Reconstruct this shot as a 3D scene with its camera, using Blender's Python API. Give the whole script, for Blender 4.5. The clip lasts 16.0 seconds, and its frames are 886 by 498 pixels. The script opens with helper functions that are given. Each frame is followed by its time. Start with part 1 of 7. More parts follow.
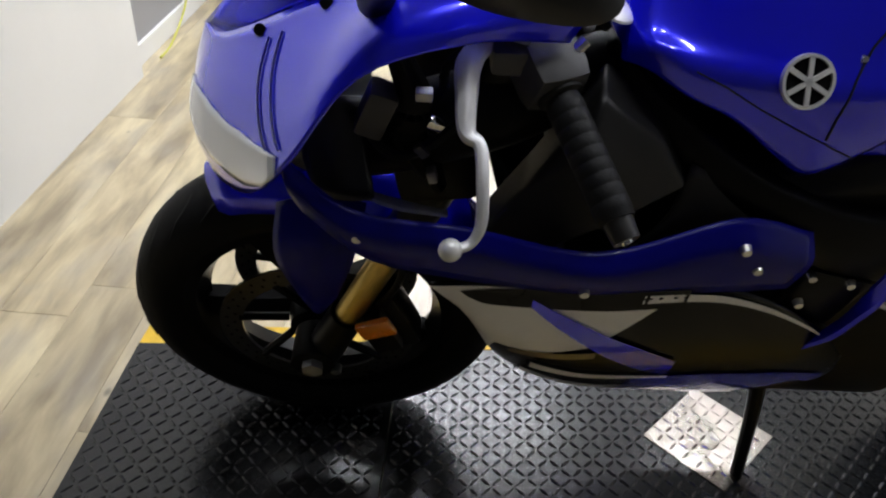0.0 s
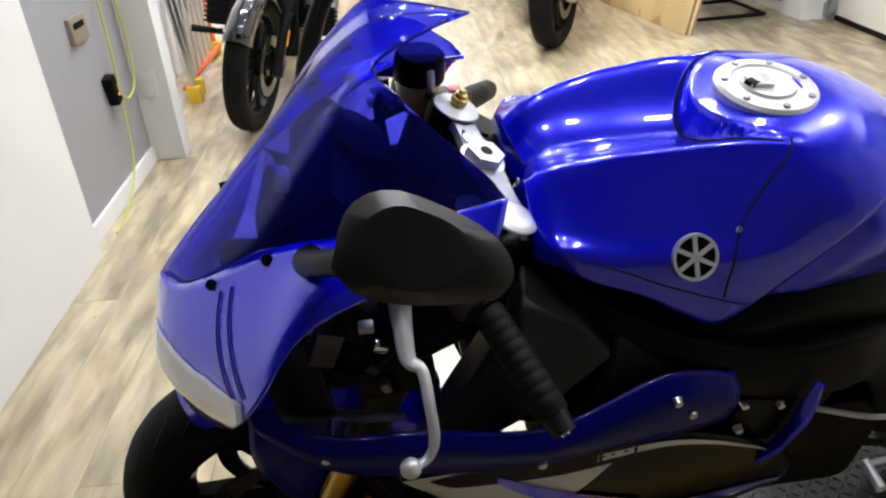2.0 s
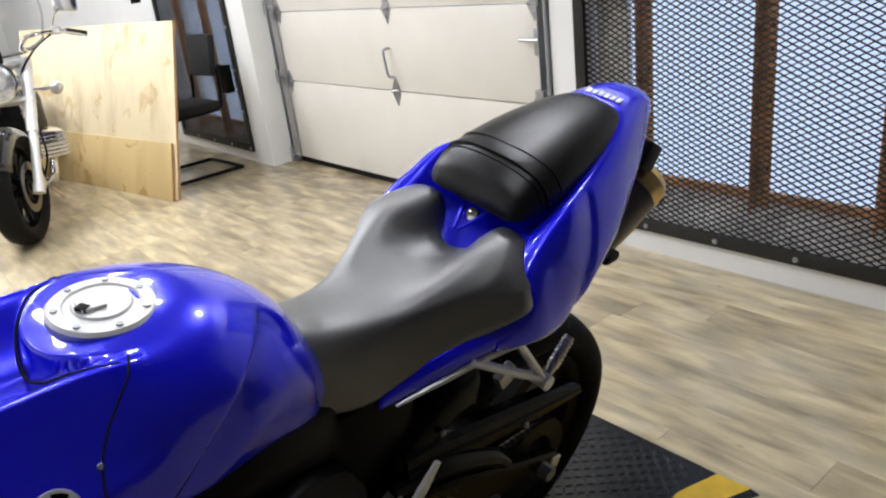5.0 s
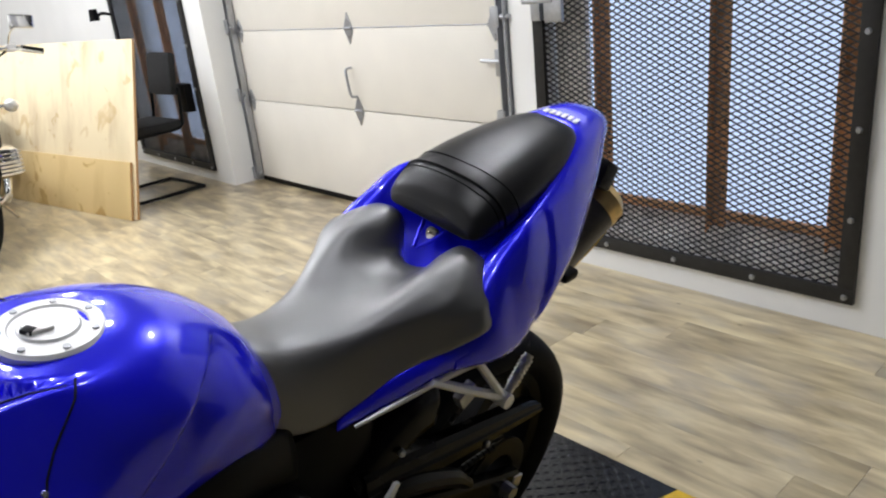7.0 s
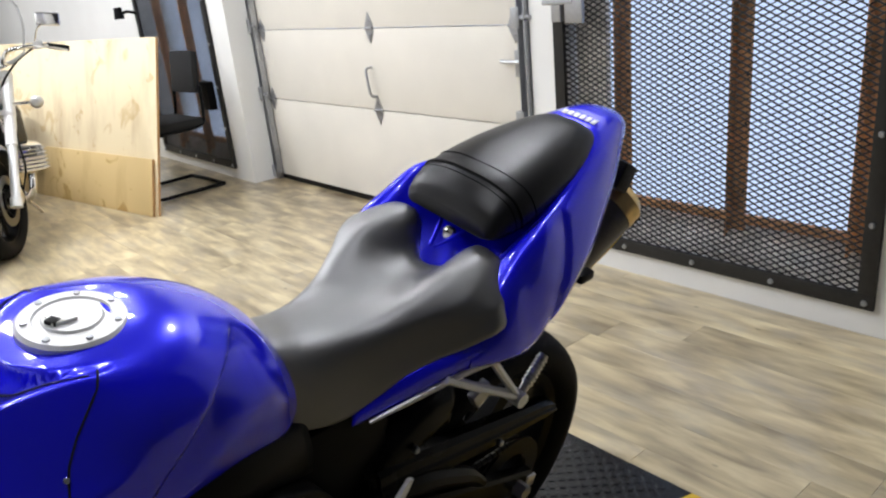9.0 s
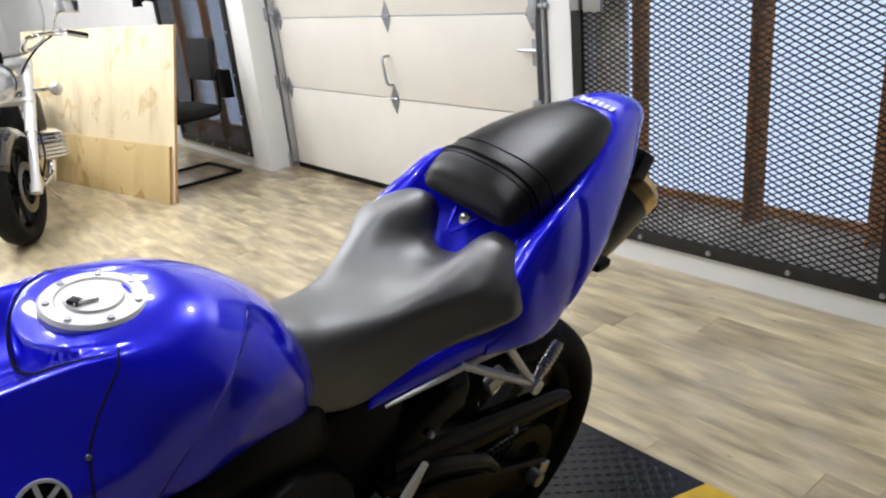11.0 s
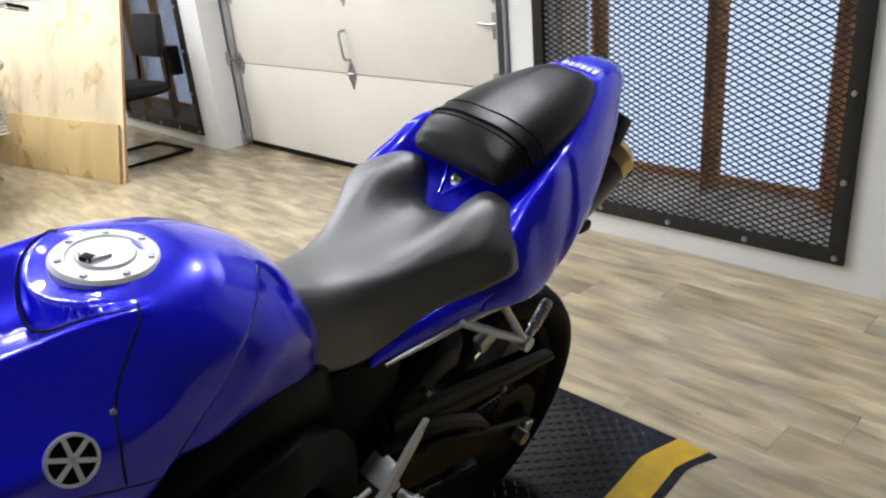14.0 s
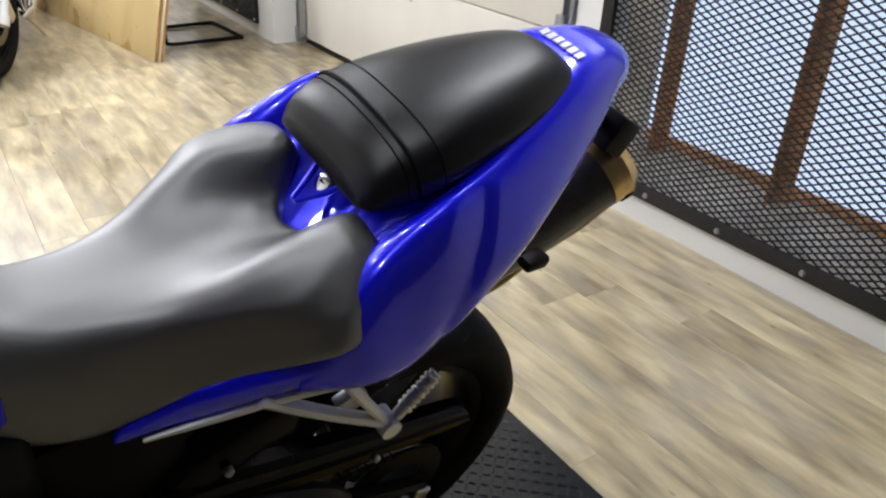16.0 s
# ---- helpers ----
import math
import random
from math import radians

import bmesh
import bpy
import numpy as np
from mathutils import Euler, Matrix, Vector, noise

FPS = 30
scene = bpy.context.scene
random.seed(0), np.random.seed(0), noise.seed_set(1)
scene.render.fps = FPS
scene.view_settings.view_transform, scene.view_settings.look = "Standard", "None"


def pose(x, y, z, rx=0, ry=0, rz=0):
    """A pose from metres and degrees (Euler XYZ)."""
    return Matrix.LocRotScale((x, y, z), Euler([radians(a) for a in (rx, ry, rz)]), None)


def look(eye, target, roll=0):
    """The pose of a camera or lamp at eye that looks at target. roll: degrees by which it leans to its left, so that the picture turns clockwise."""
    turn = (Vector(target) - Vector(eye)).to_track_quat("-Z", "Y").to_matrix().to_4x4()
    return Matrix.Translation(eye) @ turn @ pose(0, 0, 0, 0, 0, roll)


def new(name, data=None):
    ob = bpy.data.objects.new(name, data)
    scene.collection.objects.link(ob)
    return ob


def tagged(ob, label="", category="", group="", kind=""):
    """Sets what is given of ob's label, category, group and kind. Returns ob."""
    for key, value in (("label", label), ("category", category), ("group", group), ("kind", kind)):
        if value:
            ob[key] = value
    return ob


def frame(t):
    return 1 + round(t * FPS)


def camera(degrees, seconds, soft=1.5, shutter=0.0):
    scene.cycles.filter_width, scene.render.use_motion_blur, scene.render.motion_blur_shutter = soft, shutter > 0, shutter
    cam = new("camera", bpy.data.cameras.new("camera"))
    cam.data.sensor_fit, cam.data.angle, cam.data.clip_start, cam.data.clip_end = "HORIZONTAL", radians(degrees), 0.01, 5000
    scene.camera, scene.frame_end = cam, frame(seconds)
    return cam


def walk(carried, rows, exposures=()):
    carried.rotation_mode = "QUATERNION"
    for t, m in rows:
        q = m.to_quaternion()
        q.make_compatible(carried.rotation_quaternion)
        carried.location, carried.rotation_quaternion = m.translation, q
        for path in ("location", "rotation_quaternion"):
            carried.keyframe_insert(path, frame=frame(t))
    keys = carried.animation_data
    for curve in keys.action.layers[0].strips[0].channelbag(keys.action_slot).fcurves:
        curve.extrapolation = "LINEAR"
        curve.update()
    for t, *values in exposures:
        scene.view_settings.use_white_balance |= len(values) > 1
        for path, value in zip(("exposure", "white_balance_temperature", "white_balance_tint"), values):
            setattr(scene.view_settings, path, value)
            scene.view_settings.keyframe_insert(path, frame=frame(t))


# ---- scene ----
from mathutils.bvhtree import BVHTree

cam = camera(61.0, 16.0, soft=2.2)
PATH = [
    (0, (0.447, 0.321, 1.105), (0.43, 1.945, -0.063), 4.3),
    (0.5, (0.395, 0.313, 1.112), (0.214, 1.918, -0.067), 3.9),
    (1, (0.382, 0.302, 1.134), (0.11, 1.937, 0.015), 2.7),
    (1.5, (0.411, 0.309, 1.203), (0.188, 2.006, 0.167), -1.6),
    (2, (0.477, 0.321, 1.259), (0.533, 2.065, 0.281), -4.2),
    (2.5, (0.544, 0.323, 1.291), (0.885, 2.075, 0.389), -6.1),
    (3, (0.594, 0.31, 1.294), (1.208, 2.004, 0.426), -6.9),
    (3.5, (0.645, 0.294, 1.293), (1.44, 1.917, 0.438), -7.3),
    (4, (0.678, 0.289, 1.29), (1.627, 1.851, 0.477), -6.7),
    (4.5, (0.701, 0.285, 1.294), (1.758, 1.799, 0.526), -6.8),
    (5, (0.717, 0.284, 1.302), (1.856, 1.756, 0.57), -6.9),
    (7.5, (0.725, 0.275, 1.299), (1.949, 1.696, 0.605), -6.1),
    (8, (0.721, 0.273, 1.298), (1.93, 1.703, 0.595), -5.9),
    (8.5, (0.721, 0.271, 1.298), (1.913, 1.713, 0.592), -5.7),
    (9, (0.72, 0.269, 1.301), (1.909, 1.722, 0.612), -5.8),
    (9.5, (0.716, 0.271, 1.299), (1.881, 1.74, 0.604), -5.7),
    (10, (0.714, 0.268, 1.297), (1.877, 1.737, 0.597), -5.7),
    (12.5, (0.714, 0.274, 1.288), (1.85, 1.747, 0.554), -5.7),
    (13, (0.723, 0.285, 1.28), (1.886, 1.715, 0.504), -7.0),
    (13.5, (0.666, 0.301, 1.28), (1.779, 1.778, 0.518), -6.5),
    (14, (0.637, 0.303, 1.275), (1.879, 1.67, 0.508), -5.2),
    (14.5, (0.639, 0.303, 1.272), (1.905, 1.629, 0.471), -1.9),
    (15, (0.842, 0.334, 1.246), (1.998, 1.729, 0.398), -1.6),
    (15.5, (1.025, 0.34, 1.252), (2.128, 1.769, 0.391), 0.2),
    (16, (1.142, 0.459, 1.247), (2.164, 1.886, 0.289), 3.2),
]
walk(cam, [(t, look(eye, target, roll)) for t, eye, target, roll in PATH], [(0, 0.15), (0.5, 0.4), (1, 0.55), (1.5, 0.48), (2, 0.16), (3, 0.1), (4, 0.02), (5, -0.06), (12.5, -0.02), (16, -0.02)])

# world: faint daylight that only the window panes let in
world = bpy.data.worlds.new("world")
scene.world = world
world.use_nodes = True
sky = world.node_tree.nodes.new("ShaderNodeTexSky")
sky.sky_type, sky.sun_disc = "NISHITA", False
sky.sun_elevation, sky.sun_rotation = radians(35), radians(120)
world.node_tree.links.new(sky.outputs[0], world.node_tree.nodes["Background"].inputs[0])
world.node_tree.nodes["Background"].inputs[1].default_value = 0.08

CEIL = 3.0
# (2.75, 1.9) and (1.9, 2.6) are added fill for the floor and tail
LAMPS = [(0.35, 0.95, 6), (0.95, 0.95, 6), (1.6, 1.0, 5), (0.2, 2.7, 5), (0.8, 2.7, 5), (1.3, 2.7, 5), (1.9, 2.6, 7), (2.75, 1.9, 22), (2.1, 3.4, 11), (-0.1, 4.0, 14), (0.25, 4.0, 14), (0.7, 4.0, 14), (1.05, 4.0, 14), (0.0, 5.4, 19), (0.35, 5.4, 19), (0.9, 5.5, 17), (1.25, 5.5, 17), (2.2, 5.0, 12), (0.4, 7.4, 44), (1.6, 7.4, 30), (0.8, 10.0, 68)]
for lx, ly, watt in LAMPS:
    data = bpy.data.lights.new("ceiling_lamp_light", "AREA")
    data.shape, data.size, data.energy, data.color = "DISK", 0.16, watt, (0.955, 0.975, 1.04)
    new("ceiling_lamp_light", data).matrix_world = pose(lx, ly, CEIL - 0.09)


# ---------------------------------------------------------------- materials
def material(name, color=(0.5, 0.5, 0.5), rough=0.5, metal=0.0, coat=0.0, grain=0.0, grain_scale=40.0, bump=0.0, bump_scale=200.0, spread=0.0, **extra):
    """A node material: a base colour that varies at two scales, with fine relief."""
    m = bpy.data.materials.new(name)
    m.use_nodes = True
    n, l = m.node_tree.nodes, m.node_tree.links
    p = n["Principled BSDF"]
    p.inputs["Base Color"].default_value = (*color, 1)
    p.inputs["Roughness"].default_value = rough
    p.inputs["Metallic"].default_value = metal
    p.inputs["Coat Weight"].default_value = coat
    p.inputs["Coat Roughness"].default_value = 0.04
    for key, value in extra.items():
        p.inputs[key.replace("_", " ")].default_value = value
    where = n.new("ShaderNodeNewGeometry")
    if grain:
        a, b = n.new("ShaderNodeTexNoise"), n.new("ShaderNodeTexNoise")
        a.inputs["Scale"].default_value, b.inputs["Scale"].default_value = grain_scale, grain_scale / 9
        a.inputs["Detail"].default_value = b.inputs["Detail"].default_value = 5
        add = n.new("ShaderNodeMath")
        add.operation = "ADD"
        ramp = n.new("ShaderNodeMapRange")
        ramp.inputs["From Min"].default_value, ramp.inputs["From Max"].default_value = 0.6, 1.4
        ramp.inputs["To Min"].default_value, ramp.inputs["To Max"].default_value = 1 - grain, 1 + grain
        mul = n.new("ShaderNodeMix")
        mul.data_type, mul.blend_type = "RGBA", "MULTIPLY"
        mul.inputs[0].default_value = 1
        mul.inputs[6].default_value = (*color, 1)
        for t in (a, b):
            l.new(where.outputs["Position"], t.inputs["Vector"])
        l.new(a.outputs["Fac"], add.inputs[0])
        l.new(b.outputs["Fac"], add.inputs[1])
        l.new(add.outputs[0], ramp.inputs["Value"])
        l.new(ramp.outputs[0], mul.inputs[7])
        l.new(mul.outputs[2], p.inputs["Base Color"])
        rr = n.new("ShaderNodeMapRange")
        rr.inputs["To Min"].default_value, rr.inputs["To Max"].default_value = max(0.02, rough - 0.08), min(1, rough + 0.1)
        l.new(b.outputs["Fac"], rr.inputs["Value"])
        l.new(rr.outputs[0], p.inputs["Roughness"])
    if bump:
        t = n.new("ShaderNodeTexNoise")
        t.inputs["Scale"].default_value, t.inputs["Detail"].default_value = bump_scale, 4
        l.new(where.outputs["Position"], t.inputs["Vector"])
        k = n.new("ShaderNodeBump")
        k.inputs["Strength"].default_value, k.inputs["Distance"].default_value = bump, 0.002
        l.new(t.outputs["Fac"], k.inputs["Height"])
        l.new(k.outputs[0], p.inputs["Normal"])
    return m


def wood_floor():
    """Grey-beige vinyl planks: streaks along y, knots, a tone of its own for each plank."""
    m = bpy.data.materials.new("plank_vinyl")
    m.use_nodes = True
    n, l = m.node_tree.nodes, m.node_tree.links
    p = n["Principled BSDF"]
    where, info = n.new("ShaderNodeNewGeometry"), n.new("ShaderNodeObjectInfo")
    rnd = n.new("ShaderNodeMath")
    rnd.operation = "ADD"
    l.new(info.outputs["Random"], rnd.inputs[0])
    l.new(where.outputs["Random Per Island"], rnd.inputs[1])
    shift = n.new("ShaderNodeVectorMath")
    shift.operation = "SCALE"
    shift.inputs[0].default_value = (3.1, 17.3, 0)
    l.new(rnd.outputs[0], shift.inputs["Scale"])
    off = n.new("ShaderNodeVectorMath")
    off.operation = "ADD"
    l.new(where.outputs["Position"], off.inputs[0])
    l.new(shift.outputs[0], off.inputs[1])
    maps = []
    for sx, sy, sc, de in ((15, 3.4, 1.0, 8), (9, 4.2, 1.0, 7), (75, 12, 1.0, 4)):
        k = n.new("ShaderNodeVectorMath")
        k.operation = "MULTIPLY"
        k.inputs[1].default_value = (sx, sy, 1)
        l.new(off.outputs[0], k.inputs[0])
        t = n.new("ShaderNodeTexNoise")
        t.inputs["Scale"].default_value, t.inputs["Detail"].default_value, t.inputs["Distortion"].default_value = sc, de, 0.3
        l.new(k.outputs[0], t.inputs["Vector"])
        maps.append(t)
    ramp = n.new("ShaderNodeValToRGB")
    e = ramp.color_ramp.elements
    e[0].position, e[0].color = 0.33, (0.28, 0.222, 0.132, 1)
    e[1].position, e[1].color = 0.66, (0.69, 0.59, 0.37, 1)
    mid = e.new(0.5)
    mid.color = (0.50, 0.41, 0.245, 1)
    l.new(maps[0].outputs["Fac"], ramp.inputs[0])
    grey = n.new("ShaderNodeMix")
    grey.data_type = "RGBA"
    grey.inputs[7].default_value = (0.37, 0.335, 0.275, 1)
    r2 = n.new("ShaderNodeMapRange")
    r2.inputs["From Min"].default_value, r2.inputs["From Max"].default_value = 0.5, 0.72
    r2.inputs["To Max"].default_value = 0.6
    l.new(maps[1].outputs["Fac"], r2.inputs["Value"])
    l.new(r2.outputs[0], grey.inputs[0])
    l.new(ramp.outputs[0], grey.inputs[6])
    knots = n.new("ShaderNodeTexVoronoi")
    knots.inputs["Scale"].default_value, knots.inputs["Randomness"].default_value = 1.0, 1.0
    kk = n.new("ShaderNodeVectorMath")
    kk.operation = "MULTIPLY"
    kk.inputs[1].default_value = (9, 5, 1)
    l.new(off.outputs[0], kk.inputs[0])
    l.new(kk.outputs[0], knots.inputs["Vector"])
    kr = n.new("ShaderNodeMapRange")
    kr.inputs["From Min"].default_value, kr.inputs["From Max"].default_value = 0.03, 0.075
    kr.inputs["To Min"].default_value, kr.inputs["To Max"].default_value = 0.45, 1.0
    l.new(knots.outputs["Distance"], kr.inputs["Value"])
    tone = n.new("ShaderNodeMapRange")
    tone.inputs["From Max"].default_value = 2.0
    tone.inputs["To Min"].default_value, tone.inputs["To Max"].default_value = 0.80, 1.20
    l.new(rnd.outputs[0], tone.inputs["Value"])
    fine = n.new("ShaderNodeMapRange")
    fine.inputs["To Min"].default_value, fine.inputs["To Max"].default_value = 0.88, 1.12
    l.new(maps[2].outputs["Fac"], fine.inputs["Value"])
    last = grey.outputs[2]
    for src in (kr, tone, fine):
        mul = n.new("ShaderNodeMix")
        mul.data_type, mul.blend_type = "RGBA", "MULTIPLY"
        mul.inputs[0].default_value = 1
        l.new(last, mul.inputs[6])
        l.new(src.outputs[0], mul.inputs[7])
        last = mul.outputs[2]
    # trodden dirt in front of the garage door
    xyz = n.new("ShaderNodeSeparateXYZ")
    l.new(where.outputs["Position"], xyz.inputs[0])
    dirt = None
    for out, lo, hi in ((xyz.outputs[0], 2.35, 3.15), (xyz.outputs[1], 2.5, 3.3), (maps[1].outputs["Fac"], 0.32, 0.66)):
        k = n.new("ShaderNodeMapRange")
        k.inputs["From Min"].default_value, k.inputs["From Max"].default_value = lo, hi
        l.new(out, k.inputs["Value"])
        if dirt is None:
            dirt = k.outputs[0]
        else:
            both = n.new("ShaderNodeMath")
            both.operation = "MULTIPLY"
            l.new(dirt, both.inputs[0])
            l.new(k.outputs[0], both.inputs[1])
            dirt = both.outputs[0]
    soil = n.new("ShaderNodeMix")
    soil.data_type = "RGBA"
    soil.inputs[7].default_value = (0.105, 0.072, 0.034, 1)
    l.new(dirt, soil.inputs[0])
    l.new(last, soil.inputs[6])
    l.new(soil.outputs[2], p.inputs["Base Color"])
    rr = n.new("ShaderNodeMapRange")
    p.inputs["Specular IOR Level"].default_value = 0.6
    p.inputs["Coat Weight"].default_value, p.inputs["Coat Roughness"].default_value = 0.7, 0.30
    rr.inputs["To Min"].default_value, rr.inputs["To Max"].default_value = 0.27, 0.46
    l.new(maps[1].outputs["Fac"], rr.inputs["Value"])
    l.new(rr.outputs[0], p.inputs["Roughness"])
    k = n.new("ShaderNodeBump")
    k.inputs["Strength"].default_value, k.inputs["Distance"].default_value = 0.25, 0.001
    l.new(maps[2].outputs["Fac"], k.inputs["Height"])
    l.new(k.outputs[0], p.inputs["Normal"])
    return m


def plywood_board():
    """Pale plywood with wavy cathedral grain along its height."""
    m = material("plywood", (0.62, 0.44, 0.24), 0.6)
    n, l = m.node_tree.nodes, m.node_tree.links
    p = n["Principled BSDF"]
    co = n.new("ShaderNodeTexCoord")
    k = n.new("ShaderNodeVectorMath")
    k.operation = "MULTIPLY"
    k.inputs[1].default_value = (3.0, 3.0, 0.7)
    l.new(co.outputs["Object"], k.inputs[0])
    t = n.new("ShaderNodeTexNoise")
    t.inputs["Scale"].default_value, t.inputs["Detail"].default_value, t.inputs["Distortion"].default_value = 1.6, 3, 1.2
    l.new(k.outputs[0], t.inputs["Vector"])
    w = n.new("ShaderNodeMath")
    w.operation = "MULTIPLY"
    w.inputs[1].default_value = 11
    l.new(t.outputs["Fac"], w.inputs[0])
    s = n.new("ShaderNodeMath")
    s.operation = "SINE"
    l.new(w.outputs[0], s.inputs[0])
    ramp = n.new("ShaderNodeValToRGB")
    e = ramp.color_ramp.elements
    e[0].color, e[1].color = (0.80, 0.68, 0.45, 1), (0.66, 0.50, 0.26, 1)
    e[0].position, e[1].position = 0.2, 0.95
    l.new(s.outputs[0], ramp.inputs[0])
    stain = n.new("ShaderNodeTexNoise")
    stain.inputs["Scale"].default_value, stain.inputs["Detail"].default_value = 2.6, 4
    stretch = n.new("ShaderNodeVectorMath")
    stretch.operation = "MULTIPLY"
    stretch.inputs[1].default_value = (1.6, 0.5, 1.0)
    l.new(co.outputs["Object"], stretch.inputs[0])
    l.new(stretch.outputs[0], stain.inputs["Vector"])
    amount = n.new("ShaderNodeMapRange")
    amount.inputs["From Min"].default_value, amount.inputs["From Max"].default_value = 0.50, 0.74
    amount.inputs["To Max"].default_value = 0.6
    l.new(stain.outputs["Fac"], amount.inputs["Value"])
    worn = n.new("ShaderNodeMix")
    worn.data_type = "RGBA"
    worn.inputs[7].default_value = (0.42, 0.26, 0.10, 1)
    l.new(amount.outputs[0], worn.inputs[0])
    l.new(ramp.outputs[0], worn.inputs[6])
    l.new(worn.outputs[2], p.inputs["Base Color"])
    return m


BLUE = material("pearl_blue_paint", (0.006, 0.006, 1.0), 0.24, 0.38, 1.0, Coat_Roughness=0.02, Coat_IOR=1.55)
# darker copy of BLUE: flank shade put into the colour; also the pinstripes' blue
BLUE_DARK = material("shade_and_stripe_blue", (0.002, 0.002, 0.16), 0.30, 0.0, 0.12, Coat_Roughness=0.03, Specular_IOR_Level=0.12)
SWITCH = material("switch_housing", (0.034, 0.034, 0.036), 0.4, 0, 0, 0.15, 60, 0.15, 700)
SHELL = material("mirror_plastic", (0.014, 0.0135, 0.013), 0.36, 0, 0, 0.15, 60, 0.12, 700, Specular_IOR_Level=0.5)
TRIM_BLACK = material("glossy_black_plastic", (0.003, 0.003, 0.0032), 0.24, 0, 0, 0.15, 60, 0.08, 700, Specular_IOR_Level=0.12)
PEARL = material("pearl_white_paint", (0.75, 0.74, 0.72), 0.3, 0.0, 0.8, 0.05, 60)
VINYL = material("seat_vinyl", (0.010, 0.010, 0.011), 0.45, 0, 1.0, 0.15, 60, 0.45, 900, Specular_IOR_Level=1.0, Coat_Roughness=0.43, Coat_IOR=2.0)
GLOSS_VINYL = material("smooth_vinyl", (0.006, 0.006, 0.007), 0.3, 0, 0, 0.1, 60, 0.12, 900, Specular_IOR_Level=0.36)
BLACK = material("black_plastic", (0.003, 0.003, 0.0033), 0.42, 0, 0, 0.2, 50, 0.15, 700, Specular_IOR_Level=0.10)
SATIN = material("satin_black_metal", (0.0035, 0.0035, 0.0038), 0.34, 0.0, 0, 0.2, 70, 0.1, 500, Specular_IOR_Level=0.14)
FRAME_GREY = material("dark_grey_frame", (0.007, 0.0068, 0.0066), 0.42, 0.0, 0, 0.15, 80, 0.1, 600, Specular_IOR_Level=0.12)
RUBBER = material("tyre_rubber", (0.008, 0.008, 0.0085), 0.62, 0, 0, 0.25, 60, 0.3, 400, Specular_IOR_Level=0.08)
ALU = material("brushed_aluminium", (0.66, 0.65, 0.63), 0.34, 1.0, 0, 0.12, 120, 0.08, 600)
ALU_WHITE = material("bright_cast_aluminium", (0.80, 0.80, 0.79), 0.42, 0.45, 0, 0.08, 90, 0.05, 500)
CHROME = material("chrome", (0.80, 0.80, 0.81), 0.10, 1.0)
STEEL = material("zinc_steel", (0.42, 0.43, 0.45), 0.38, 0.9, 0, 0.15, 60)
GOLD = material("gold_anodised", (0.62, 0.45, 0.14), 0.3, 1.0, 0, 0.1, 60)
BRONZE = material("bronze_decal", (0.16, 0.12, 0.07), 0.35, 0.2, 0.6, 0.1, 60)
AMBER = material("amber_reflector", (0.85, 0.24, 0.01), 0.25, 0, 0.5, 0.1, 300)
FLUID = material("amber_fluid_plastic", (0.90, 0.66, 0.18), 0.25, 0, 0.2, 0.1, 60)
RED = material("red_plastic", (0.45, 0.02, 0.015), 0.35, 0, 0.3, 0.1, 60)
CARBON = material("carbon_canister", (0.06, 0.055, 0.05), 0.4, 0.3, 0.3, 0.4, 240)
BURNT = material("burnt_titanium", (0.72, 0.52, 0.24), 0.3, 1.0, 0, 0.3, 40)
YELLOW = material("safety_yellow", (0.68, 0.43, 0.025), 0.6, 0, 0, 0.25, 25, 0.3, 300)
MAT = material("mat_rubber", (0.010, 0.0105, 0.012), 0.20, 0, 0, 0.35, 14, 0.12, 300, Specular_IOR_Level=0.5)
BARE = material("bare_plate_metal", (0.42, 0.38, 0.34), 0.24, 1.0, 0, 0.3, 30, 0.1, 300)
WALL = material("white_wall_paint", (0.78, 0.78, 0.76), 0.65, 0, 0, 0.04, 3, 0.08, 120)
# this grey stands in for shade on the recess wall, not another paint
SHADED_WALL = material("grey_wall_paint", (0.31, 0.31, 0.32), 0.6, 0, 0, 0.06, 3, 0.08, 120)
DOOR = material("cream_door_paint", (0.70, 0.67, 0.60), 0.5, 0, 0, 0.05, 4, 0.12, 260)
CEILING = material("grey_ceiling_paint", (0.22, 0.22, 0.22), 0.8, 0, 0, 0.08, 3)
# kept dark so that the unseen walls return little light
DARK_WALL = material("bounce_cutting_dark_grey", (0.04, 0.04, 0.042), 0.7, 0, 0, 0.06, 3)
MESH_BLACK = material("black_mesh_steel", (0.025, 0.024, 0.023), 0.5, 0.5, 0, 0.3, 40)
RUST = material("rusty_steel", (0.70, 0.36, 0.16), 0.8, 0.1, 0, 0.55, 30, 0.5, 150)
SILL = material("dirty_sill", (0.82, 0.78, 0.72), 0.85, 0, 0, 0.6, 25, 0.5, 120)
FLOOR = wood_floor()
UNDER = material("dark_joint", (0.26, 0.22, 0.15), 0.8)
PLY = plywood_board()
PLY_EDGE = material("plywood_edge", (0.42, 0.24, 0.10), 0.7, 0, 0, 0.3, 90)
PANEL = material("matt_inner_panel", (0.011, 0.0108, 0.0105), 0.42, 0, 0, 0.15, 60, 0.2, 700, Specular_IOR_Level=0.2)
CHAIR_CLOTH = material("black_cloth", (0.006, 0.006, 0.0065), 0.85, 0, 0, 0.3, 200, 0.4, 800)
CORD = material("yellow_green_cord", (0.55, 0.55, 0.10), 0.5)
ORANGE = material("orange_fibreglass", (0.70, 0.13, 0.03), 0.5, 0, 0, 0.15, 30)
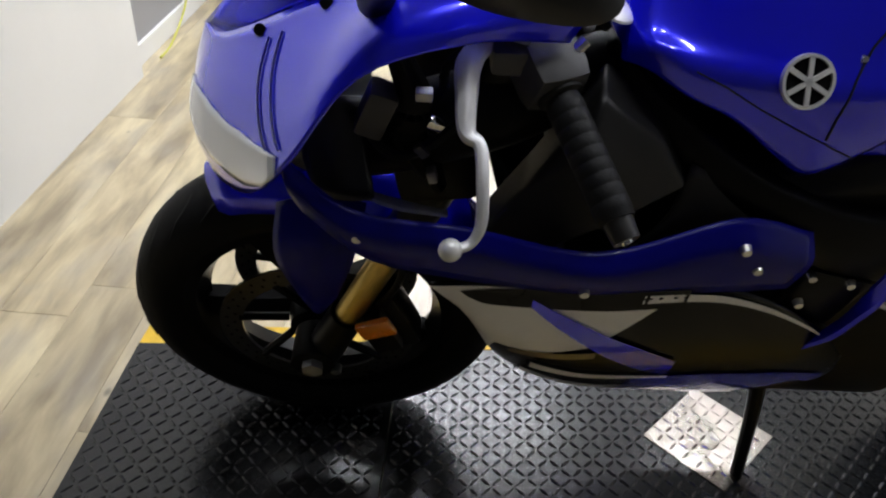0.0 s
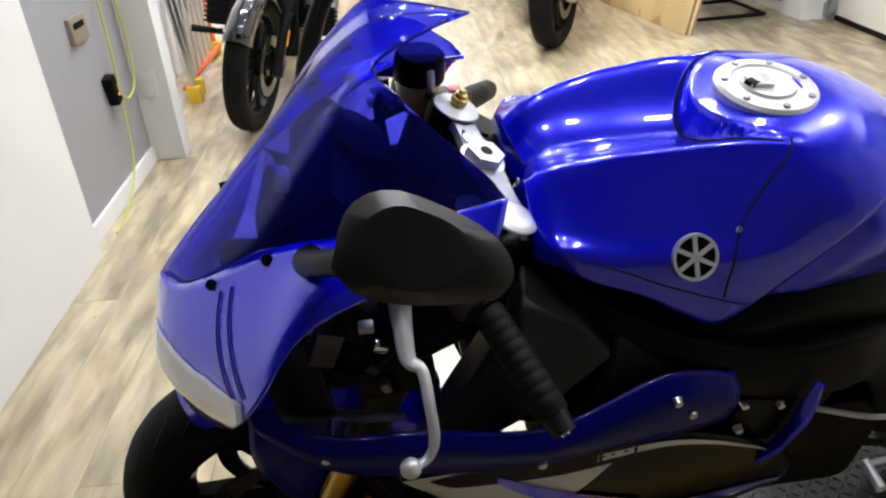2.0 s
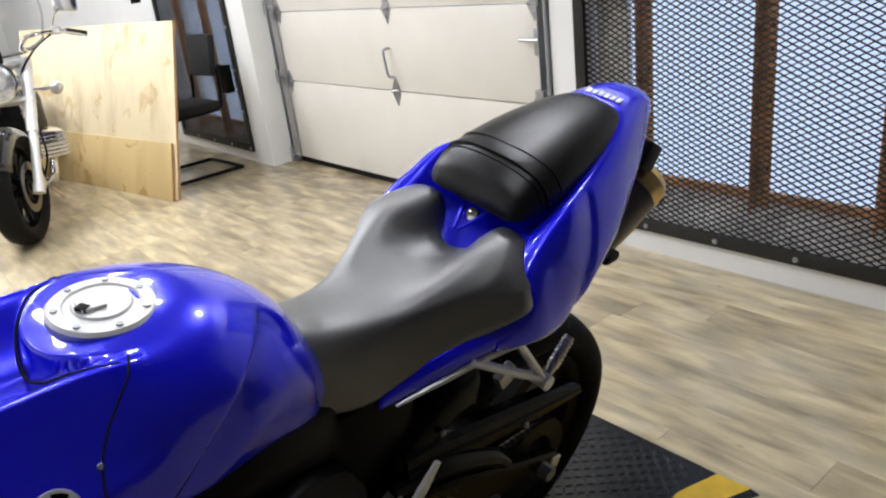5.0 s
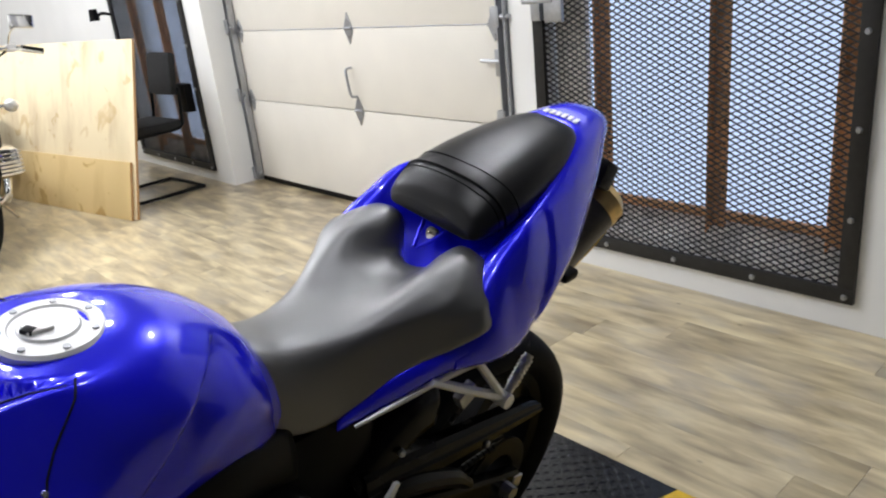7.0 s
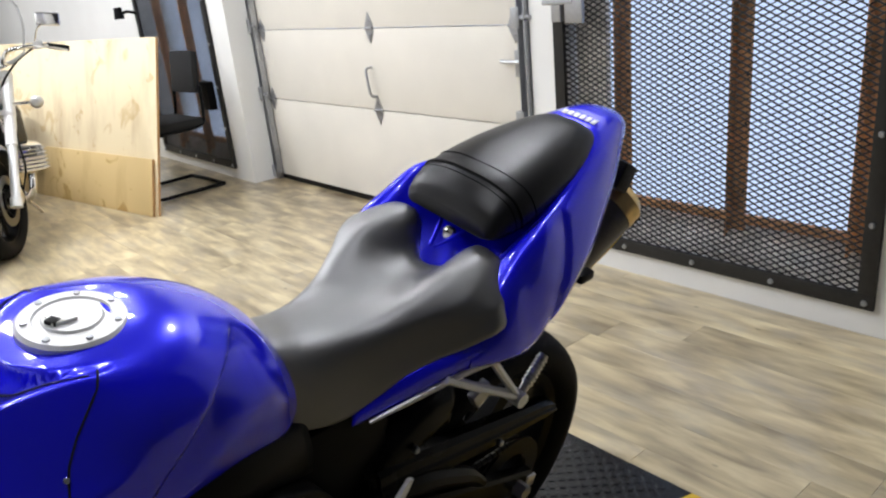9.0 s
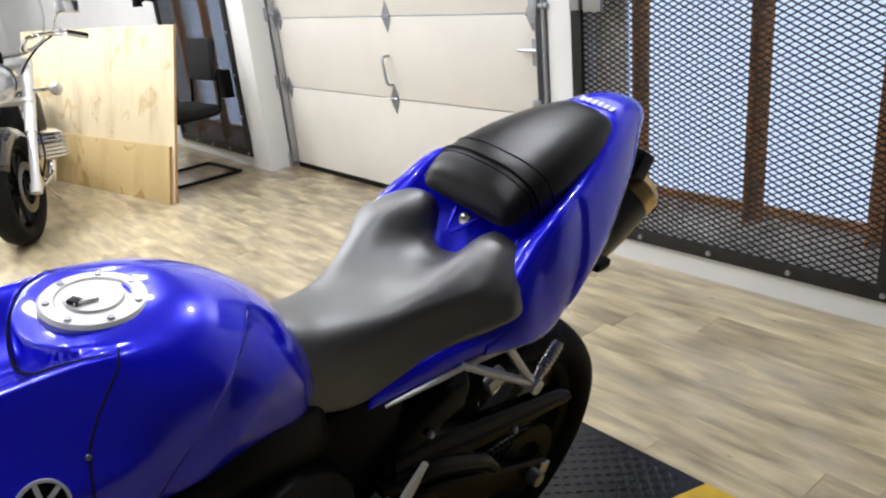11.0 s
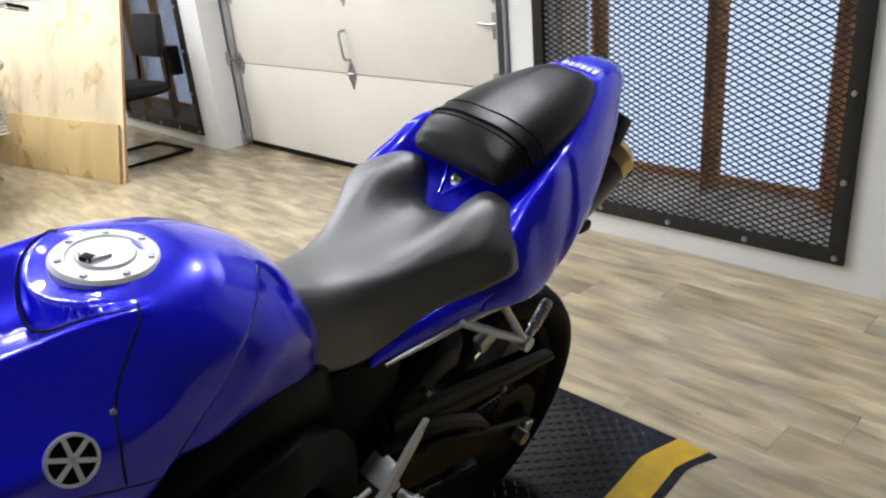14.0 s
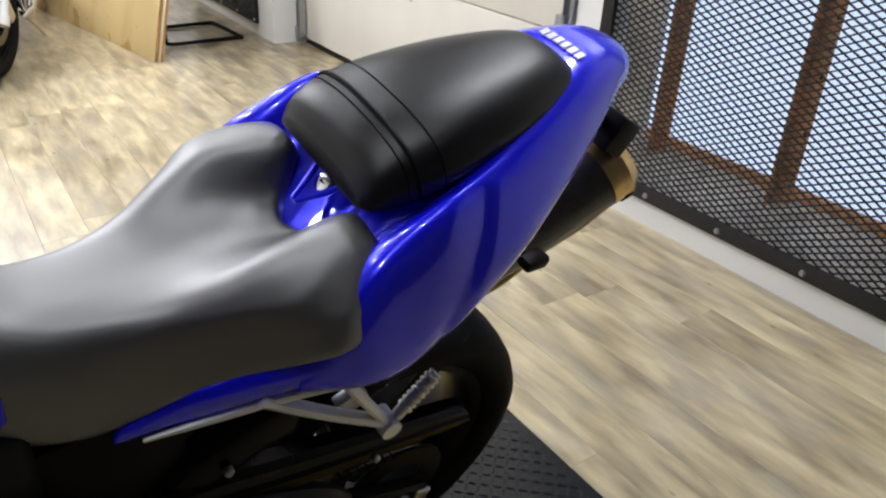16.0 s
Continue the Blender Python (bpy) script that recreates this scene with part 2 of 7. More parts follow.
SCREEN = material("blue_tinted_screen", (0.06, 0.07, 1.0), 0.03, 0, 0.3, Transmission_Weight=0.92, IOR=1.10)
LENS = material("clear_headlamp_lens", (0.85, 0.86, 0.84), 0.12, 0, 1.0)
MIRROR = material("mirror_glass", (0.9, 0.9, 0.9), 0.02, 1.0)
GLASS = material("window_glass", (0.9, 0.95, 1.0), 0.25, 0, 0, Transmission_Weight=1.0, IOR=1.1)


# ---------------------------------------------------------------- mesh helpers
def spline(points, count):
    """Points evenly spread over a Catmull-Rom curve through the given ones."""
    pts = [Vector(p) for p in points]
    if len(pts) < 3:
        return [pts[0].lerp(pts[-1], i / (count - 1)) for i in range(count)]
    pts = [2 * pts[0] - pts[1], *pts, 2 * pts[-1] - pts[-2]]
    out = []
    for i in range(count):
        u = i / (count - 1) * (len(pts) - 3)
        k = min(int(u), len(pts) - 4)
        u -= k
        a, b, c, d = pts[k:k + 4]
        out.append(0.5 * (2 * b + (c - a) * u + (2 * a - 5 * b + 4 * c - d) * u * u + (3 * b - a - 3 * c + d) * u ** 3))
    return out


def surface(rows, nu, nv):
    """A grid of nu x nv points over a smooth surface through rows of control points."""
    across = [spline(r, nv) for r in rows]
    cols = [spline([r[j] for r in across], nu) for j in range(nv)]
    return [[cols[j][i] for j in range(nv)] for i in range(nu)]


def skin(bm, grid, flip=False, loop=False):
    vs = [[bm.verts.new(p) for p in row] for row in grid]
    m = len(vs[0])
    for i in range(len(vs) - 1):
        for j in range(m if loop else m - 1):
            q = [vs[i][j], vs[i][(j + 1) % m], vs[i + 1][(j + 1) % m], vs[i + 1][j]]
            bm.faces.new(q[::-1] if flip else q)
    return vs


def body(sections, nu=24, nv=11):
    """A closed body, symmetric to the plane y = 0. Sections: (x, [(y, z), ...]) from the top's middle to the bottom, right side."""
    bm = bmesh.new()
    full = []
    for x, prof in sections:
        right = [(x, y, z) for y, z in prof]
        left = [(x, -y, z) for y, z in reversed(prof) if y > 1e-6]
        full.append(left + right)
    vs = skin(bm, surface(full, nu, nv * 2))
    for end in (vs[0], vs[-1]):
        bm.faces.new(end)
    bm.faces.ensure_lookup_table()
    low = [(r[0], r[-1]) for r in vs]
    for (a, b), (c, d) in zip(low, low[1:]):
        bm.faces.new((a, b, d, c))
    bmesh.ops.recalc_face_normals(bm, faces=bm.faces)
    return bm


def mirrored(grid):
    return [[Vector((p.x, -p.y, p.z)) for p in row] for row in grid]


def shell(grid, flip=False, both=False):
    """A sheet over a grid, its faces turned away from the plane y = 0."""
    bm = bmesh.new()
    i, j = len(grid) // 2, len(grid[0]) // 2
    lean = sum((grid[a][b + 1] - grid[a][b]).cross(grid[a + 1][b + 1] - grid[a][b]).y * (1 if grid[a][b].y > 0 else -1) for a in range(len(grid) - 1) for b in range(len(grid[0]) - 1))
    flip = lean < 0
    skin(bm, grid, flip)
    if both:
        skin(bm, mirrored(grid), not flip)
        bmesh.ops.remove_doubles(bm, verts=bm.verts, dist=0.0005)
    return bm


def block(bm, centre, size, turn=None, bevel=0.0):
    made = bmesh.ops.create_cube(bm, size=1)["verts"]
    bmesh.ops.scale(bm, vec=size, verts=made)
    if bevel:
        edges = list({e for v in made for e in v.link_edges})
        made = list({v for f in bmesh.ops.bevel(bm, geom=edges, offset=bevel, segments=2, profile=0.6, affect="EDGES")["faces"] for v in f.verts} | {v for v in made if v.is_valid})
    m = Matrix.Translation(centre) @ (turn.to_4x4() if turn else Matrix())
    bmesh.ops.transform(bm, matrix=m, verts=made)
    return bm


def rod(bm, a, b, r, r2=None, seg=12):
    """A round bar from a to b."""
    a, b = Vector(a), Vector(b)
    made = bmesh.ops.create_cone(bm, cap_ends=True, segments=seg, radius1=r, radius2=r if r2 is None else r2, depth=(b - a).length)["verts"]
    m = Matrix.Translation((a + b) / 2) @ (b - a).to_track_quat("Z", "Y").to_matrix().to_4x4()
    bmesh.ops.transform(bm, matrix=m, verts=made)
    return bm


def hose(bm, points, r, seg=8, count=0, flat=1.0):
    """A tube along a smooth curve; r may be a list of radii, spread over the length."""
    pts = spline(points, count or 6 * len(points))
    radii = [r, r] if isinstance(r, (int, float)) else list(r)
    side = Vector((0, 0, 1))
    rings = []
    for i, p in enumerate(pts):
        d = (pts[min(i + 1, len(pts) - 1)] - pts[max(i - 1, 0)]).normalized()
        n = side.cross(d)
        n = n.normalized() if n.length > 0.05 else Vector((1, 0, 0)).cross(d).normalized()
        k = i / (len(pts) - 1) * (len(radii) - 1)
        j = min(int(k), len(radii) - 2)
        rad = radii[j] + (radii[j + 1] - radii[j]) * (k - j)
        up = d.cross(n)
        rings.append([p + rad * (math.cos(a) * n + flat * math.sin(a) * up) for a in (math.tau * q / seg for q in range(seg))])
    vs = skin(bm, rings, loop=True)
    bm.faces.new(vs[0])
    bm.faces.new(vs[-1][::-1])
    bmesh.ops.recalc_face_normals(bm, faces=bm.faces)
    return bm


def lathe(bm, profile, centre=(0, 0, 0), axis=(0, 1, 0), seg=48, start=0.0, turn=math.tau, closed=False):
    """A turned form: profile of (radius, along the axis)."""
    axis = Vector(axis).normalized()
    u = axis.orthogonal().normalized() if abs(axis.y) < 0.9 else Vector((1, 0, 0))
    u = (u - axis * u.dot(axis)).normalized()
    v = axis.cross(u)
    whole = abs(turn - math.tau) < 1e-6
    steps = seg if whole else seg + 1
    rings = []
    for r, h in profile:
        rings.append([Vector(centre) + axis * h + r * (math.cos(a) * u + math.sin(a) * v) for a in (start + turn * q / seg for q in range(steps))])
    if closed:
        rings.append(rings[0])
    skin(bm, rings, loop=whole)
    bmesh.ops.remove_doubles(bm, verts=bm.verts, dist=1e-6)
    bmesh.ops.recalc_face_normals(bm, faces=bm.faces)
    return bm


def plate(bm, outline, thick, frame_m=None):
    """A flat plate: outline of (x, y), extruded along z, then put in place by frame_m."""
    n = len(outline)
    low = [bm.verts.new((x, y, -thick / 2)) for x, y in outline]
    top = [bm.verts.new((x, y, thick / 2)) for x, y in outline]
    faces = [bm.faces.new(low[::-1]), bm.faces.new(top)]
    for i in range(n):
        faces.append(bm.faces.new((low[i], low[(i + 1) % n], top[(i + 1) % n], top[i])))
    if frame_m:
        bmesh.ops.transform(bm, matrix=frame_m, verts=low + top)
    bmesh.ops.recalc_face_normals(bm, faces=faces)
    return bm


def finish(name, bm, mat, smooth=35, thick=0.0):
    me = bpy.data.meshes.new(name)
    bm.to_mesh(me)
    bm.free()
    me.materials.append(mat)
    if smooth:
        me.shade_smooth()
        me.set_sharp_from_angle(angle=radians(smooth))
    ob = new(name, me)
    if thick:
        mod = ob.modifiers.new("thickness", "SOLIDIFY")
        mod.thickness, mod.offset = thick, -1
    return ob


def part(name, bm, mat, parent, label="", smooth=35, thick=0.0):
    """A part: one mesh under its thing or part."""
    ob = finish(name, bm, mat, smooth, thick)
    ob.parent = parent
    return tagged(ob, label)


def thing(name, label, category, m=None, group=""):
    ob = new(name)
    ob.empty_display_size = 0.1
    ob.matrix_world = m or Matrix()
    return tagged(ob, label, category, group)


def structure(name, bm, mat, label, category, smooth=0):
    return tagged(finish(name, bm, mat, smooth), label, category, kind="structure")


def slab(name, lo, hi, mat, label, category, bevel=0.0):
    lo, hi = Vector(lo), Vector(hi)
    return structure(name, block(bmesh.new(), (lo + hi) / 2, hi - lo, bevel=bevel), mat, label, category)


# ---------------------------------------------------------------- the room
X_WALL, X_WALL2, Y_BACK, Y_FRONT = 3.25, 3.08, 13.0, -0.75


def wall_with_holes(name, x0, x1, y0, y1, holes, label):
    """A wall along y, from x0 to x1 thick, with openings (y0, y1, z0, z1) in rising order of y."""
    bm = bmesh.new()
    y = y0
    for a, b, lo, hi in holes:
        block(bm, ((x0 + x1) / 2, (y + a) / 2, CEIL / 2), (x1 - x0, a - y, CEIL))
        if lo > 0:
            block(bm, ((x0 + x1) / 2, (a + b) / 2, lo / 2), (x1 - x0, b - a, lo))
        block(bm, ((x0 + x1) / 2, (a + b) / 2, (hi + CEIL) / 2), (x1 - x0, b - a, CEIL - hi))
        y = b
    block(bm, ((x0 + x1) / 2, (y + y1) / 2, CEIL / 2), (x1 - x0, y1 - y, CEIL))
    return structure(name, bm, WALL, label, "wall")


wall_with_holes("wall_east", X_WALL, X_WALL + 0.3, Y_FRONT, 5.20, [(1.16, 2.42, 0.15, 2.3), (2.61, 5.16, 0.0, 2.35)], "white painted wall with a barred window and a garage door")
wall_with_holes("wall_east_far", X_WALL2, X_WALL2 + 0.24, 5.20, Y_BACK, [(5.50, 6.74, 0.13, 2.2)], "white painted wall with a barred window")
slab("wall_west", (-0.90, 1.05, 0), (-0.66, 2.735, CEIL), WALL, "plain smooth white painted wall", "wall")
# unseen stretch, made dark to keep fill off the bike's near side
slab("wall_west_near", (-0.90, Y_FRONT, 0), (-0.66, 1.05, CEIL), DARK_WALL, "unseen dark grey wall behind the viewer, added to cut bounced light", "wall")
slab("wall_west_recess", (-0.95, 2.735, 0), (-0.715, 3.64, CEIL), SHADED_WALL, "wall with outlets and a hanging cord, its shade set as grey", "wall")
slab("wall_post", (-0.95, 3.64, 0), (-0.57, 3.76, CEIL), WALL, "white painted wall end beside the grey recess", "wall", 0.004)
slab("wall_west_far", (-1.2, 3.76, 0), (-0.95, Y_BACK, CEIL), WALL, "white painted wall behind the ladder", "wall")
slab("wall_north", (-1.2, Y_BACK, 0), (3.6, Y_BACK + 0.2, CEIL), WALL, "white painted far wall", "wall")
# unseen wall, set close and dark to cut light bounced from the floor
slab("wall_south", (-1.2, Y_FRONT - 0.2, 0), (3.6, Y_FRONT, CEIL), DARK_WALL, "unseen dark grey wall behind the viewer, added to cut bounced light", "wall")
slab("ceiling", (-1.3, Y_FRONT - 0.2, CEIL), (3.7, Y_BACK + 0.2, CEIL + 0.15), CEILING, "plain grey painted ceiling", "ceiling")
slab("baseboard", (-0.714, 2.738, 0), (-0.700, 3.638, 0.075), WALL, "narrow white baseboard along the grey wall", "baseboard", 0.003)
# the two added fill lights get a fixture like the others
for lx, ly, watt in LAMPS:
    lamp = thing("ceiling_lamp", "round white ceiling lamp", "lamp", pose(lx, ly, CEIL), "ceiling lamps")
    part("rim", lathe(bmesh.new(), [(0.085, -0.001), (0.11, -0.001), (0.115, -0.03), (0.10, -0.085), (0.09, -0.085)], axis=(0, 0, 1), seg=24, closed=True), WALL, lamp)


def mesh_guard(name, x, y0, y1, z0, z1, label, flip_posts, deep=0.2):
    """A window behind expanded steel mesh: angle-iron border, mesh, rusty uprights, sill and frosted panes."""
    g = tagged(new(name), label, "window", kind="structure")
    w = 0.055
    for nm, a, b in (("border", (y0, z0), (y1, z0 + w)), ("border", (y0, z1 - w), (y1, z1)), ("border", (y0, z0 + w), (y0 + w, z1 - w)), ("border", (y1 - w, z0 + w), (y1, z1 - w))):
        part(nm, block(bmesh.new(), (x - 0.012, (a[0] + b[0]) / 2, (a[1] + b[1]) / 2), (0.02, b[0] - a[0], b[1] - a[1]), bevel=0.003), MESH_BLACK, g, "black painted steel border")
    bolts = [(y0 + 0.03 + i * (y1 - y0 - 0.06) / 4, z0 + 0.024) for i in range(5)] + [(y0 + 0.03, z0 + 0.3 * k) for k in range(1, 7)]
    for by, bz in bolts:
        bm = bmesh.new()
        rod(bm, (x - 0.022, by, bz), (x - 0.03, by, bz), 0.011, 0.008, 10)
        part("bolt", bm, STEEL, g)
    bm = bmesh.new()
    ya, yb, za, zb = y0 + 0.02, y1 - 0.02, z0 + 0.02, z1 - 0.02
    pitch_y, pitch_z = 0.047, 0.0235
    slope = pitch_z / pitch_y
    c = za - slope * (yb - ya)
    while c < zb:
        for s in (1, -1):
            # a strand z = c + slope * (y - ya), or the same run from the other side
            t0, t1 = max(0.0, (za - c) / slope), min(yb - ya, (zb - c) / slope)
            if t1 - t0 > 0.02:
                p = [(ya + t, c + slope * t) if s > 0 else (yb - t, c + slope * t) for t in (t0, t1)]
                (ay, az), (by, bz) = p
                mid, d = ((ay + by) / 2, (az + bz) / 2), Vector((0, by - ay, bz - az))
                turn = Matrix.Rotation(math.atan2(d.z, d.y), 3, "X")
                block(bm, (x - 0.004 - 0.001 * s, *mid), (0.005, d.length, 0.0050), turn)
        c += pitch_z
    tagged(part("mesh", bm, MESH_BLACK, g, "expanded steel mesh of diamonds", smooth=0), kind="stuff")
    for py, wd in flip_posts:
        bm = bmesh.new()
        block(bm, (x + deep - 0.05, py, (z0 + z1) / 2 + 0.05), (0.012, wd, z1 - z0), bevel=0.002)
        block(bm, (x + deep - 0.07, py + wd / 2, (z0 + z1) / 2 + 0.05), (0.05, 0.006, z1 - z0))
        part("upright", bm, RUST, g, "rusty perforated steel upright")
        for k in range(14):
            hm = bmesh.new()
            rod(hm, (x + deep - 0.058, py - wd * 0.3, z0 + 0.2 + 0.09 * k), (x + deep - 0.054, py - wd * 0.3, z0 + 0.2 + 0.09 * k), 0.006, seg=8)
            part("hole", hm, MESH_BLACK, g)
    bm = bmesh.new()
    prof = [(x + 0.02, z0 + 0.0), (x + 0.02, z0 + 0.07), (x + deep, z0 + 0.16), (x + deep, z0)]
    lo = [bm.verts.new((px, y0 + 0.06, pz)) for px, pz in prof]
    hi = [bm.verts.new((px, y1 - 0.06, pz)) for px, pz in prof]
    bm.faces.new(lo[::-1]), bm.faces.new(hi)
    for i in range(4):
        bm.faces.new((lo[i], lo[(i + 1) % 4], hi[(i + 1) % 4], hi[i]))
    bmesh.ops.recalc_face_normals(bm, faces=bm.faces)
    part("window_sill", bm, SILL, g, "dirty sloping sill")
    part("bottom_rail", block(bmesh.new(), (x + deep - 0.035, (y0 + y1) / 2, z0 + 0.175), (0.03, y1 - y0 - 0.1, 0.035), bevel=0.002), RUST, g, "rusty bottom rail")
    pane = part("pane", block(bmesh.new(), (x + deep, (y0 + y1) / 2, (z0 + z1) / 2 + 0.08), (0.006, y1 - y0 - 0.1, z1 - z0 - 0.16)), GLASS, g, "frosted pane with pale daylight behind")
    pane.visible_shadow = False
    return g


mesh_guard("window_1", X_WALL, 1.11, 2.46, 0.10, 2.34, "window behind black diamond mesh with rusty uprights", [(1.235, 0.05), (1.69, 0.06), (2.215, 0.05)])
jamb = block(bmesh.new(), (X_WALL + 0.075, 2.325, 1.22), (0.03, 0.155, 2.1), bevel=0.003)
structure("trim", jamb, SILL, "weathered grey board beside the barred window", "window trim")
mesh_guard("window_2", X_WALL2, 5.45, 6.79, 0.08, 2.25, "window behind black diamond mesh at the far wall", [(5.9, 0.05), (6.4, 0.05)], 0.09)
glow = bpy.data.materials.new("daylight_haze")
glow.use_nodes = True
em = glow.node_tree.nodes.new("ShaderNodeEmission")
em.inputs[0].default_value, em.inputs[1].default_value = (0.66, 0.76, 1.0, 1), 1.2
glow.node_tree.links.new(em.outputs[0], glow.node_tree.nodes["Material Output"].inputs[0])
slab("backdrop", (3.65, 0.2, -0.1), (3.67, 9.5, 3.2), glow, "pale blue daylight beyond the windows", "sky")


def garage_door():
    y0, y1, x = 2.62, 5.15, X_WALL + 0.05
    d = tagged(new("door_1"), "closed cream sectional garage door with steel hinges", "garage door", kind="structure")
    zs = [0.035, 0.585, 1.045, 1.505, 1.965, 2.36]
    for lo, hi in zip(zs, zs[1:]):
        part("panel", block(bmesh.new(), (x, (y0 + y1) / 2, (lo + hi) / 2), (0.05, y1 - y0, hi - lo - 0.005), bevel=0.006), DOOR, d)
    part("bottom_seal", block(bmesh.new(), (x, (y0 + y1) / 2, 0.017), (0.04, y1 - y0, 0.034), bevel=0.006), BLACK, d, "black rubber seal")
    for z in zs[1:-1]:
        for y in (3.84, 2.72, 5.08):
            bm = bmesh.new()
            turn = Matrix.Rotation(radians(90), 4, "Y")
            at = Matrix.Translation((x - 0.028, y, z)) @ turn
            k = 1.0 if y == 3.84 else 0.9
            plate(bm, [(-0.085 * k, 0.0), (-0.03 * k, -0.028), (-0.02, -0.034), (0.02, -0.034), (0.03 * k, -0.028), (0.085 * k, 0.0), (0.03 * k, 0.028), (0.02, 0.034), (-0.02, 0.034), (-0.03 * k, 0.028)], 0.005, at)
            rod(bm, (x - 0.034, y - 0.035, z), (x - 0.034, y + 0.035, z), 0.008, seg=10)
            for q in (-0.045, 0.045):
                rod(bm, (x - 0.03, y, z + q), (x - 0.036, y, z + q), 0.007, seg=8)
            part("hinge", bm, STEEL, d, "zinc steel hinge")
    bm = bmesh.new()
    hose(bm, [(x - 0.03, 3.86, 0.83), (x - 0.07, 3.86, 0.82), (x - 0.075, 3.85, 0.75), (x - 0.07, 3.84, 0.68), (x - 0.03, 3.84, 0.665)], 0.008)
    part("pull_handle", bm, STEEL, d, "bent steel pull handle")
    bm = bmesh.new()
    block(bm, (x - 0.03, 2.70, 0.875), (0.012, 0.05, 0.12), bevel=0.002)
    hose(bm, [(x - 0.045, 2.68, 0.885), (x - 0.05, 2.74, 0.885), (x - 0.05, 2.80, 0.887)], 0.009)
    part("latch", bm, STEEL, d, "sliding steel side latch")
    for y in (5.135, 2.64):
        bm = bmesh.new()
        for dx, dy in ((-0.055, -0.02), (-0.055, 0.02)):
            block(bm, (x + dx, y + dy, 1.2), (0.045, 0.004, 2.35))
        block(bm, (x - 0.035, y, 1.2), (0.004, 0.04, 2.35))
        for z in (0.06, 0.62, 1.08, 1.54):
            block(bm, (x - 0.05, y + 0.035, z), (0.05, 0.05, 0.09), bevel=0.003)
            rod(bm, (x - 0.06, y - 0.045, z), (x - 0.06, y + 0.02, z), 0.011, seg=10)
        part("track", bm, STEEL, d, "vertical steel roller track")
    return d


garage_door()

# the mat under the motorcycle: diamond-plate rubber with bevelled yellow edges
MX0, MX1, MY0, MY1, MZ = -0.17, 2.135, 1.142, 1.62, 0.014


def lugs(bm, x0, x1, y0, y1, z, keep):
    """Raised lozenges in alternating slants."""
    pitch = 0.0205
    for i in range(int((x1 - x0) / pitch)):
        for j in range(int((y1 - y0) / pitch)):
            cx, cy = x0 + (i + 0.5) * pitch, y0 + (j + 0.5) * pitch
            if not keep(cx, cy):
                continue
            a = radians(45 if (i + j) % 2 else -45)
            c, s = math.cos(a), math.sin(a)
            ring = [bm.verts.new((cx + c * px - s * py, cy + s * px + c * py, z)) for px, py in ((-0.0115, 0), (-0.006, -0.0029), (0.006, -0.0029), (0.0115, 0), (0.006, 0.0029), (-0.006, 0.0029))]
            ridge = [bm.verts.new((cx + c * px, cy + s * px, z + 0.0020)) for px in (-0.006, 0.006)]
            for f in ((0, 1, "a"), (2, 3, "b"), (3, 4, "b"), (5, 0, "a")):
                bm.faces.new((ring[f[0]], ring[f[1]], ridge[0] if f[2] == "a" else ridge[1]))
            bm.faces.new((ring[1], ring[2], ridge[1], ridge[0]))
            bm.faces.new((ring[4], ring[5], ridge[0], ridge[1]))


DIA = (0.965, 1.393, 0.125)
mat = thing("floor_mat", "black rubber floor mat with raised lozenges and yellow edges", "mat", pose(0, 0, 0))
SEAM = 0.362
for xa, xb in ((MX0, SEAM - 0.0008), (SEAM + 0.0008, MX1)):
    part("mat_half", block(bmesh.new(), ((xa + xb) / 2, (MY0 + MY1) / 2, MZ / 2 + 0.0005), (xb - xa, MY1 - MY0, MZ - 0.001)), MAT, mat)
lug_bm = bmesh.new()
lugs(lug_bm, MX0 + 0.005, MX1 - 0.005, MY0 + 0.01, MY1 - 0.01, MZ, lambda x, y: abs(x - DIA[0]) + abs(y - DIA[1]) > DIA[2] and abs(x - SEAM) > 0.008)
tagged(part("lug", lug_bm, MAT, mat, "raised slanting lozenges", smooth=0), kind="stuff")
bare = block(bmesh.new(), (DIA[0], DIA[1], MZ + 0.0012), (DIA[2] * 1.414, DIA[2] * 1.414, 0.0015), Matrix.Rotation(radians(45), 3, "Z"))
lugs(bare, MX0 + 0.005, MX1 - 0.005, MY0 + 0.01, MY1 - 0.01, MZ + 0.0019, lambda x, y: abs(x - DIA[0]) + abs(y - DIA[1]) < DIA[2] - 0.014)
part("bare_diamond", bare, BARE, mat, "bare shiny metal diamond with worn lozenges", smooth=0)
def strip(inner, outer, z_in, z_out):
    """A thin solid band between two lines of plan points."""
    bm = bmesh.new()
    top = [bm.verts.new((x, y, z_in)) for x, y in inner] + [bm.verts.new((x, y, z_out)) for x, y in reversed(outer)]
    low = [bm.verts.new((v.co.x, v.co.y, 0.0008)) for v in top]
    n, k = len(top), len(inner)
    for i in range(k - 1):
        bm.faces.new((top[i], top[i + 1], top[n - 2 - i], top[n - 1 - i]))
        bm.faces.new((low[n - 1 - i], low[n - 2 - i], low[i + 1], low[i]))
    for i in range(n):
        bm.faces.new((top[i], low[i], low[(i + 1) % n], top[(i + 1) % n]))
    bmesh.ops.recalc_face_normals(bm, faces=bm.faces)
    return bm


# the near edge curls outward at the mat's end; a black lugged border runs outside it
TURN, CURL, XE = MX1 - 0.105, 0.044, MX1 - 0.001


def near_line(d, over=0.0):
    return [(MX0 + 0.001, MY0 - d), (TURN - 0.02 + d * 0.35, MY0 - d), (TURN + 0.02 + d * 0.35, MY0 - d - CURL * 0.30), (XE + over, MY0 - d - CURL)]


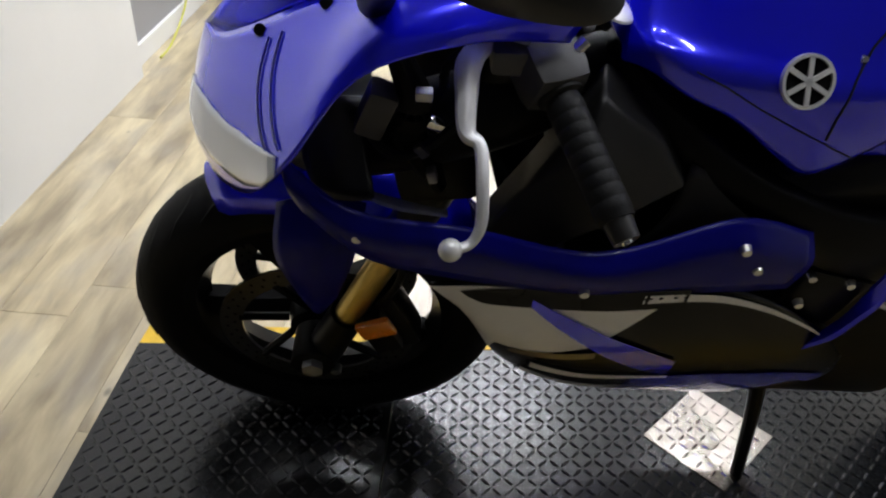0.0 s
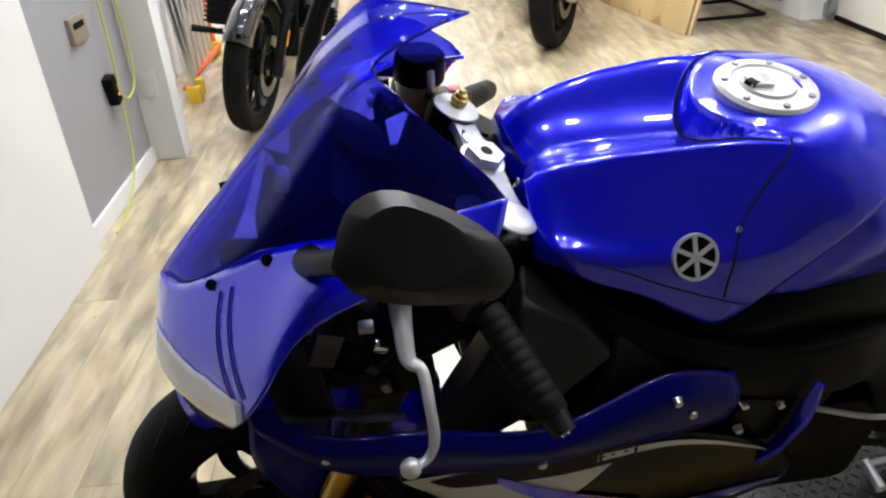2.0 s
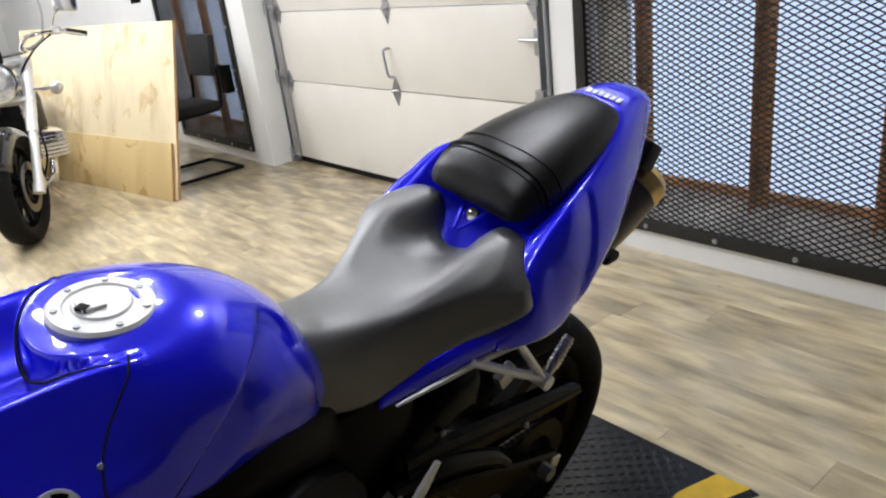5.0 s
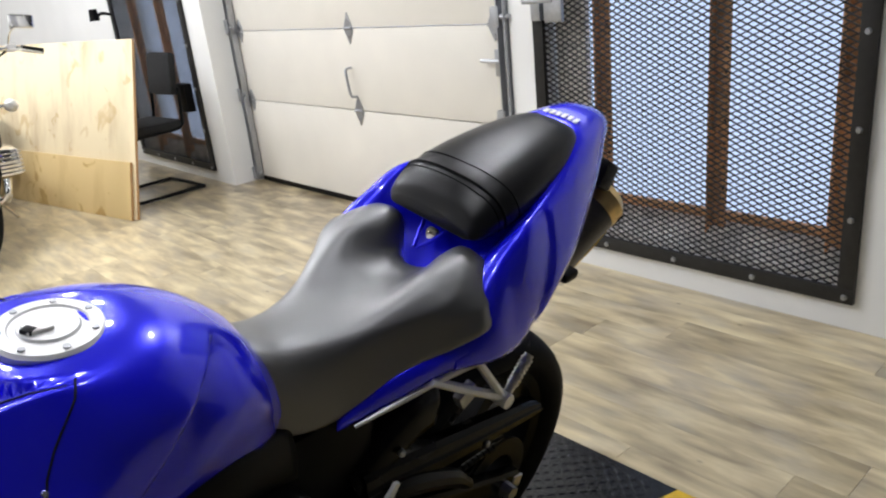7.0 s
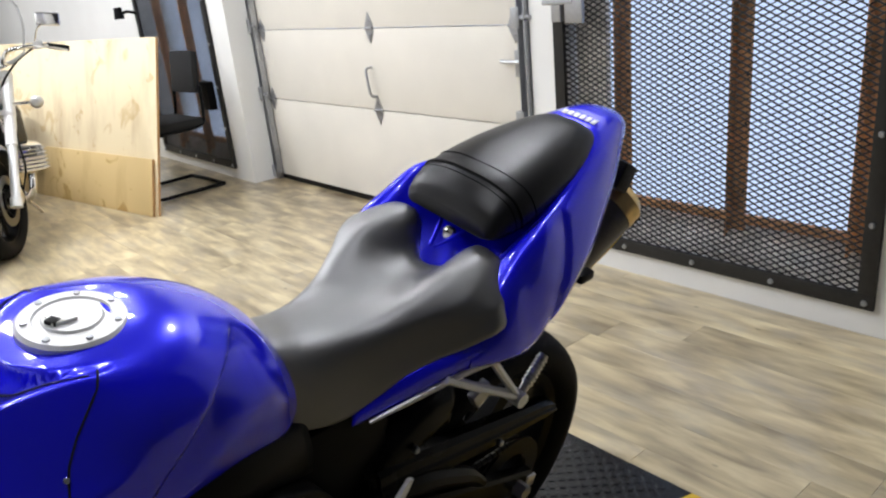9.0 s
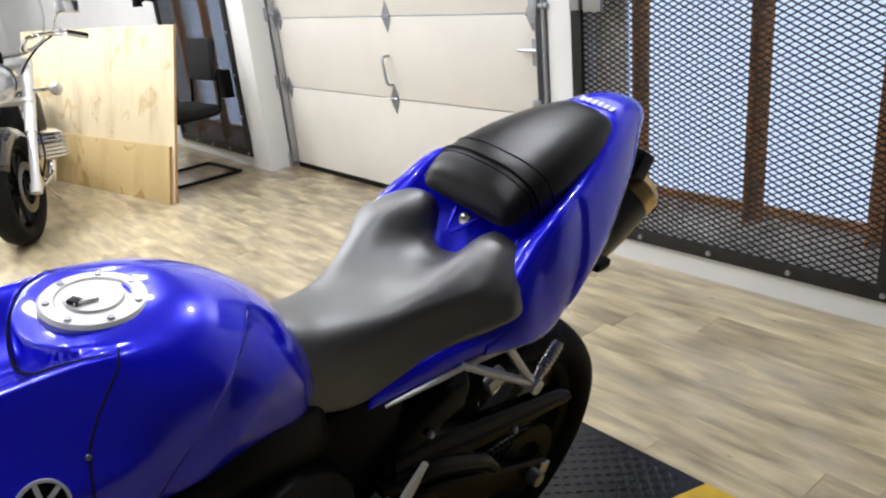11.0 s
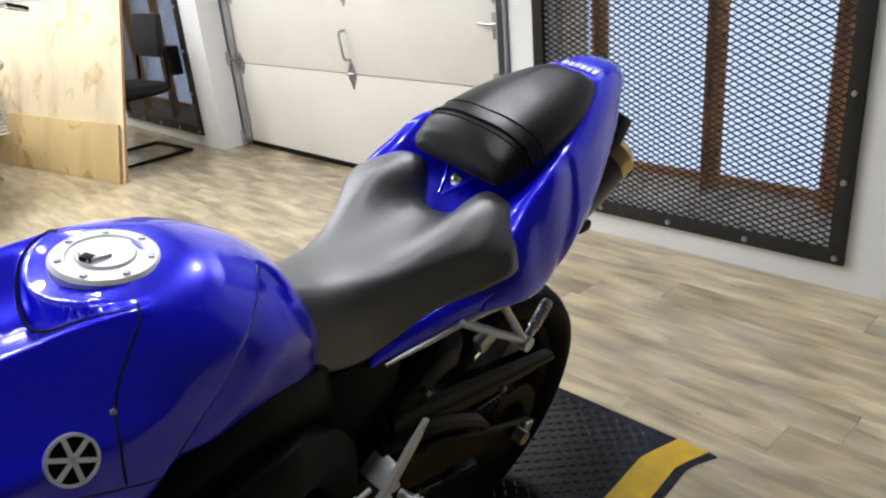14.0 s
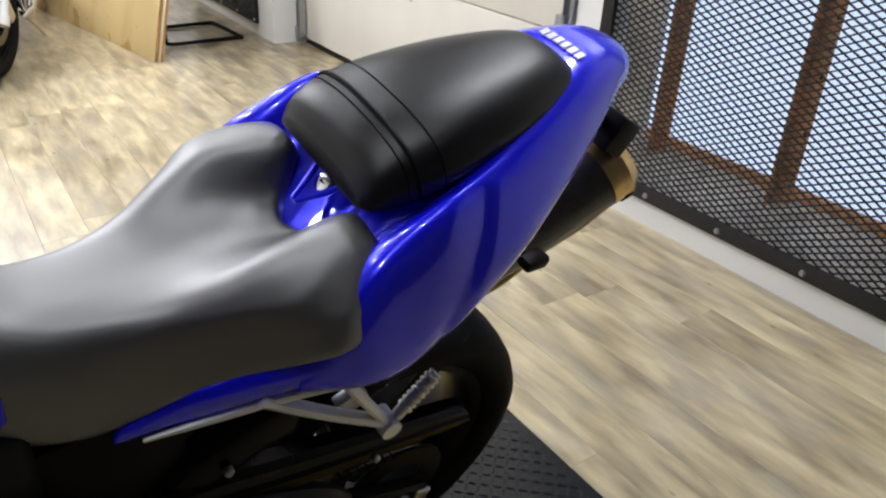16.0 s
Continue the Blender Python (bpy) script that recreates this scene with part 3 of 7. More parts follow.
part("edge_ramp", strip(near_line(0), near_line(0.083, 0.014), MZ, 0.004), YELLOW, mat, "worn yellow bevelled edge")
part("edge_ramp", strip([(MX0 + 0.001, MY1), (XE, MY1)], [(MX0 - 0.005, MY1 + 0.07), (XE + 0.03, MY1 + 0.07)], MZ, 0.002), YELLOW, mat, "worn yellow bevelled edge")
part("mat_corner", strip([(TURN - 0.02, MY0 + 0.0006), (XE, MY0 + 0.0006)], [(TURN + 0.02, MY0 - CURL * 0.30), (XE, MY0 - CURL)], MZ, MZ), MAT, mat)
bm = strip(near_line(0.0835, 0.014), near_line(0.108, 0.010), 0.0038, 0.0015)
lugs(bm, MX0, TURN - 0.01, MY0 - 0.106, MY0 - 0.081, 0.0030, lambda x, y: True)
tagged(part("border", bm, MAT, mat, "thin black border beyond the yellow edge", smooth=0), kind="stuff")

# the mat was laid askew: its long edges run a little off the planks
for ob in mat.children:
    ob.data.transform(Matrix(((1, 0, 0, 0), (0.09, 1, 0, -0.18), (0, 0, 1, 0), (0, 0, 0, 1))))


# ---------------------------------------------------------------- the blue motorcycle
# Its own axes: x to the rear from the front axle, y to its right, z up; it leans on its side stand.
LEANING = Matrix.Translation((0.2407, 1.3493, MZ + 0.001)) @ pose(0, 0, 0, 0, 0, 3.2) @ pose(0, 0, 0, 14.3)
bike = thing("sport_motorcycle", "blue sport motorcycle leaning on its side stand on the mat", "motorcycle", LEANING)


# wheels
def wheel(name, cx, r, width, disc_r, discs, spokes):
    rim_r = r - 0.085 if width < 0.15 else r - 0.09
    bm = bmesh.new()
    h = width / 2
    lathe(bm, [(rim_r - 0.012, -h * 0.62), (rim_r + 0.012, -h * 0.74), (rim_r + 0.012, -h * 0.62), (rim_r - 0.012, -h * 0.4), (rim_r - 0.014, h * 0.4), (rim_r + 0.012, h * 0.62), (rim_r + 0.012, h * 0.74), (rim_r - 0.012, h * 0.62), (rim_r - 0.028, 0)], (cx, 0, r), closed=True)
    lathe(bm, [(0.018, -0.06), (0.045, -0.06), (0.05, -0.03), (0.05, 0.03), (0.045, 0.06), (0.018, 0.06)], (cx, 0, r), seg=24, closed=True)
    spoke_bms = []
    for k in range(spokes):
        a = math.tau * k / spokes + 0.75
        d, n = Vector((math.cos(a), 0, math.sin(a))), Vector((-math.sin(a), 0, math.cos(a)))
        rows = []
        for rad, wd, th in ((0.04, 0.026, 0.02), (0.11, 0.019, 0.014), (rim_r - 0.015, 0.03, 0.012)):
            c = Vector((cx, 0, r)) + d * rad
            rows.append([c + n * wd + Vector((0, th, 0)), c + n * wd - Vector((0, th, 0)), c - n * wd - Vector((0, th, 0)), c - n * wd + Vector((0, th, 0))])
        sb = bmesh.new()
        ends = skin(sb, rows, loop=True)
        sb.faces.new(ends[0]), sb.faces.new(ends[-1])
        bmesh.ops.recalc_face_normals(sb, faces=sb.faces)
        spoke_bms.append(sb)
    bmesh.ops.recalc_face_normals(bm, faces=bm.faces)
    w = part(name, bm, SATIN, bike, "black cast wheel")
    for sb in spoke_bms:
        part("spoke", sb, SATIN, w)
    bm = bmesh.new()
    prof = [(rim_r + 0.006, -h * 0.70), (rim_r + 0.025, -h * 0.90), (r - 0.045, -h), (r - 0.022, -h * 0.92), (r - 0.009, -h * 0.68), (r - 0.002, -h * 0.35), (r, 0)]
    prof = prof + [(a, -b) for a, b in reversed(prof[:-1])]
    lathe(bm, prof, (cx, 0, r), seg=72, closed=True)
    part("tyre", bm, RUBBER, w, "worn black sport tyre", smooth=50)
    # tread grooves: thin dark slanting slots cut as shallow inlays
    bm = bmesh.new()
    for k in range(26):
        for s in (-1, 1):
            a0 = math.tau * (k + (0.5 if s > 0 else 0)) / 26
            pts = []
            for q in range(5):
                f = q / 4
                y = s * h * (0.12 + 0.74 * f)
                rr = np.interp(abs(y), [0, h * 0.35, h * 0.68, h * 0.92], [r, r - 0.002, r - 0.009, r - 0.022]) + 0.0006
                a = a0 + 0.20 * f * f
                pts.append(Vector((cx + rr * math.cos(a), y, r + rr * math.sin(a))))
            prev = None
            for q, p in enumerate(pts):
                t = (pts[min(q + 1, 4)] - pts[max(q - 1, 0)]).normalized()
                out = Vector((p.x - cx, 0, p.z - r)).normalized()
                sd = t.cross(out).normalized() * 0.0022
                cur = (bm.verts.new(p + sd), bm.verts.new(p - sd))
                if prev:
                    bm.faces.new((prev[0], prev[1], cur[1], cur[0]))
                prev = cur
    part("tread_groove", bm, UNDER_RUBBER, w, "slanting tread grooves")
    for s in discs:
        bm = bmesh.new()
        y = s * 0.062
        lathe(bm, [(disc_r - 0.035, y - 0.0025), (disc_r, y - 0.0025), (disc_r, y + 0.0025), (disc_r - 0.035, y + 0.0025)], (cx, 0, r), closed=True)
        arms = []
        for k in range(7):
            a = math.tau * k / 7
            arms.append(bmesh.new())
            rod(arms[-1], (cx + 0.05 * math.cos(a), y * 0.9, r + 0.05 * math.sin(a)), (cx + (disc_r - 0.03) * math.cos(a + 0.25), y, r + (disc_r - 0.03) * math.sin(a + 0.25)), 0.007, seg=6)
        disc = part("brake_disc", bm, DISC, w, "drilled steel brake disc")
        for arm_bm in arms:
            part("disc_arm", arm_bm, SATIN, w)
        bm = bmesh.new()
        for k in range(36):
            for q in (0, 1):
                a = math.tau * (k + 0.5 * q) / 36
                rad = disc_r - 0.011 - 0.012 * q
                c = Vector((cx + rad * math.cos(a), 0, r + rad * math.sin(a)))
                rod(bm, c + Vector((0, y - 0.0029, 0)), c + Vector((0, y + 0.0029, 0)), 0.0028, seg=6)
        part("drilling", bm, UNDER_RUBBER, disc)
    return w


RUBBER_GRIP = material("grip_rubber", (0.007, 0.007, 0.007), 0.55, 0, 0, 0.2, 90, 0.3, 600, Specular_IOR_Level=0.2)
UNDER_RUBBER = material("groove_black", (0.004, 0.004, 0.004), 0.9)
DISC = material("brake_disc_steel", (0.16, 0.155, 0.15), 0.3, 1.0, 0, 0.2, 120)
wheel("front_wheel", 0.0, 0.294, 0.120, 0.155, (-1, 1), 5)
wheel("rear_wheel", 1.362, 0.315, 0.182, 0.11, (1,), 5)

# fork, lower lugs, calipers, reflector
for s in (-1, 1):
    y = s * 0.103
    foot, top = Vector((0.02, y, 0.315)), Vector((0.285, y, 0.95))
    way = (top - foot).normalized()
    leg = part("fork_leg", rod(bmesh.new(), foot + way * 0.06, foot + way * 0.26, 0.0205, seg=20), GOLD, bike, "gold fork tube")
    part("outer_tube", rod(bmesh.new(), foot + way * 0.25, top - way * 0.01, 0.027, seg=20), SATIN, leg, "satin black upper fork tube")
    bm = bmesh.new()
    rod(bm, foot - way * 0.03, foot + way * 0.09, 0.030, 0.027, 16)
    rod(bm, (0.0, y - 0.03, 0.30), (0.0, y + 0.03, 0.30), 0.034, seg=18)
    part("axle_lug", bm, SATIN, leg, "black cast axle lug")
    bm = bmesh.new()
    rod(bm, (0.0, y + s * 0.028, 0.30), (0.0, y + s * 0.042, 0.30), 0.017, seg=6)
    rod(bm, (0.035, y + s * 0.02, 0.285), (0.035, y + s * 0.034, 0.285), 0.008, seg=8)
    part("axle_nut", bm, STEEL, leg, "steel axle nut")
    bm = bmesh.new()
    turn = Matrix.Rotation(radians(-22), 3, "Y")
    block(bm, (0.115, s * 0.075, 0.37), (0.06, 0.055, 0.13), turn, 0.012)
    block(bm, (0.10, s * 0.11, 0.37), (0.045, 0.022, 0.10), turn, 0.008)
    part("brake_caliper", bm, SATIN, leg, "black brake caliper")
    bm = bmesh.new()
    block(bm, (0.098, s * 0.137, 0.412), (0.052, 0.010, 0.034), Matrix.Rotation(radians(-25), 3, "Y"), 0.003)
    part("reflector", bm, AMBER, leg, "square amber reflector")
    bm = bmesh.new()
    hose(bm, [(0.10, s * 0.11, 0.43), (0.13, s * 0.13, 0.52), (0.14, s * 0.12, 0.62), (0.18, s * 0.08, 0.78)], 0.0055)
    part("brake_hose", bm, BLACK, leg)

# front mudguard
rows = []
for k in range(13):
    a = radians(116 - 74 * k / 12)
    rad = 0.322 + 0.006 * math.sin(k / 12 * math.pi)
    c, s_ = -math.cos(a) * -1, math.sin(a)
    spread_ = 0.042 + 0.036 * math.sin(math.pi * min(1, (k + 1) / 9) / 2)
    ring = []
    for q in range(9):
        f = q / 8 * 2 - 1
        drop = 0.055 * abs(f) ** 2.2 + (0.05 * abs(f) ** 3 if 4 < k < 9 else 0)
        ring.append(Vector((c * (rad - drop), f * spread_ * 1.05, 0.30 + s_ * (rad - drop))))
    rows.append(ring)
guard = part("front_mudguard", shell(rows), BLUE, bike, "blue front mudguard", smooth=60, thick=0.004)
for s in (-1, 1):
    g = surface([[(-0.03, 0.085, 0.61), (-0.035, 0.115, 0.54), (-0.005, 0.125, 0.46)], [(0.03, 0.09, 0.635), (0.02, 0.13, 0.55), (0.018, 0.135, 0.44)], [(0.085, 0.088, 0.62), (0.07, 0.12, 0.55), (0.045, 0.128, 0.47)]], 10, 10)
    # the guard's shade comes from this darkened blue
    part("fork_guard", shell(g if s > 0 else mirrored(g), flip=s < 0), BLUE_DARK, guard, "blue fork guard, its shade set in the colour", smooth=60, thick=0.004)

# fuel tank: two ridges with a channel between them that ends in a scoop before the filler
TANK = [
    (0.340, [(0, 0.926), (0.030, 0.929), (0.056, 0.938), (0.070, 0.938), (0.090, 0.930), (0.112, 0.918), (0.128, 0.902), (0.130, 0.888), (0.122, 0.880), (0.08, 0.875)]),
    (0.362, [(0, 0.944), (0.034, 0.946), (0.062, 0.956), (0.078, 0.953), (0.102, 0.938), (0.130, 0.922), (0.150, 0.915), (0.152, 0.898), (0.143, 0.884), (0.09, 0.875)]),
    (0.400, [(0, 0.958), (0.036, 0.961), (0.070, 0.971), (0.084, 0.966), (0.110, 0.944), (0.138, 0.920), (0.160, 0.907), (0.166, 0.885), (0.158, 0.868), (0.10, 0.855)]),
    (0.450, [(0, 0.969), (0.038, 0.972), (0.078, 0.981), (0.092, 0.974), (0.118, 0.948), (0.146, 0.918), (0.166, 0.900), (0.172, 0.868), (0.165, 0.848), (0.10, 0.830)]),
    (0.500, [(0, 0.976), (0.040, 0.979), (0.083, 0.986), (0.097, 0.978), (0.122, 0.948), (0.150, 0.914), (0.169, 0.890), (0.175, 0.840), (0.168, 0.812), (0.11, 0.800)]),
    (0.545, [(0, 0.982), (0.042, 0.984), (0.086, 0.989), (0.100, 0.979), (0.126, 0.947), (0.152, 0.911), (0.170, 0.882), (0.176, 0.820), (0.168, 0.783), (0.12, 0.775)]),
    (0.590, [(0, 0.989), (0.044, 0.989), (0.087, 0.989), (0.104, 0.978), (0.130, 0.946), (0.153, 0.910), (0.168, 0.880), (0.170, 0.825), (0.160, 0.785), (0.12, 0.775)]),
    (0.640, [(0, 0.993), (0.048, 0.992), (0.090, 0.985), (0.115, 0.973), (0.139, 0.946), (0.155, 0.912), (0.163, 0.875), (0.162, 0.825), (0.152, 0.785), (0.12, 0.775)]),
    (0.720, [(0, 0.986), (0.046, 0.983), (0.086, 0.972), (0.114, 0.955), (0.136, 0.928), (0.148, 0.898), (0.152, 0.865), (0.150, 0.825), (0.140, 0.785), (0.11, 0.775)]),
    (0.790, [(0, 0.958), (0.042, 0.953), (0.076, 0.940), (0.100, 0.922), (0.119, 0.898), (0.129, 0.872), (0.133, 0.845), (0.132, 0.812), (0.126, 0.777), (0.10, 0.77)]),
    (0.840, [(0, 0.917), (0.034, 0.911), (0.062, 0.898), (0.083, 0.882), (0.099, 0.864), (0.108, 0.845), (0.113, 0.825), (0.114, 0.800), (0.112, 0.772), (0.09, 0.765)]),
    (0.872, [(0, 0.868), (0.022, 0.864), (0.042, 0.855), (0.058, 0.844), (0.070, 0.832), (0.078, 0.820), (0.084, 0.806), (0.087, 0.790), (0.086, 0.775), (0.07, 0.77)]),
]
FILL = (0.634, 0.0, 0.083)
bm = body(TANK, 210, 62)
for v in bm.verts:
    x, y, z = v.co
    # the channel between the ridges, closed by the round wall in front of the filler
    if x < FILL[0] and z > 0.90:
        half = float(np.interp(x, [0.34, 0.40, 0.50, 0.60, 0.64], [0.064, 0.080, 0.093, 0.098, 0.098]))
        u = min(1.0, abs(y) / half)
        away = math.hypot(x - FILL[0], (y - FILL[1]) * 0.94)
        f = min(1.0, max(0.0, (away - FILL[2]) / 0.009))
        f = f * f * (3 - 2 * f)
        deep = float(np.interp(x, [0.34, 0.38, 0.46, 0.55, 0.634], [0.010, 0.016, 0.030, 0.044, 0.048]))
        v.co.z -= deep * f * (1 - u ** 1.5) ** 1.15
    # the front face is drawn in between the ridges
    if x < 0.40:
        v.co.x += 0.016 * max(0.0, 1 - abs(y) / 0.055) * (0.40 - x) / 0.06
    # knee recess: behind a slanting crease the flank steps in and swells again to the rear
    if x > 0.54 and abs(y) > 0.05:
        line = float(np.interp(x, [0.54, 0.58, 0.62, 0.66, 0.70, 0.74, 0.80, 0.88], [0.770, 0.800, 0.836, 0.872, 0.905, 0.932, 0.955, 0.96]))
        below = line - z
        f = min(1.0, max(0.0, below / 0.016))
        f = f * f * (3 - 2 * f)
        swell = min(1.0, max(0.0, (below - 0.02) / 0.075))
        step = f * (0.022 - 0.015 * swell * swell * (3 - 2 * swell)) * min(1.0, (abs(y) - 0.05) / 0.04) * min(1.0, max(0.0, (0.885 - x) / 0.09))
        v.co.y -= step if y > 0 else -step
TANK_SKIN = BVHTree.FromBMesh(bm)
tank = part("fuel_tank", bm, BLUE, bike, "pearl blue sculpted fuel tank", smooth=60)
CAP = Matrix.Translation((0.634, -0.001, 0.9875)) @ pose(0, 0, 0, 0, 4, 0)
cap = part("filler_cap", lathe(bmesh.new(), [(0.0, 0.010), (0.031, 0.010), (0.033, 0.007), (0.040, 0.007), (0.042, 0.009), (0.056, 0.008), (0.060, 0.004), (0.060, -0.014)], axis=(0, 0, 1), seg=48), ALU_WHITE, tank, "round brushed aluminium filler cap", smooth=40)
cap.matrix_basis = CAP
for k in range(7):
    a = math.tau * k / 7 + 0.2
    part("cap_bolt", rod(bmesh.new(), (0.049 * math.cos(a), 0.049 * math.sin(a), 0.006), (0.049 * math.cos(a), 0.049 * math.sin(a), 0.0105), 0.0040, seg=8), STEEL, cap)
bm = bmesh.new()
block(bm, (-0.012, 0.0, 0.012), (0.028, 0.024, 0.005), bevel=0.002)
part("key_cover", bm, ALU, cap)
bm = bmesh.new()
block(bm, (-0.022, -0.004, 0.0122), (0.012, 0.014, 0.0055), Matrix.Rotation(radians(30), 3, "Z"), 0.001)
part("key_slot", bm, BLACK, cap)


def on_tank(x, up, side=-1):
    """A point of the tank's skin at x, seen from its long axis at the slope up (degrees), and its outward normal."""
    way = Vector((0, side * math.cos(radians(up)), math.sin(radians(up))))
    at = Vector((x, 0, 0.88))
    p, n, _, _ = TANK_SKIN.ray_cast(at + way * 0.5, -way)
    if p is None:
        p, n, _, _ = TANK_SKIN.find_nearest(at + way * 0.15)
    return p, n if n.dot(way) > 0 else -n


# cover seams: one from the ridge down the flank, one above the lower edge
for side in (-1, 1):
    for run in ([(0.622, 49), (0.612, 41), (0.596, 34), (0.578, 26), (0.562, 17), (0.551, 6), (0.546, -6), (0.546, -15)], [(0.400, 7), (0.43, 3), (0.47, -4), (0.51, -10), (0.546, -15), (0.575, -20), (0.60, -25)]):
        line = []
        for (xa, aa), (xb, ab) in zip(run, run[1:]):
            for k in range(6):
                p, n = on_tank(xa + (xb - xa) * k / 6, aa + (ab - aa) * k / 6, side)
                line.append(p + n * 0.0002)
        part("cover_seam", hose(bmesh.new(), line, 0.0013 if len(line) > 40 else 0.0008, 6, 60), UNDER_RUBBER, tank, "dark seam of the tank cover")
    p, n = on_tank(0.556, 13, side)
    part("cover_bolt", lathe(bmesh.new(), [(0.0, 0.0022), (0.003, 0.002), (0.0042, 0.0)], p, n, 14), CHROME, tank, "small chrome cover bolt")
# dark gap round the scoop in front of the filler
arc = []
for k in range(25):
    a = radians(104 + 152 * k / 24)
    x, y = FILL[0] + (FILL[2] + 0.0105) * math.cos(a), (FILL[2] + 0.0105) / 0.94 * math.sin(a)
    p, n, _, _ = TANK_SKIN.ray_cast(Vector((x, y, 1.2)), Vector((0, 0, -1)))
    arc.append(p + Vector((0, 0, 0.0004)))
part("scoop_rim", hose(bmesh.new(), arc, [0.0006, 0.0016, 0.0018, 0.0018, 0.0016, 0.0006], 6, 80), UNDER_RUBBER, tank, "dark gap of the scoop around the filler")
part("tank_bolt", lathe(bmesh.new(), [(0.0, 0.005), (0.007, 0.0045), (0.009, 0.002), (0.009, -0.006)], (0.343, -0.012, 0.897), (-0.8, 0, 0.6), 16), CHROME, tank, "chrome bolt at the tank's front")
# round badge: a plain ring with bars
p, n = on_tank(0.503, 6)
badge_m = Matrix.Translation(p + n * 0.001) @ n.to_track_quat("Z", "Y").to_matrix().to_4x4()
badge = part("badge", lathe(bmesh.new(), [(0.0, 0.0), (0.0245, 0.0), (0.0245, 0.003), (0.0, 0.003)], axis=(0, 0, 1), seg=40), BLACK, tank, "round black and silver badge with plain bars")
badge.matrix_basis = badge_m
bm = bmesh.new()
lathe(bm, [(0.022, 0.003), (0.0225, 0.005), (0.0255, 0.005), (0.026, 0.0), (0.022, 0.0)], axis=(0, 0, 1), seg=40, closed=True)
for k in range(3):
    block(bm, (0, 0, 0.0045), (0.044, 0.0048, 0.002), Matrix.Rotation(radians(60 * k + 90), 3, "Z"))
part("badge_ring", bm, ALU_WHITE, badge)

# seats
SEAT = [
    (0.850, [(0, 0.866), (0.025, 0.864), (0.044, 0.857), (0.058, 0.845), (0.070, 0.822), (0.078, 0.792), (0.083, 0.757), (0.07, 0.742)]),
    (0.872, [(0, 0.866), (0.027, 0.864), (0.048, 0.857), (0.063, 0.843), (0.076, 0.818), (0.085, 0.782), (0.089, 0.742), (0.075, 0.730)]),
    (0.920, [(0, 0.850), (0.030, 0.849), (0.055, 0.842), (0.071, 0.826), (0.085, 0.795), (0.094, 0.760), (0.098, 0.728), (0.08, 0.720)]),
    (0.975, [(0, 0.845), (0.030, 0.845), (0.058, 0.842), (0.074, 0.832), (0.084, 0.815), (0.094, 0.780), (0.102, 0.728), (0.08, 0.720)]),
    (1.030, [(0, 0.848), (0.035, 0.850), (0.068, 0.852), (0.088, 0.845), (0.098, 0.830), (0.108, 0.798), (0.117, 0.758), (0.09, 0.750)]),
    (1.085, [(0, 0.855), (0.040, 0.862), (0.086, 0.878), (0.116, 0.866), (0.126, 0.850), (0.135, 0.822), (0.143, 0.790), (0.11, 0.780)]),
    (1.138, [(0, 0.861), (0.045, 0.872), (0.092, 0.905), (0.140, 0.890), (0.158, 0.870), (0.166, 0.846), (0.172, 0.815), (0.14, 0.805)]),
    (1.195, [(0, 0.862), (0.040, 0.870), (0.074, 0.910), (0.120, 0.913), (0.168, 0.882), (0.182, 0.864), (0.190, 0.832), (0.14, 0.815)]),
    (1.236, [(0, 0.861), (0.038, 0.868), (0.070, 0.910), (0.118, 0.910), (0.164, 0.880), (0.178, 0.862), (0.187, 0.834), (0.13, 0.815)]),
    (1.250, [(0, 0.840), (0.038, 0.852), (0.066, 0.888), (0.112, 0.888), (0.152, 0.862), (0.164, 0.848), (0.172, 0.830), (0.12, 0.815)]),
]
bm = body(SEAT, 90, 40)
for v in bm.verts:
    # the rear edge is notched in the middle and drawn forward at its outer corners
    if v.co.x > 1.1:
        a = abs(v.co.y)
        back = 0.052 * max(0.0, 1 - (a / 0.072) ** 1.6) + 0.052 * max(0.0, (a - 0.125) / 0.065) ** 1.5
        v.co.x -= back * (v.co.x - 1.1) / 0.15
part("rider_seat", bm, VINYL, bike, "grainy dark grey vinyl rider seat", smooth=60)
PILLION = [
    (1.232, [(0, 0.950), (0.038, 0.949), (0.070, 0.946), (0.086, 0.940), (0.090, 0.932), (0.080, 0.928)]),
    (1.246, [(0, 0.978), (0.045, 0.976), (0.084, 0.966), (0.101, 0.950), (0.104, 0.934), (0.09, 0.926)]),
    (1.275, [(0, 0.999), (0.048, 0.996), (0.090, 0.984), (0.108, 0.965), (0.112, 0.942), (0.10, 0.930)]),
    (1.330, [(0, 1.014), (0.050, 1.012), (0.092, 1.000), (0.111, 0.979), (0.115, 0.954), (0.10, 0.940)]),
    (1.400, [(0, 1.028), (0.048, 1.026), (0.086, 1.015), (0.104, 0.996), (0.108, 0.974), (0.095, 0.960)]),
    (1.470, [(0, 1.039), (0.042, 1.037), (0.074, 1.027), (0.090, 1.011), (0.094, 0.994), (0.082, 0.982)]),
    (1.530, [(0, 1.045), (0.032, 1.043), (0.056, 1.035), (0.068, 1.023), (0.070, 1.012), (0.058, 1.004)]),
    (1.556, [(0, 1.036), (0.026, 1.034), (0.044, 1.030), (0.053, 1.023), (0.054, 1.015), (0.046, 1.008)]),
]
pillion = part("pillion_seat", body(PILLION, 60, 28), GLOSS_VINYL, bike, "smooth black vinyl pillion seat", smooth=60)
bm = bmesh.new()
pg = surface([[(x, -y, z) for y, z in reversed(pr)] + [(x, y, z) for y, z in pr[1:]] for x, pr in PILLION], 41, 41)
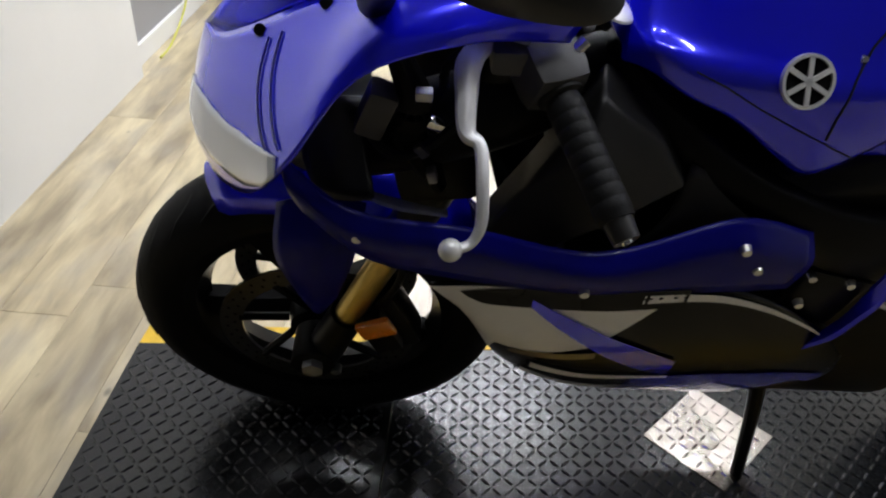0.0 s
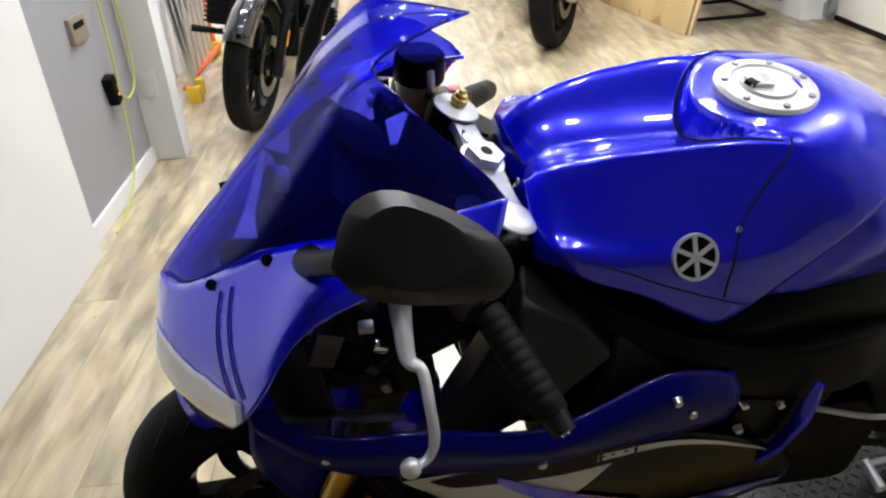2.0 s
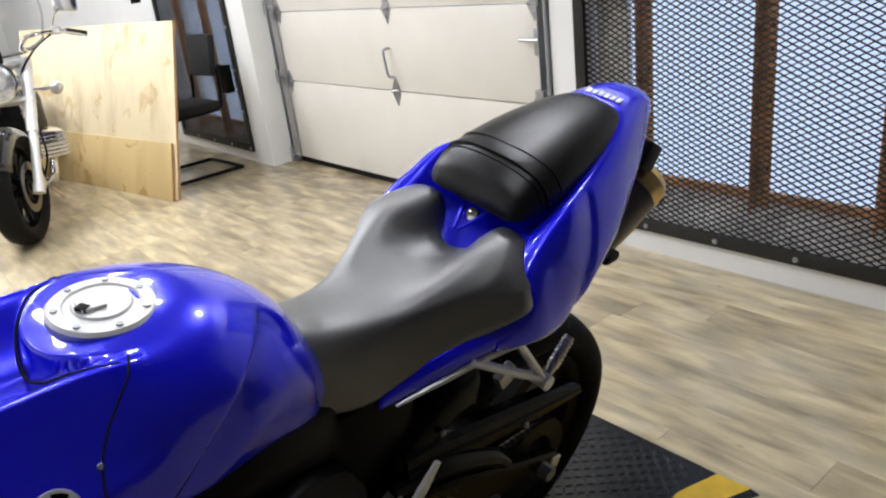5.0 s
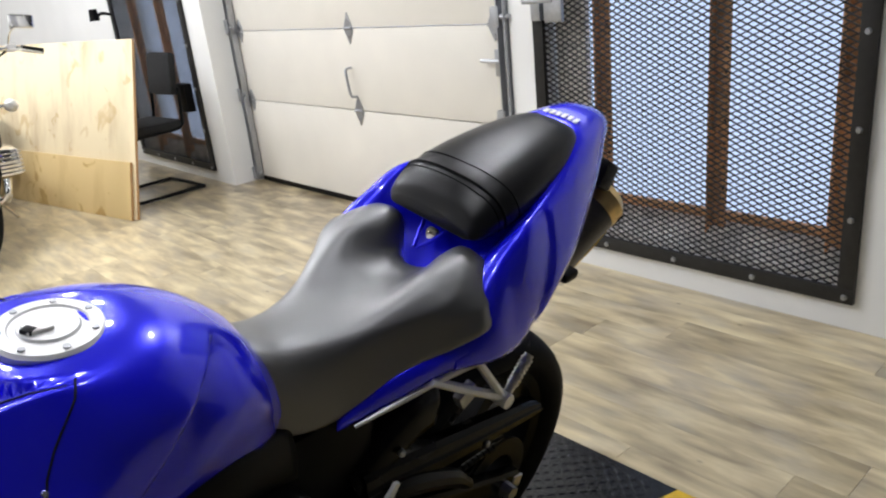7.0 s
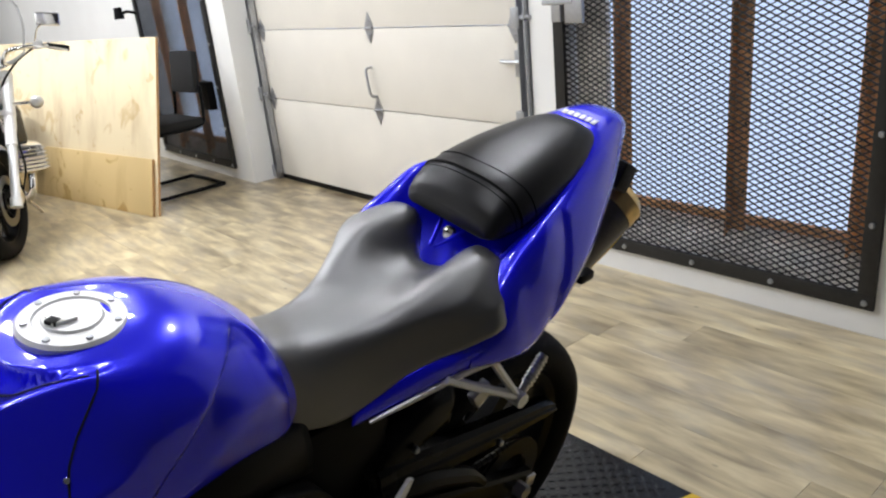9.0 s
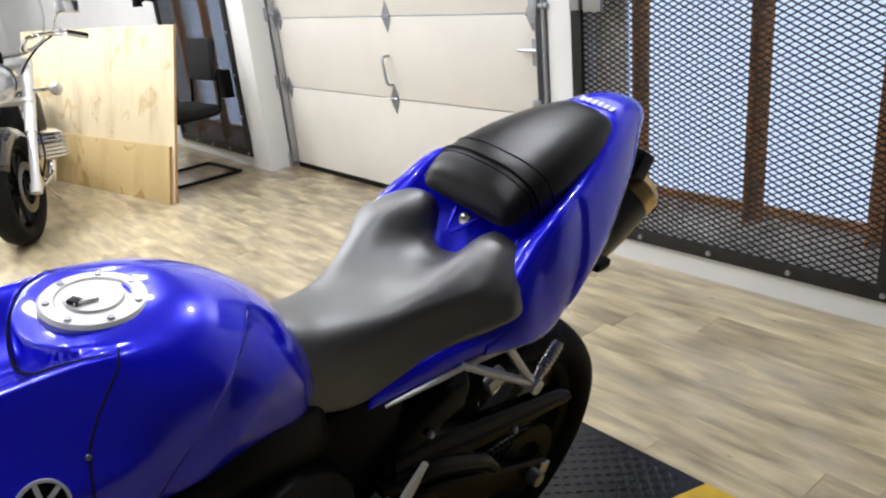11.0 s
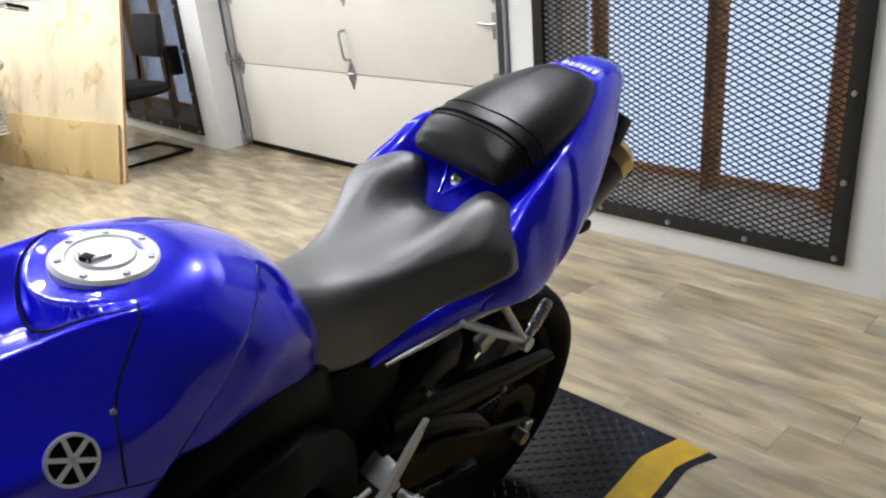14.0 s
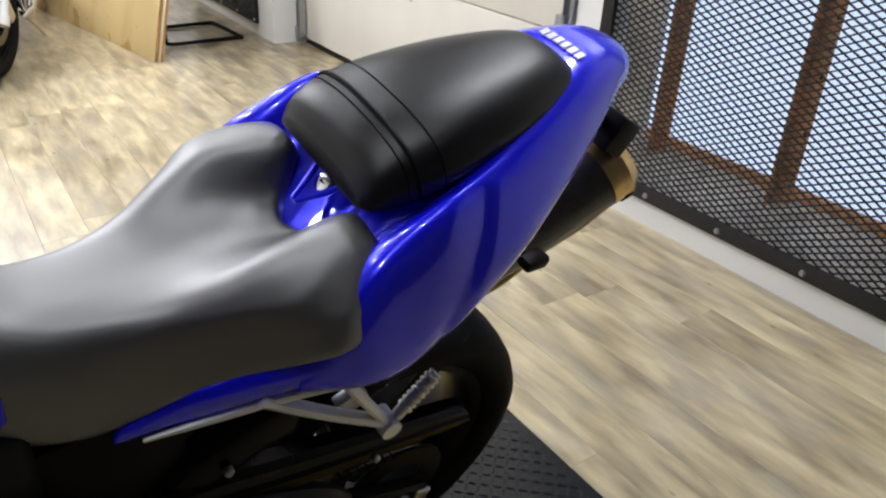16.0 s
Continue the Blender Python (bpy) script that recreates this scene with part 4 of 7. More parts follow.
for place, lift, rad in ((11.0, 0.0004, 0.0012), (12.4, 0.0014, 0.0030), (15.6, 0.0006, 0.0012)):
    line = []
    for j in range(2, 39):
        i = place + 1.6 * (abs(j - 20) / 18) ** 2
        line.append(pg[int(i)][j].lerp(pg[int(i) + 1][j], i - int(i)) + Vector((0, 0, lift)))
    hose(bm, line, rad, 6, 80)
part("seam_piping", bm, BLACK, pillion, "raised cross seams")

# tail cowl
TAIL = [
    (1.13, [(0, 0.790), (0.06, 0.795), (0.12, 0.802), (0.146, 0.804), (0.164, 0.799), (0.178, 0.785), (0.168, 0.765), (0.14, 0.748)]),
    (1.19, [(0, 0.835), (0.05, 0.838), (0.10, 0.852), (0.145, 0.882), (0.178, 0.870), (0.203, 0.792), (0.187, 0.765), (0.15, 0.742)]),
    (1.245, [(0, 0.874), (0.05, 0.878), (0.10, 0.893), (0.140, 0.925), (0.172, 0.905), (0.204, 0.790), (0.185, 0.763), (0.15, 0.735)]),
    (1.30, [(0, 0.915), (0.06, 0.917), (0.110, 0.929), (0.142, 0.955), (0.169, 0.930), (0.200, 0.814), (0.182, 0.785), (0.14, 0.735)]),
    (1.36, [(0, 0.948), (0.06, 0.950), (0.108, 0.960), (0.133, 0.966), (0.157, 0.942), (0.190, 0.852), (0.170, 0.815), (0.12, 0.755)]),
    (1.43, [(0, 0.982), (0.058, 0.984), (0.100, 0.988), (0.122, 0.981), (0.143, 0.955), (0.170, 0.887), (0.150, 0.850), (0.10, 0.79)]),
    (1.50, [(0, 1.010), (0.052, 1.012), (0.086, 1.009), (0.105, 0.998), (0.122, 0.973), (0.140, 0.922), (0.122, 0.893), (0.08, 0.84)]),
    (1.57, [(0, 1.034), (0.044, 1.033), (0.070, 1.025), (0.085, 1.012), (0.097, 0.990), (0.106, 0.960), (0.092, 0.940), (0.055, 0.895)]),
    (1.635, [(0, 1.044), (0.032, 1.042), (0.050, 1.034), (0.060, 1.024), (0.066, 1.012), (0.068, 0.998), (0.060, 0.982), (0.035, 0.94)]),
    (1.675, [(0, 1.036), (0.020, 1.034), (0.034, 1.028), (0.042, 1.020), (0.046, 1.008), (0.046, 0.995), (0.040, 0.982), (0.02, 0.96)]),
    (1.698, [(0, 1.020), (0.010, 1.018), (0.018, 1.013), (0.022, 1.006), (0.024, 0.998), (0.024, 0.990), (0.020, 0.982), (0.01, 0.975)]),
]
bm = body(TAIL, 160, 36)
for v in bm.verts:
    # a hollow on each flank that deepens to the rear and ends in a curved step
    if 1.20 < v.co.x < 1.40 and abs(v.co.y) > 0.13 and v.co.z > 0.775:
        end = float(np.interp(v.co.z, [0.78, 0.82, 0.87, 0.92, 0.96], [1.285, 1.312, 1.338, 1.355, 1.362]))
        f = max(0.0, (v.co.x - 1.215) / (end - 1.215)) if v.co.x < end else max(0.0, 1 - (v.co.x - end) / 0.018)
        g = min(1.0, (abs(v.co.y) - 0.13) / 0.02) * min(1.0, (v.co.z - 0.775) / 0.03)
        v.co.y -= math.copysign(0.006 * f * f * g, v.co.y)
tail = part("tail_cowl", bm, BLUE, bike, "pearl blue pointed tail cowl", smooth=60)
for s in (-1, 1):
    g = surface([[(0.960, 0.100, 0.722), (0.958, 0.104, 0.716), (0.956, 0.106, 0.708)], [(1.010, 0.108, 0.748), (1.012, 0.118, 0.735), (1.014, 0.118, 0.716)], [(1.050, 0.126, 0.775), (1.052, 0.138, 0.760), (1.054, 0.138, 0.738)], [(1.10, 0.147, 0.803), (1.10, 0.161, 0.788), (1.10, 0.161, 0.764)], [(1.15, 0.166, 0.818), (1.15, 0.181, 0.806), (1.15, 0.181, 0.780)], [(1.20, 0.186, 0.830), (1.20, 0.200, 0.812), (1.20, 0.198, 0.784)]], 30, 8)
    part("side_strip", shell(g if s > 0 else mirrored(g), flip=s < 0), BLUE, tail, "narrow blue strip under the seat", smooth=60, thick=0.004)
    bm = bmesh.new()
    hose(bm, [(0.985, s * 0.112, 0.704), (1.05, s * 0.136, 0.729), (1.10, s * 0.157, 0.753), (1.15, s * 0.176, 0.770), (1.20, s * 0.190, 0.775), (1.26, s * 0.184, 0.766), (1.34, s * 0.142, 0.758), (1.40, s * 0.122, 0.778)], [0.003, 0.006, 0.007, 0.007, 0.006, 0.004], 8, 50)
    part("subframe_rail", bm, ALU_WHITE, tail, "thin silver rail below the cowl")
    # passenger peg hanger
    bm = bmesh.new()
    end = (1.256, s * 0.185, 0.655)
    hose(bm, [(1.095, s * 0.158, 0.762), (1.175, s * 0.174, 0.708), end], 0.0105, 8, 16, 0.7)
    hose(bm, [(1.185, s * 0.172, 0.765), (1.220, s * 0.180, 0.710), end], 0.0105, 8, 16, 0.7)
    rod(bm, (1.256, s * 0.165, 0.652), (1.256, s * 0.200, 0.652), 0.014, seg=16)
    hang = part("peg_hanger", bm, ALU_WHITE, tail, "forked silver peg hanger")
    bm = bmesh.new()
    ribs = [(0.0, 0.0), (0.008, 0.0)]
    for k in range(7):
        ribs += [(0.0085, 0.014 + 0.008 * k), (0.011, 0.0155 + 0.008 * k), (0.011, 0.0195 + 0.008 * k), (0.0085, 0.021 + 0.008 * k)]
    lathe(bm, ribs + [(0.009, 0.074), (0.0, 0.075)], (1.268, s * 0.186, 0.660), (0.057, s * -0.006, 0.048), 12)
    part("passenger_peg", bm, ALU, hang, "folded ribbed passenger peg")
for s in (-1, 1):
    part("lock_ridge", hose(bmesh.new(), [(1.262, s * 0.034, 0.925), (1.238, s * 0.020, 0.903), (1.205, s * 0.003, 0.886)], [0.003, 0.0045, 0.003], 8, 16), BLUE, tail)
lock = part("seat_lock", lathe(bmesh.new(), [(0.0, 0.004), (0.006, 0.004), (0.011, 0.003), (0.013, -0.004)], axis=(0, 0, 1), seg=24), CHROME, tail, "round chrome seat lock")
lock.matrix_basis = Matrix.Translation((1.243, 0.0, 0.900)) @ pose(0, 0, 0, 0, -48, 0)
bm = bmesh.new()
block(bm, (0, 0, 0.004), (0.002, 0.008, 0.002))
part("key_slot", bm, BLACK, lock)
# plain bars in place of the lettering on the tail
bm = bmesh.new()
for k in range(6):
    y = -0.034 + 0.0136 * k
    block(bm, (1.578, y, 1.0395 - 1.1 * y * y), (0.014, 0.0095, 0.0016), Matrix.Rotation(radians(-14), 3, "Y"))
part("tail_lettering", bm, PEARL, tail, "row of plain white bars")

# muffler under the tail
bm = bmesh.new()
ma, mb = Vector((1.49, 0.030, 0.600)), Vector((1.795, 0.008, 0.795))
muff = part("muffler", hose(bm, [ma, ma.lerp(mb, 0.5), mb], [0.048, 0.061, 0.063], 20, 14), CARBON, bike, "dark canister muffler below the tail")
way = (mb - ma).normalized()
part("end_cap", lathe(bmesh.new(), [(0.064, -0.035), (0.0665, 0.0), (0.055, 0.018), (0.038, 0.020), (0.036, -0.03)], mb, way, 32), BURNT, muff, "heat-tinted end cap")
part("weld_bead", hose(bmesh.new(), [ma + Vector((0.012, -0.030, -0.036)), ma.lerp(mb, 0.25) + Vector((0.022, -0.040, -0.040)), ma.lerp(mb, 0.5) + Vector((0.022, -0.036, -0.046)), ma.lerp(mb, 0.75) + Vector((0.024, -0.040, -0.044)), mb + Vector((0.022, -0.038, -0.046))], [0.003, 0.006, 0.0045, 0.0065, 0.004], 6, 30), YELLOW, muff, "yellowish seam bead")
for k in range(3):
    a = radians(200 + 22 * k)
    u = way.cross(Vector((0, 1, 0))).normalized()
    part("end_slot", block(bmesh.new(), mb - way * 0.012 + 0.0660 * (math.cos(a) * Vector((0, 1, 0)) + math.sin(a) * u), (0.018, 0.006, 0.006), way.to_track_quat("X", "Z").to_matrix(), 0.002), BLACK, muff, "dark slot in the end cap")
part("exhaust_pipe", hose(bmesh.new(), [ma + way * 0.02, (1.36, 0.07, 0.55), (1.15, 0.10, 0.45), (0.9, 0.06, 0.30)], 0.024, 14), STEEL, muff)
for s in (-1, 1):
    bm = bmesh.new()
    hose(bm, [(1.52, s * 0.03, 0.76), (1.55, s * 0.05, 0.735), (1.57, s * 0.065, 0.725)], 0.006)
    sig = part("turn_signal", bm, BLACK, tail)
    part("lens", block(bmesh.new(), (1.58, s * 0.075, 0.72), (0.045, 0.03, 0.022), bevel=0.008), BLACK, sig)

part("plate_bracket", block(bmesh.new(), (1.740, 0.0, 0.880), (0.055, 0.08, 0.060), Matrix.Rotation(radians(30), 3, "Y"), 0.008), BLACK, tail, "black plate bracket under the tail")
part("bracket_arm", rod(bmesh.new(), (1.64, 0.0, 0.965), (1.72, 0.0, 0.895), 0.012, seg=10), BLACK, tail)

# twin-spar frame, swingarm, engine, stand
for s in (-1, 1):
    g = surface([[(x, y - 0.035, zt - 0.004), (x, y - 0.006, zt + 0.002), (x, y + 0.004, zt - 0.006), (x, y + 0.012, (zt + zb) / 2), (x, y + 0.006, zb + 0.006), (x, y - 0.012, zb)] for x, y, zt, zb in ((0.335, 0.112, 0.890, 0.835), (0.39, 0.148, 0.850, 0.790), (0.45, 0.170, 0.812, 0.752), (0.53, 0.186, 0.772, 0.696), (0.64, 0.190, 0.738, 0.650), (0.745, 0.178, 0.728, 0.624), (0.81, 0.155, 0.705, 0.60), (0.87, 0.138, 0.66, 0.50), (0.91, 0.130, 0.60, 0.42))], 54, 30)
    part("frame_spar", shell(g if s > 0 else mirrored(g), flip=s < 0), BLACK, bike, "black alloy frame spar", smooth=50, thick=0.02)
    g = surface([[(x, y - 0.06, z + 0.004), (x, y - 0.012, z + 0.002), (x, y, z - 0.006), (x, y + 0.012, (z + zb) / 2), (x, y + 0.010, zb)] for x, y, z, zb in ((0.50, 0.165, 0.765, 0.74), (0.56, 0.160, 0.770, 0.735), (0.64, 0.152, 0.792, 0.73), (0.74, 0.138, 0.795, 0.72), (0.81, 0.120, 0.778, 0.70), (0.885, 0.092, 0.748, 0.66))], 24, 13)
    part("side_cover", shell(g if s > 0 else mirrored(g), flip=s < 0), FRAME_GREY, bike, "matt dark side cover below the seat", smooth=50, thick=0.012)
    # swingarm: a tapered box beam with a brace
    arm_rows = []
    for x, y, z, hy, hz in ((0.90, 0.112, 0.455, 0.018, 0.050), (1.00, 0.122, 0.452, 0.018, 0.052), (1.12, 0.132, 0.425, 0.016, 0.046), (1.26, 0.134, 0.365, 0.014, 0.036), (1.36, 0.134, 0.322, 0.013, 0.032), (1.42, 0.134, 0.302, 0.012, 0.026)):
        arm_rows.append([(x, s * (y + dy), z + dz) for dy, dz in ((hy, hz - 0.008), (hy - 0.005, hz), (-hy, hz), (-hy, -hz), (hy - 0.005, -hz), (hy, 0.008 - hz))])
    bm = bmesh.new()
    ends = skin(bm, arm_rows, loop=True)
    bm.faces.new(ends[0]), bm.faces.new(ends[-1])
    bmesh.ops.recalc_face_normals(bm, faces=bm.faces)
    arm = part("swingarm", bm, TRIM_BLACK, bike, "black box-section swingarm", smooth=30)
    part("brace", hose(bmesh.new(), [(0.97, s * 0.122, 0.535), (1.08, s * 0.130, 0.520), (1.20, s * 0.132, 0.455), (1.26, s * 0.132, 0.395)], [0.018, 0.022, 0.020, 0.014], 10, 24), SATIN, arm)
    part("axle_nut", rod(bmesh.new(), (1.367, s * 0.145, 0.318), (1.367, s * 0.172, 0.318), 0.017, seg=6), STEEL, arm)
    part("adjuster_block", block(bmesh.new(), (1.412, s * 0.146, 0.304), (0.03, 0.008, 0.03), Matrix.Rotation(radians(16), 3, "Y"), 0.003), ALU, arm, "bare alloy chain adjuster")
# added filler: keeps the lit floor from showing through behind the frame
part("battery_tray", block(bmesh.new(), (0.94, 0, 0.575), (0.20, 0.20, 0.30), None, 0.02), BLACK, bike, "black filler block ahead of the rear wheel, added to close light gaps")
# added block that stops light leaking between tank and seat
part("seat_base", block(bmesh.new(), (0.99, 0, 0.725), (0.36, 0.13, 0.09), None, 0.02), BLACK, bike, "black block inside the seat, added to stop light")
bm = bmesh.new()
block(bm, (0.58, 0, 0.50), (0.36, 0.30, 0.30), Matrix.Rotation(radians(20), 3, "Y"), 0.03)
engine = part("engine", bm, BLACK, bike, "black engine block")
part("gearbox", block(bmesh.new(), (0.80, 0, 0.40), (0.22, 0.28, 0.24), None, 0.03), BLACK, engine)
# added black filler for the bright gap below the tank's front
part("filter_cover", block(bmesh.new(), (0.48, 0, 0.79), (0.24, 0.20, 0.10), None, 0.02), BLACK, engine)
part("airbox", block(bmesh.new(), (0.42, 0, 0.66), (0.18, 0.26, 0.20), None, 0.02), BLACK, engine)
for s in (-1, 1):
    part("engine_cover", lathe(bmesh.new(), [(0.0, 0.035), (0.06, 0.033), (0.075, 0.02), (0.08, 0.0)], (0.66, s * 0.15, 0.43), (0, s, 0), 28), SATIN, engine)
# hugger over the tyre, with a bright folded flank, and the chain guard that runs on behind it
g = surface([[(0.975, 0.10, 0.565), (0.960, 0.05, 0.600), (0.960, -0.05, 0.600), (0.985, -0.108, 0.575), (0.990, -0.122, 0.540)], [(1.045, 0.105, 0.605), (1.035, 0.05, 0.645), (1.035, -0.05, 0.645), (1.050, -0.110, 0.625), (1.055, -0.124, 0.575)], [(1.120, 0.105, 0.640), (1.115, 0.05, 0.672), (1.115, -0.05, 0.672), (1.120, -0.106, 0.650), (1.125, -0.120, 0.600)], [(1.20, 0.105, 0.645), (1.20, 0.05, 0.672), (1.20, -0.05, 0.672), (1.19, -0.100, 0.640), (1.17, -0.114, 0.595)]], 26, 26)
part("rear_hugger", shell(g), TRIM_BLACK, bike, "glossy black rear hugger", smooth=45, thick=0.005)
guard_rows = []
for x, z, h in ((1.00, 0.560, 0.030), (1.06, 0.553, 0.032), (1.15, 0.530, 0.030), (1.26, 0.505, 0.026), (1.37, 0.483, 0.020), (1.46, 0.465, 0.015), (1.485, 0.458, 0.008)):
    guard_rows.append([(x, y, z + dz * h) for y, dz in ((-0.095, 0.85), (-0.118, 1.0), (-0.128, 0.72), (-0.130, 0.10), (-0.135, -0.1), (-0.135, -0.85), (-0.125, -1.0), (-0.095, -0.9))])
bm = bmesh.new()
ends = skin(bm, guard_rows, loop=True)
bm.faces.new(ends[0]), bm.faces.new(ends[-1])
bmesh.ops.recalc_face_normals(bm, faces=bm.faces)
part("chain_guard", bm, TRIM_BLACK, bike, "long black two-step chain guard", smooth=28)
for c in ((1.075, -0.128, 0.600), (1.30, -0.136, 0.478)):
    part("guard_bolt", lathe(bmesh.new(), [(0.0, -0.006), (0.004, -0.006), (0.0065, -0.003), (0.0065, 0.004)], c, (0, 1, 0), 12), STEEL, bike)
part("shock_reservoir", rod(bmesh.new(), (1.00, -0.060, 0.660), (1.10, -0.075, 0.695), 0.021, seg=18), SATIN, bike, "black shock reservoir")
part("undertray", block(bmesh.new(), (1.16, 0, 0.735), (0.30, 0.20, 0.05), Matrix.Rotation(radians(-6), 3, "Y"), 0.015), BLACK, bike, "black undertray above the rear wheel")
part("caliper_tab", block(bmesh.new(), (1.262, -0.100, 0.600), (0.045, 0.02, 0.035), Matrix.Rotation(radians(-25), 3, "Y"), 0.005), STEEL, bike, "bare metal tab behind the hanger")
bm = bmesh.new()
lathe(bm, [(0.06, -0.108), (0.095, -0.108), (0.1, -0.112), (0.1, -0.118), (0.06, -0.118)], (1.37, 0, 0.315), seg=45, closed=True)
part("sprocket", bm, SATIN, bike, "rear sprocket")
for z0, z1 in ((0.445, 0.412), (0.375, 0.22)):
    bm = bmesh.new()
    for k in range(34):
        f0, f1 = k / 34, (k + 0.8) / 34
        a = Vector((0.85, -0.113, z0)).lerp(Vector((1.37, -0.113, z1)), f0)
        b = Vector((0.85, -0.113, z0)).lerp(Vector((1.37, -0.113, z1)), f1)
        rod(bm, a, b, 0.007, seg=6)
    part("chain_run", bm, SATIN, bike, "oily drive chain")
bm = bmesh.new()
rod(bm, (1.02, -0.075, 0.66), (1.20, -0.07, 0.515), 0.012, seg=10)
block(bm, (1.10, -0.02, 0.55), (0.12, 0.10, 0.10), Matrix.Rotation(radians(30), 3, "Y"), 0.02)
block(bm, (1.03, -0.06, 0.58), (0.07, 0.05, 0.05), None, 0.01)
part("linkage", bm, SATIN, bike, "dark linkage and hoses")

# rider foot controls, left and right
for s in (-1, 1):
    y = s * 0.19
    bm = bmesh.new()
    g = [(0.905, 0.505), (0.935, 0.520), (0.985, 0.590), (1.008, 0.632), (1.000, 0.636), (0.968, 0.600), (0.925, 0.545), (0.895, 0.520)]
    m = Matrix.Translation((0, y, 0)) @ Matrix(((1, 0, 0, 0), (0, 0, 1, 0), (0, 1, 0, 0), (0, 0, 0, 1)))
    plate(bm, g, 0.007, m)
    heel = part("heel_guard", bm, ALU_WHITE, bike, "polished alloy heel guard")
    bm = bmesh.new()
    rod(bm, (0.955, y - s * 0.01, 0.505), (0.965, y - s * 0.055, 0.508), 0.012, seg=12)
    block(bm, (0.958, y - s * 0.045, 0.515), (0.05, 0.06, 0.012), Matrix.Rotation(radians(-35), 3, "Y"), 0.003)
    hose(bm, [(0.93, y + s * 0.005, 0.520), (0.90, y, 0.515), (0.875, y - s * 0.02, 0.530)], 0.008, 8)
    part("bracket", bm, ALU_WHITE, heel)
    bm = bmesh.new()
    ribs = [(0.0, 0.0), (0.0085, 0.0)]
    for k in range(7):
        ribs += [(0.0095, 0.026 + 0.0088 * k), (0.0122, 0.0272 + 0.0088 * k), (0.0122, 0.031 + 0.0088 * k), (0.0095, 0.0322 + 0.0088 * k)]
    lathe(bm, ribs + [(0.0105, 0.089), (0.0, 0.090)], (0.957, y, 0.500), (0.028, s * 0.085, -0.007), 12)
    part("foot_peg", bm, ALU_WHITE, heel, "ribbed rider foot peg")
    bm = bmesh.new()
    hose(bm, [(0.93, y + s * 0.012, 0.500), (0.88, y + s * 0.018, 0.478), (0.83, y + s * 0.02, 0.468)], [0.008, 0.006, 0.005], 8)
    rod(bm, (0.832, y + s * 0.015, 0.468), (0.832, y + s * 0.06, 0.468), 0.008, seg=10)
    hose(bm, [(0.90, y - s * 0.01, 0.545), (0.84, y - s * 0.015, 0.535), (0.74, y - s * 0.03, 0.56)], 0.0045, 6)
    part("pedal", bm, ALU_WHITE, heel, "thin alloy foot pedal")
bm = bmesh.new()
foot = Vector((0.751, -0.173, 0.012))
hose(bm, [(0.70, -0.11, 0.33), (0.722, -0.14, 0.20), foot], [0.014, 0.012, 0.011], 10, 14)
block(bm, (0.752, -0.178, 0.007), (0.05, 0.045, 0.010), Matrix.Rotation(radians(-14), 3, "X"), 0.003)
part("side_stand", bm, SATIN, bike, "black side stand resting on the mat")

# side fairings: a blue upper band, a lower panel that runs into the belly, white flash
BAND = [[(0.022, 0.225, 0.822), (0.025, 0.245, 0.805), (0.035, 0.235, 0.760)], [(0.09, 0.246, 0.778), (0.09, 0.262, 0.757), (0.10, 0.252, 0.712)], [(0.20, 0.246, 0.762), (0.20, 0.264, 0.742), (0.20, 0.258, 0.692)], [(0.34, 0.240, 0.728), (0.34, 0.260, 0.708), (0.34, 0.254, 0.672)], [(0.48, 0.212, 0.758), (0.48, 0.236, 0.728), (0.48, 0.240, 0.668)], [(0.575, 0.200, 0.730), (0.58, 0.220, 0.700), (0.570, 0.220, 0.655)]]
LOWER = [[(0.165, 0.244, 0.664), (0.185, 0.246, 0.645), (0.205, 0.242, 0.622), (0.225, 0.236, 0.60), (0.235, 0.23, 0.585)], [(0.24, 0.250, 0.680), (0.245, 0.252, 0.605), (0.25, 0.240, 0.545), (0.265, 0.20, 0.46), (0.29, 0.13, 0.40)], [(0.36, 0.250, 0.676), (0.36, 0.250, 0.580), (0.36, 0.234, 0.480), (0.365, 0.185, 0.37), (0.38, 0.09, 0.315)], [(0.50, 0.236, 0.668), (0.50, 0.238, 0.565), (0.50, 0.222, 0.460), (0.50, 0.175, 0.345), (0.50, 0.08, 0.290)], [(0.64, 0.21, 0.575), (0.64, 0.214, 0.51), (0.64, 0.20, 0.430), (0.64, 0.16, 0.330), (0.64, 0.07, 0.280)], [(0.74, 0.18, 0.46), (0.74, 0.182, 0.43), (0.74, 0.172, 0.39), (0.74, 0.14, 0.335), (0.74, 0.06, 0.290)]]
LG = surface(LOWER, 41, 31)


def decal(i_of, lo, hi, mat, parent, name, label, side, lift=0.0016):
    """A thin patch on the lower panel: for a run u from 0 to 1 the band lo(u)..hi(u) across, at column i_of(u)."""
    grid = []
    for k in range(21):
        u = k / 20
        i = i_of(u) * 40
        a, b = int(i), min(int(i) + 1, 40)
        row = [LG[a][j].lerp(LG[b][j], i - a) for j in range(31)]
        line = []
        for q in range(7):
            w = (lo(u) + (hi(u) - lo(u)) * q / 6) * 30
            c, d = int(min(w, 29)), min(int(w) + 1, 30)
            p = row[c].lerp(row[d], w - c)
            line.append(Vector((p.x, p.y + lift, p.z)))
        grid.append(line)
    return part(name, shell(grid if side > 0 else mirrored(grid), flip=side < 0), mat, parent, label, smooth=60)


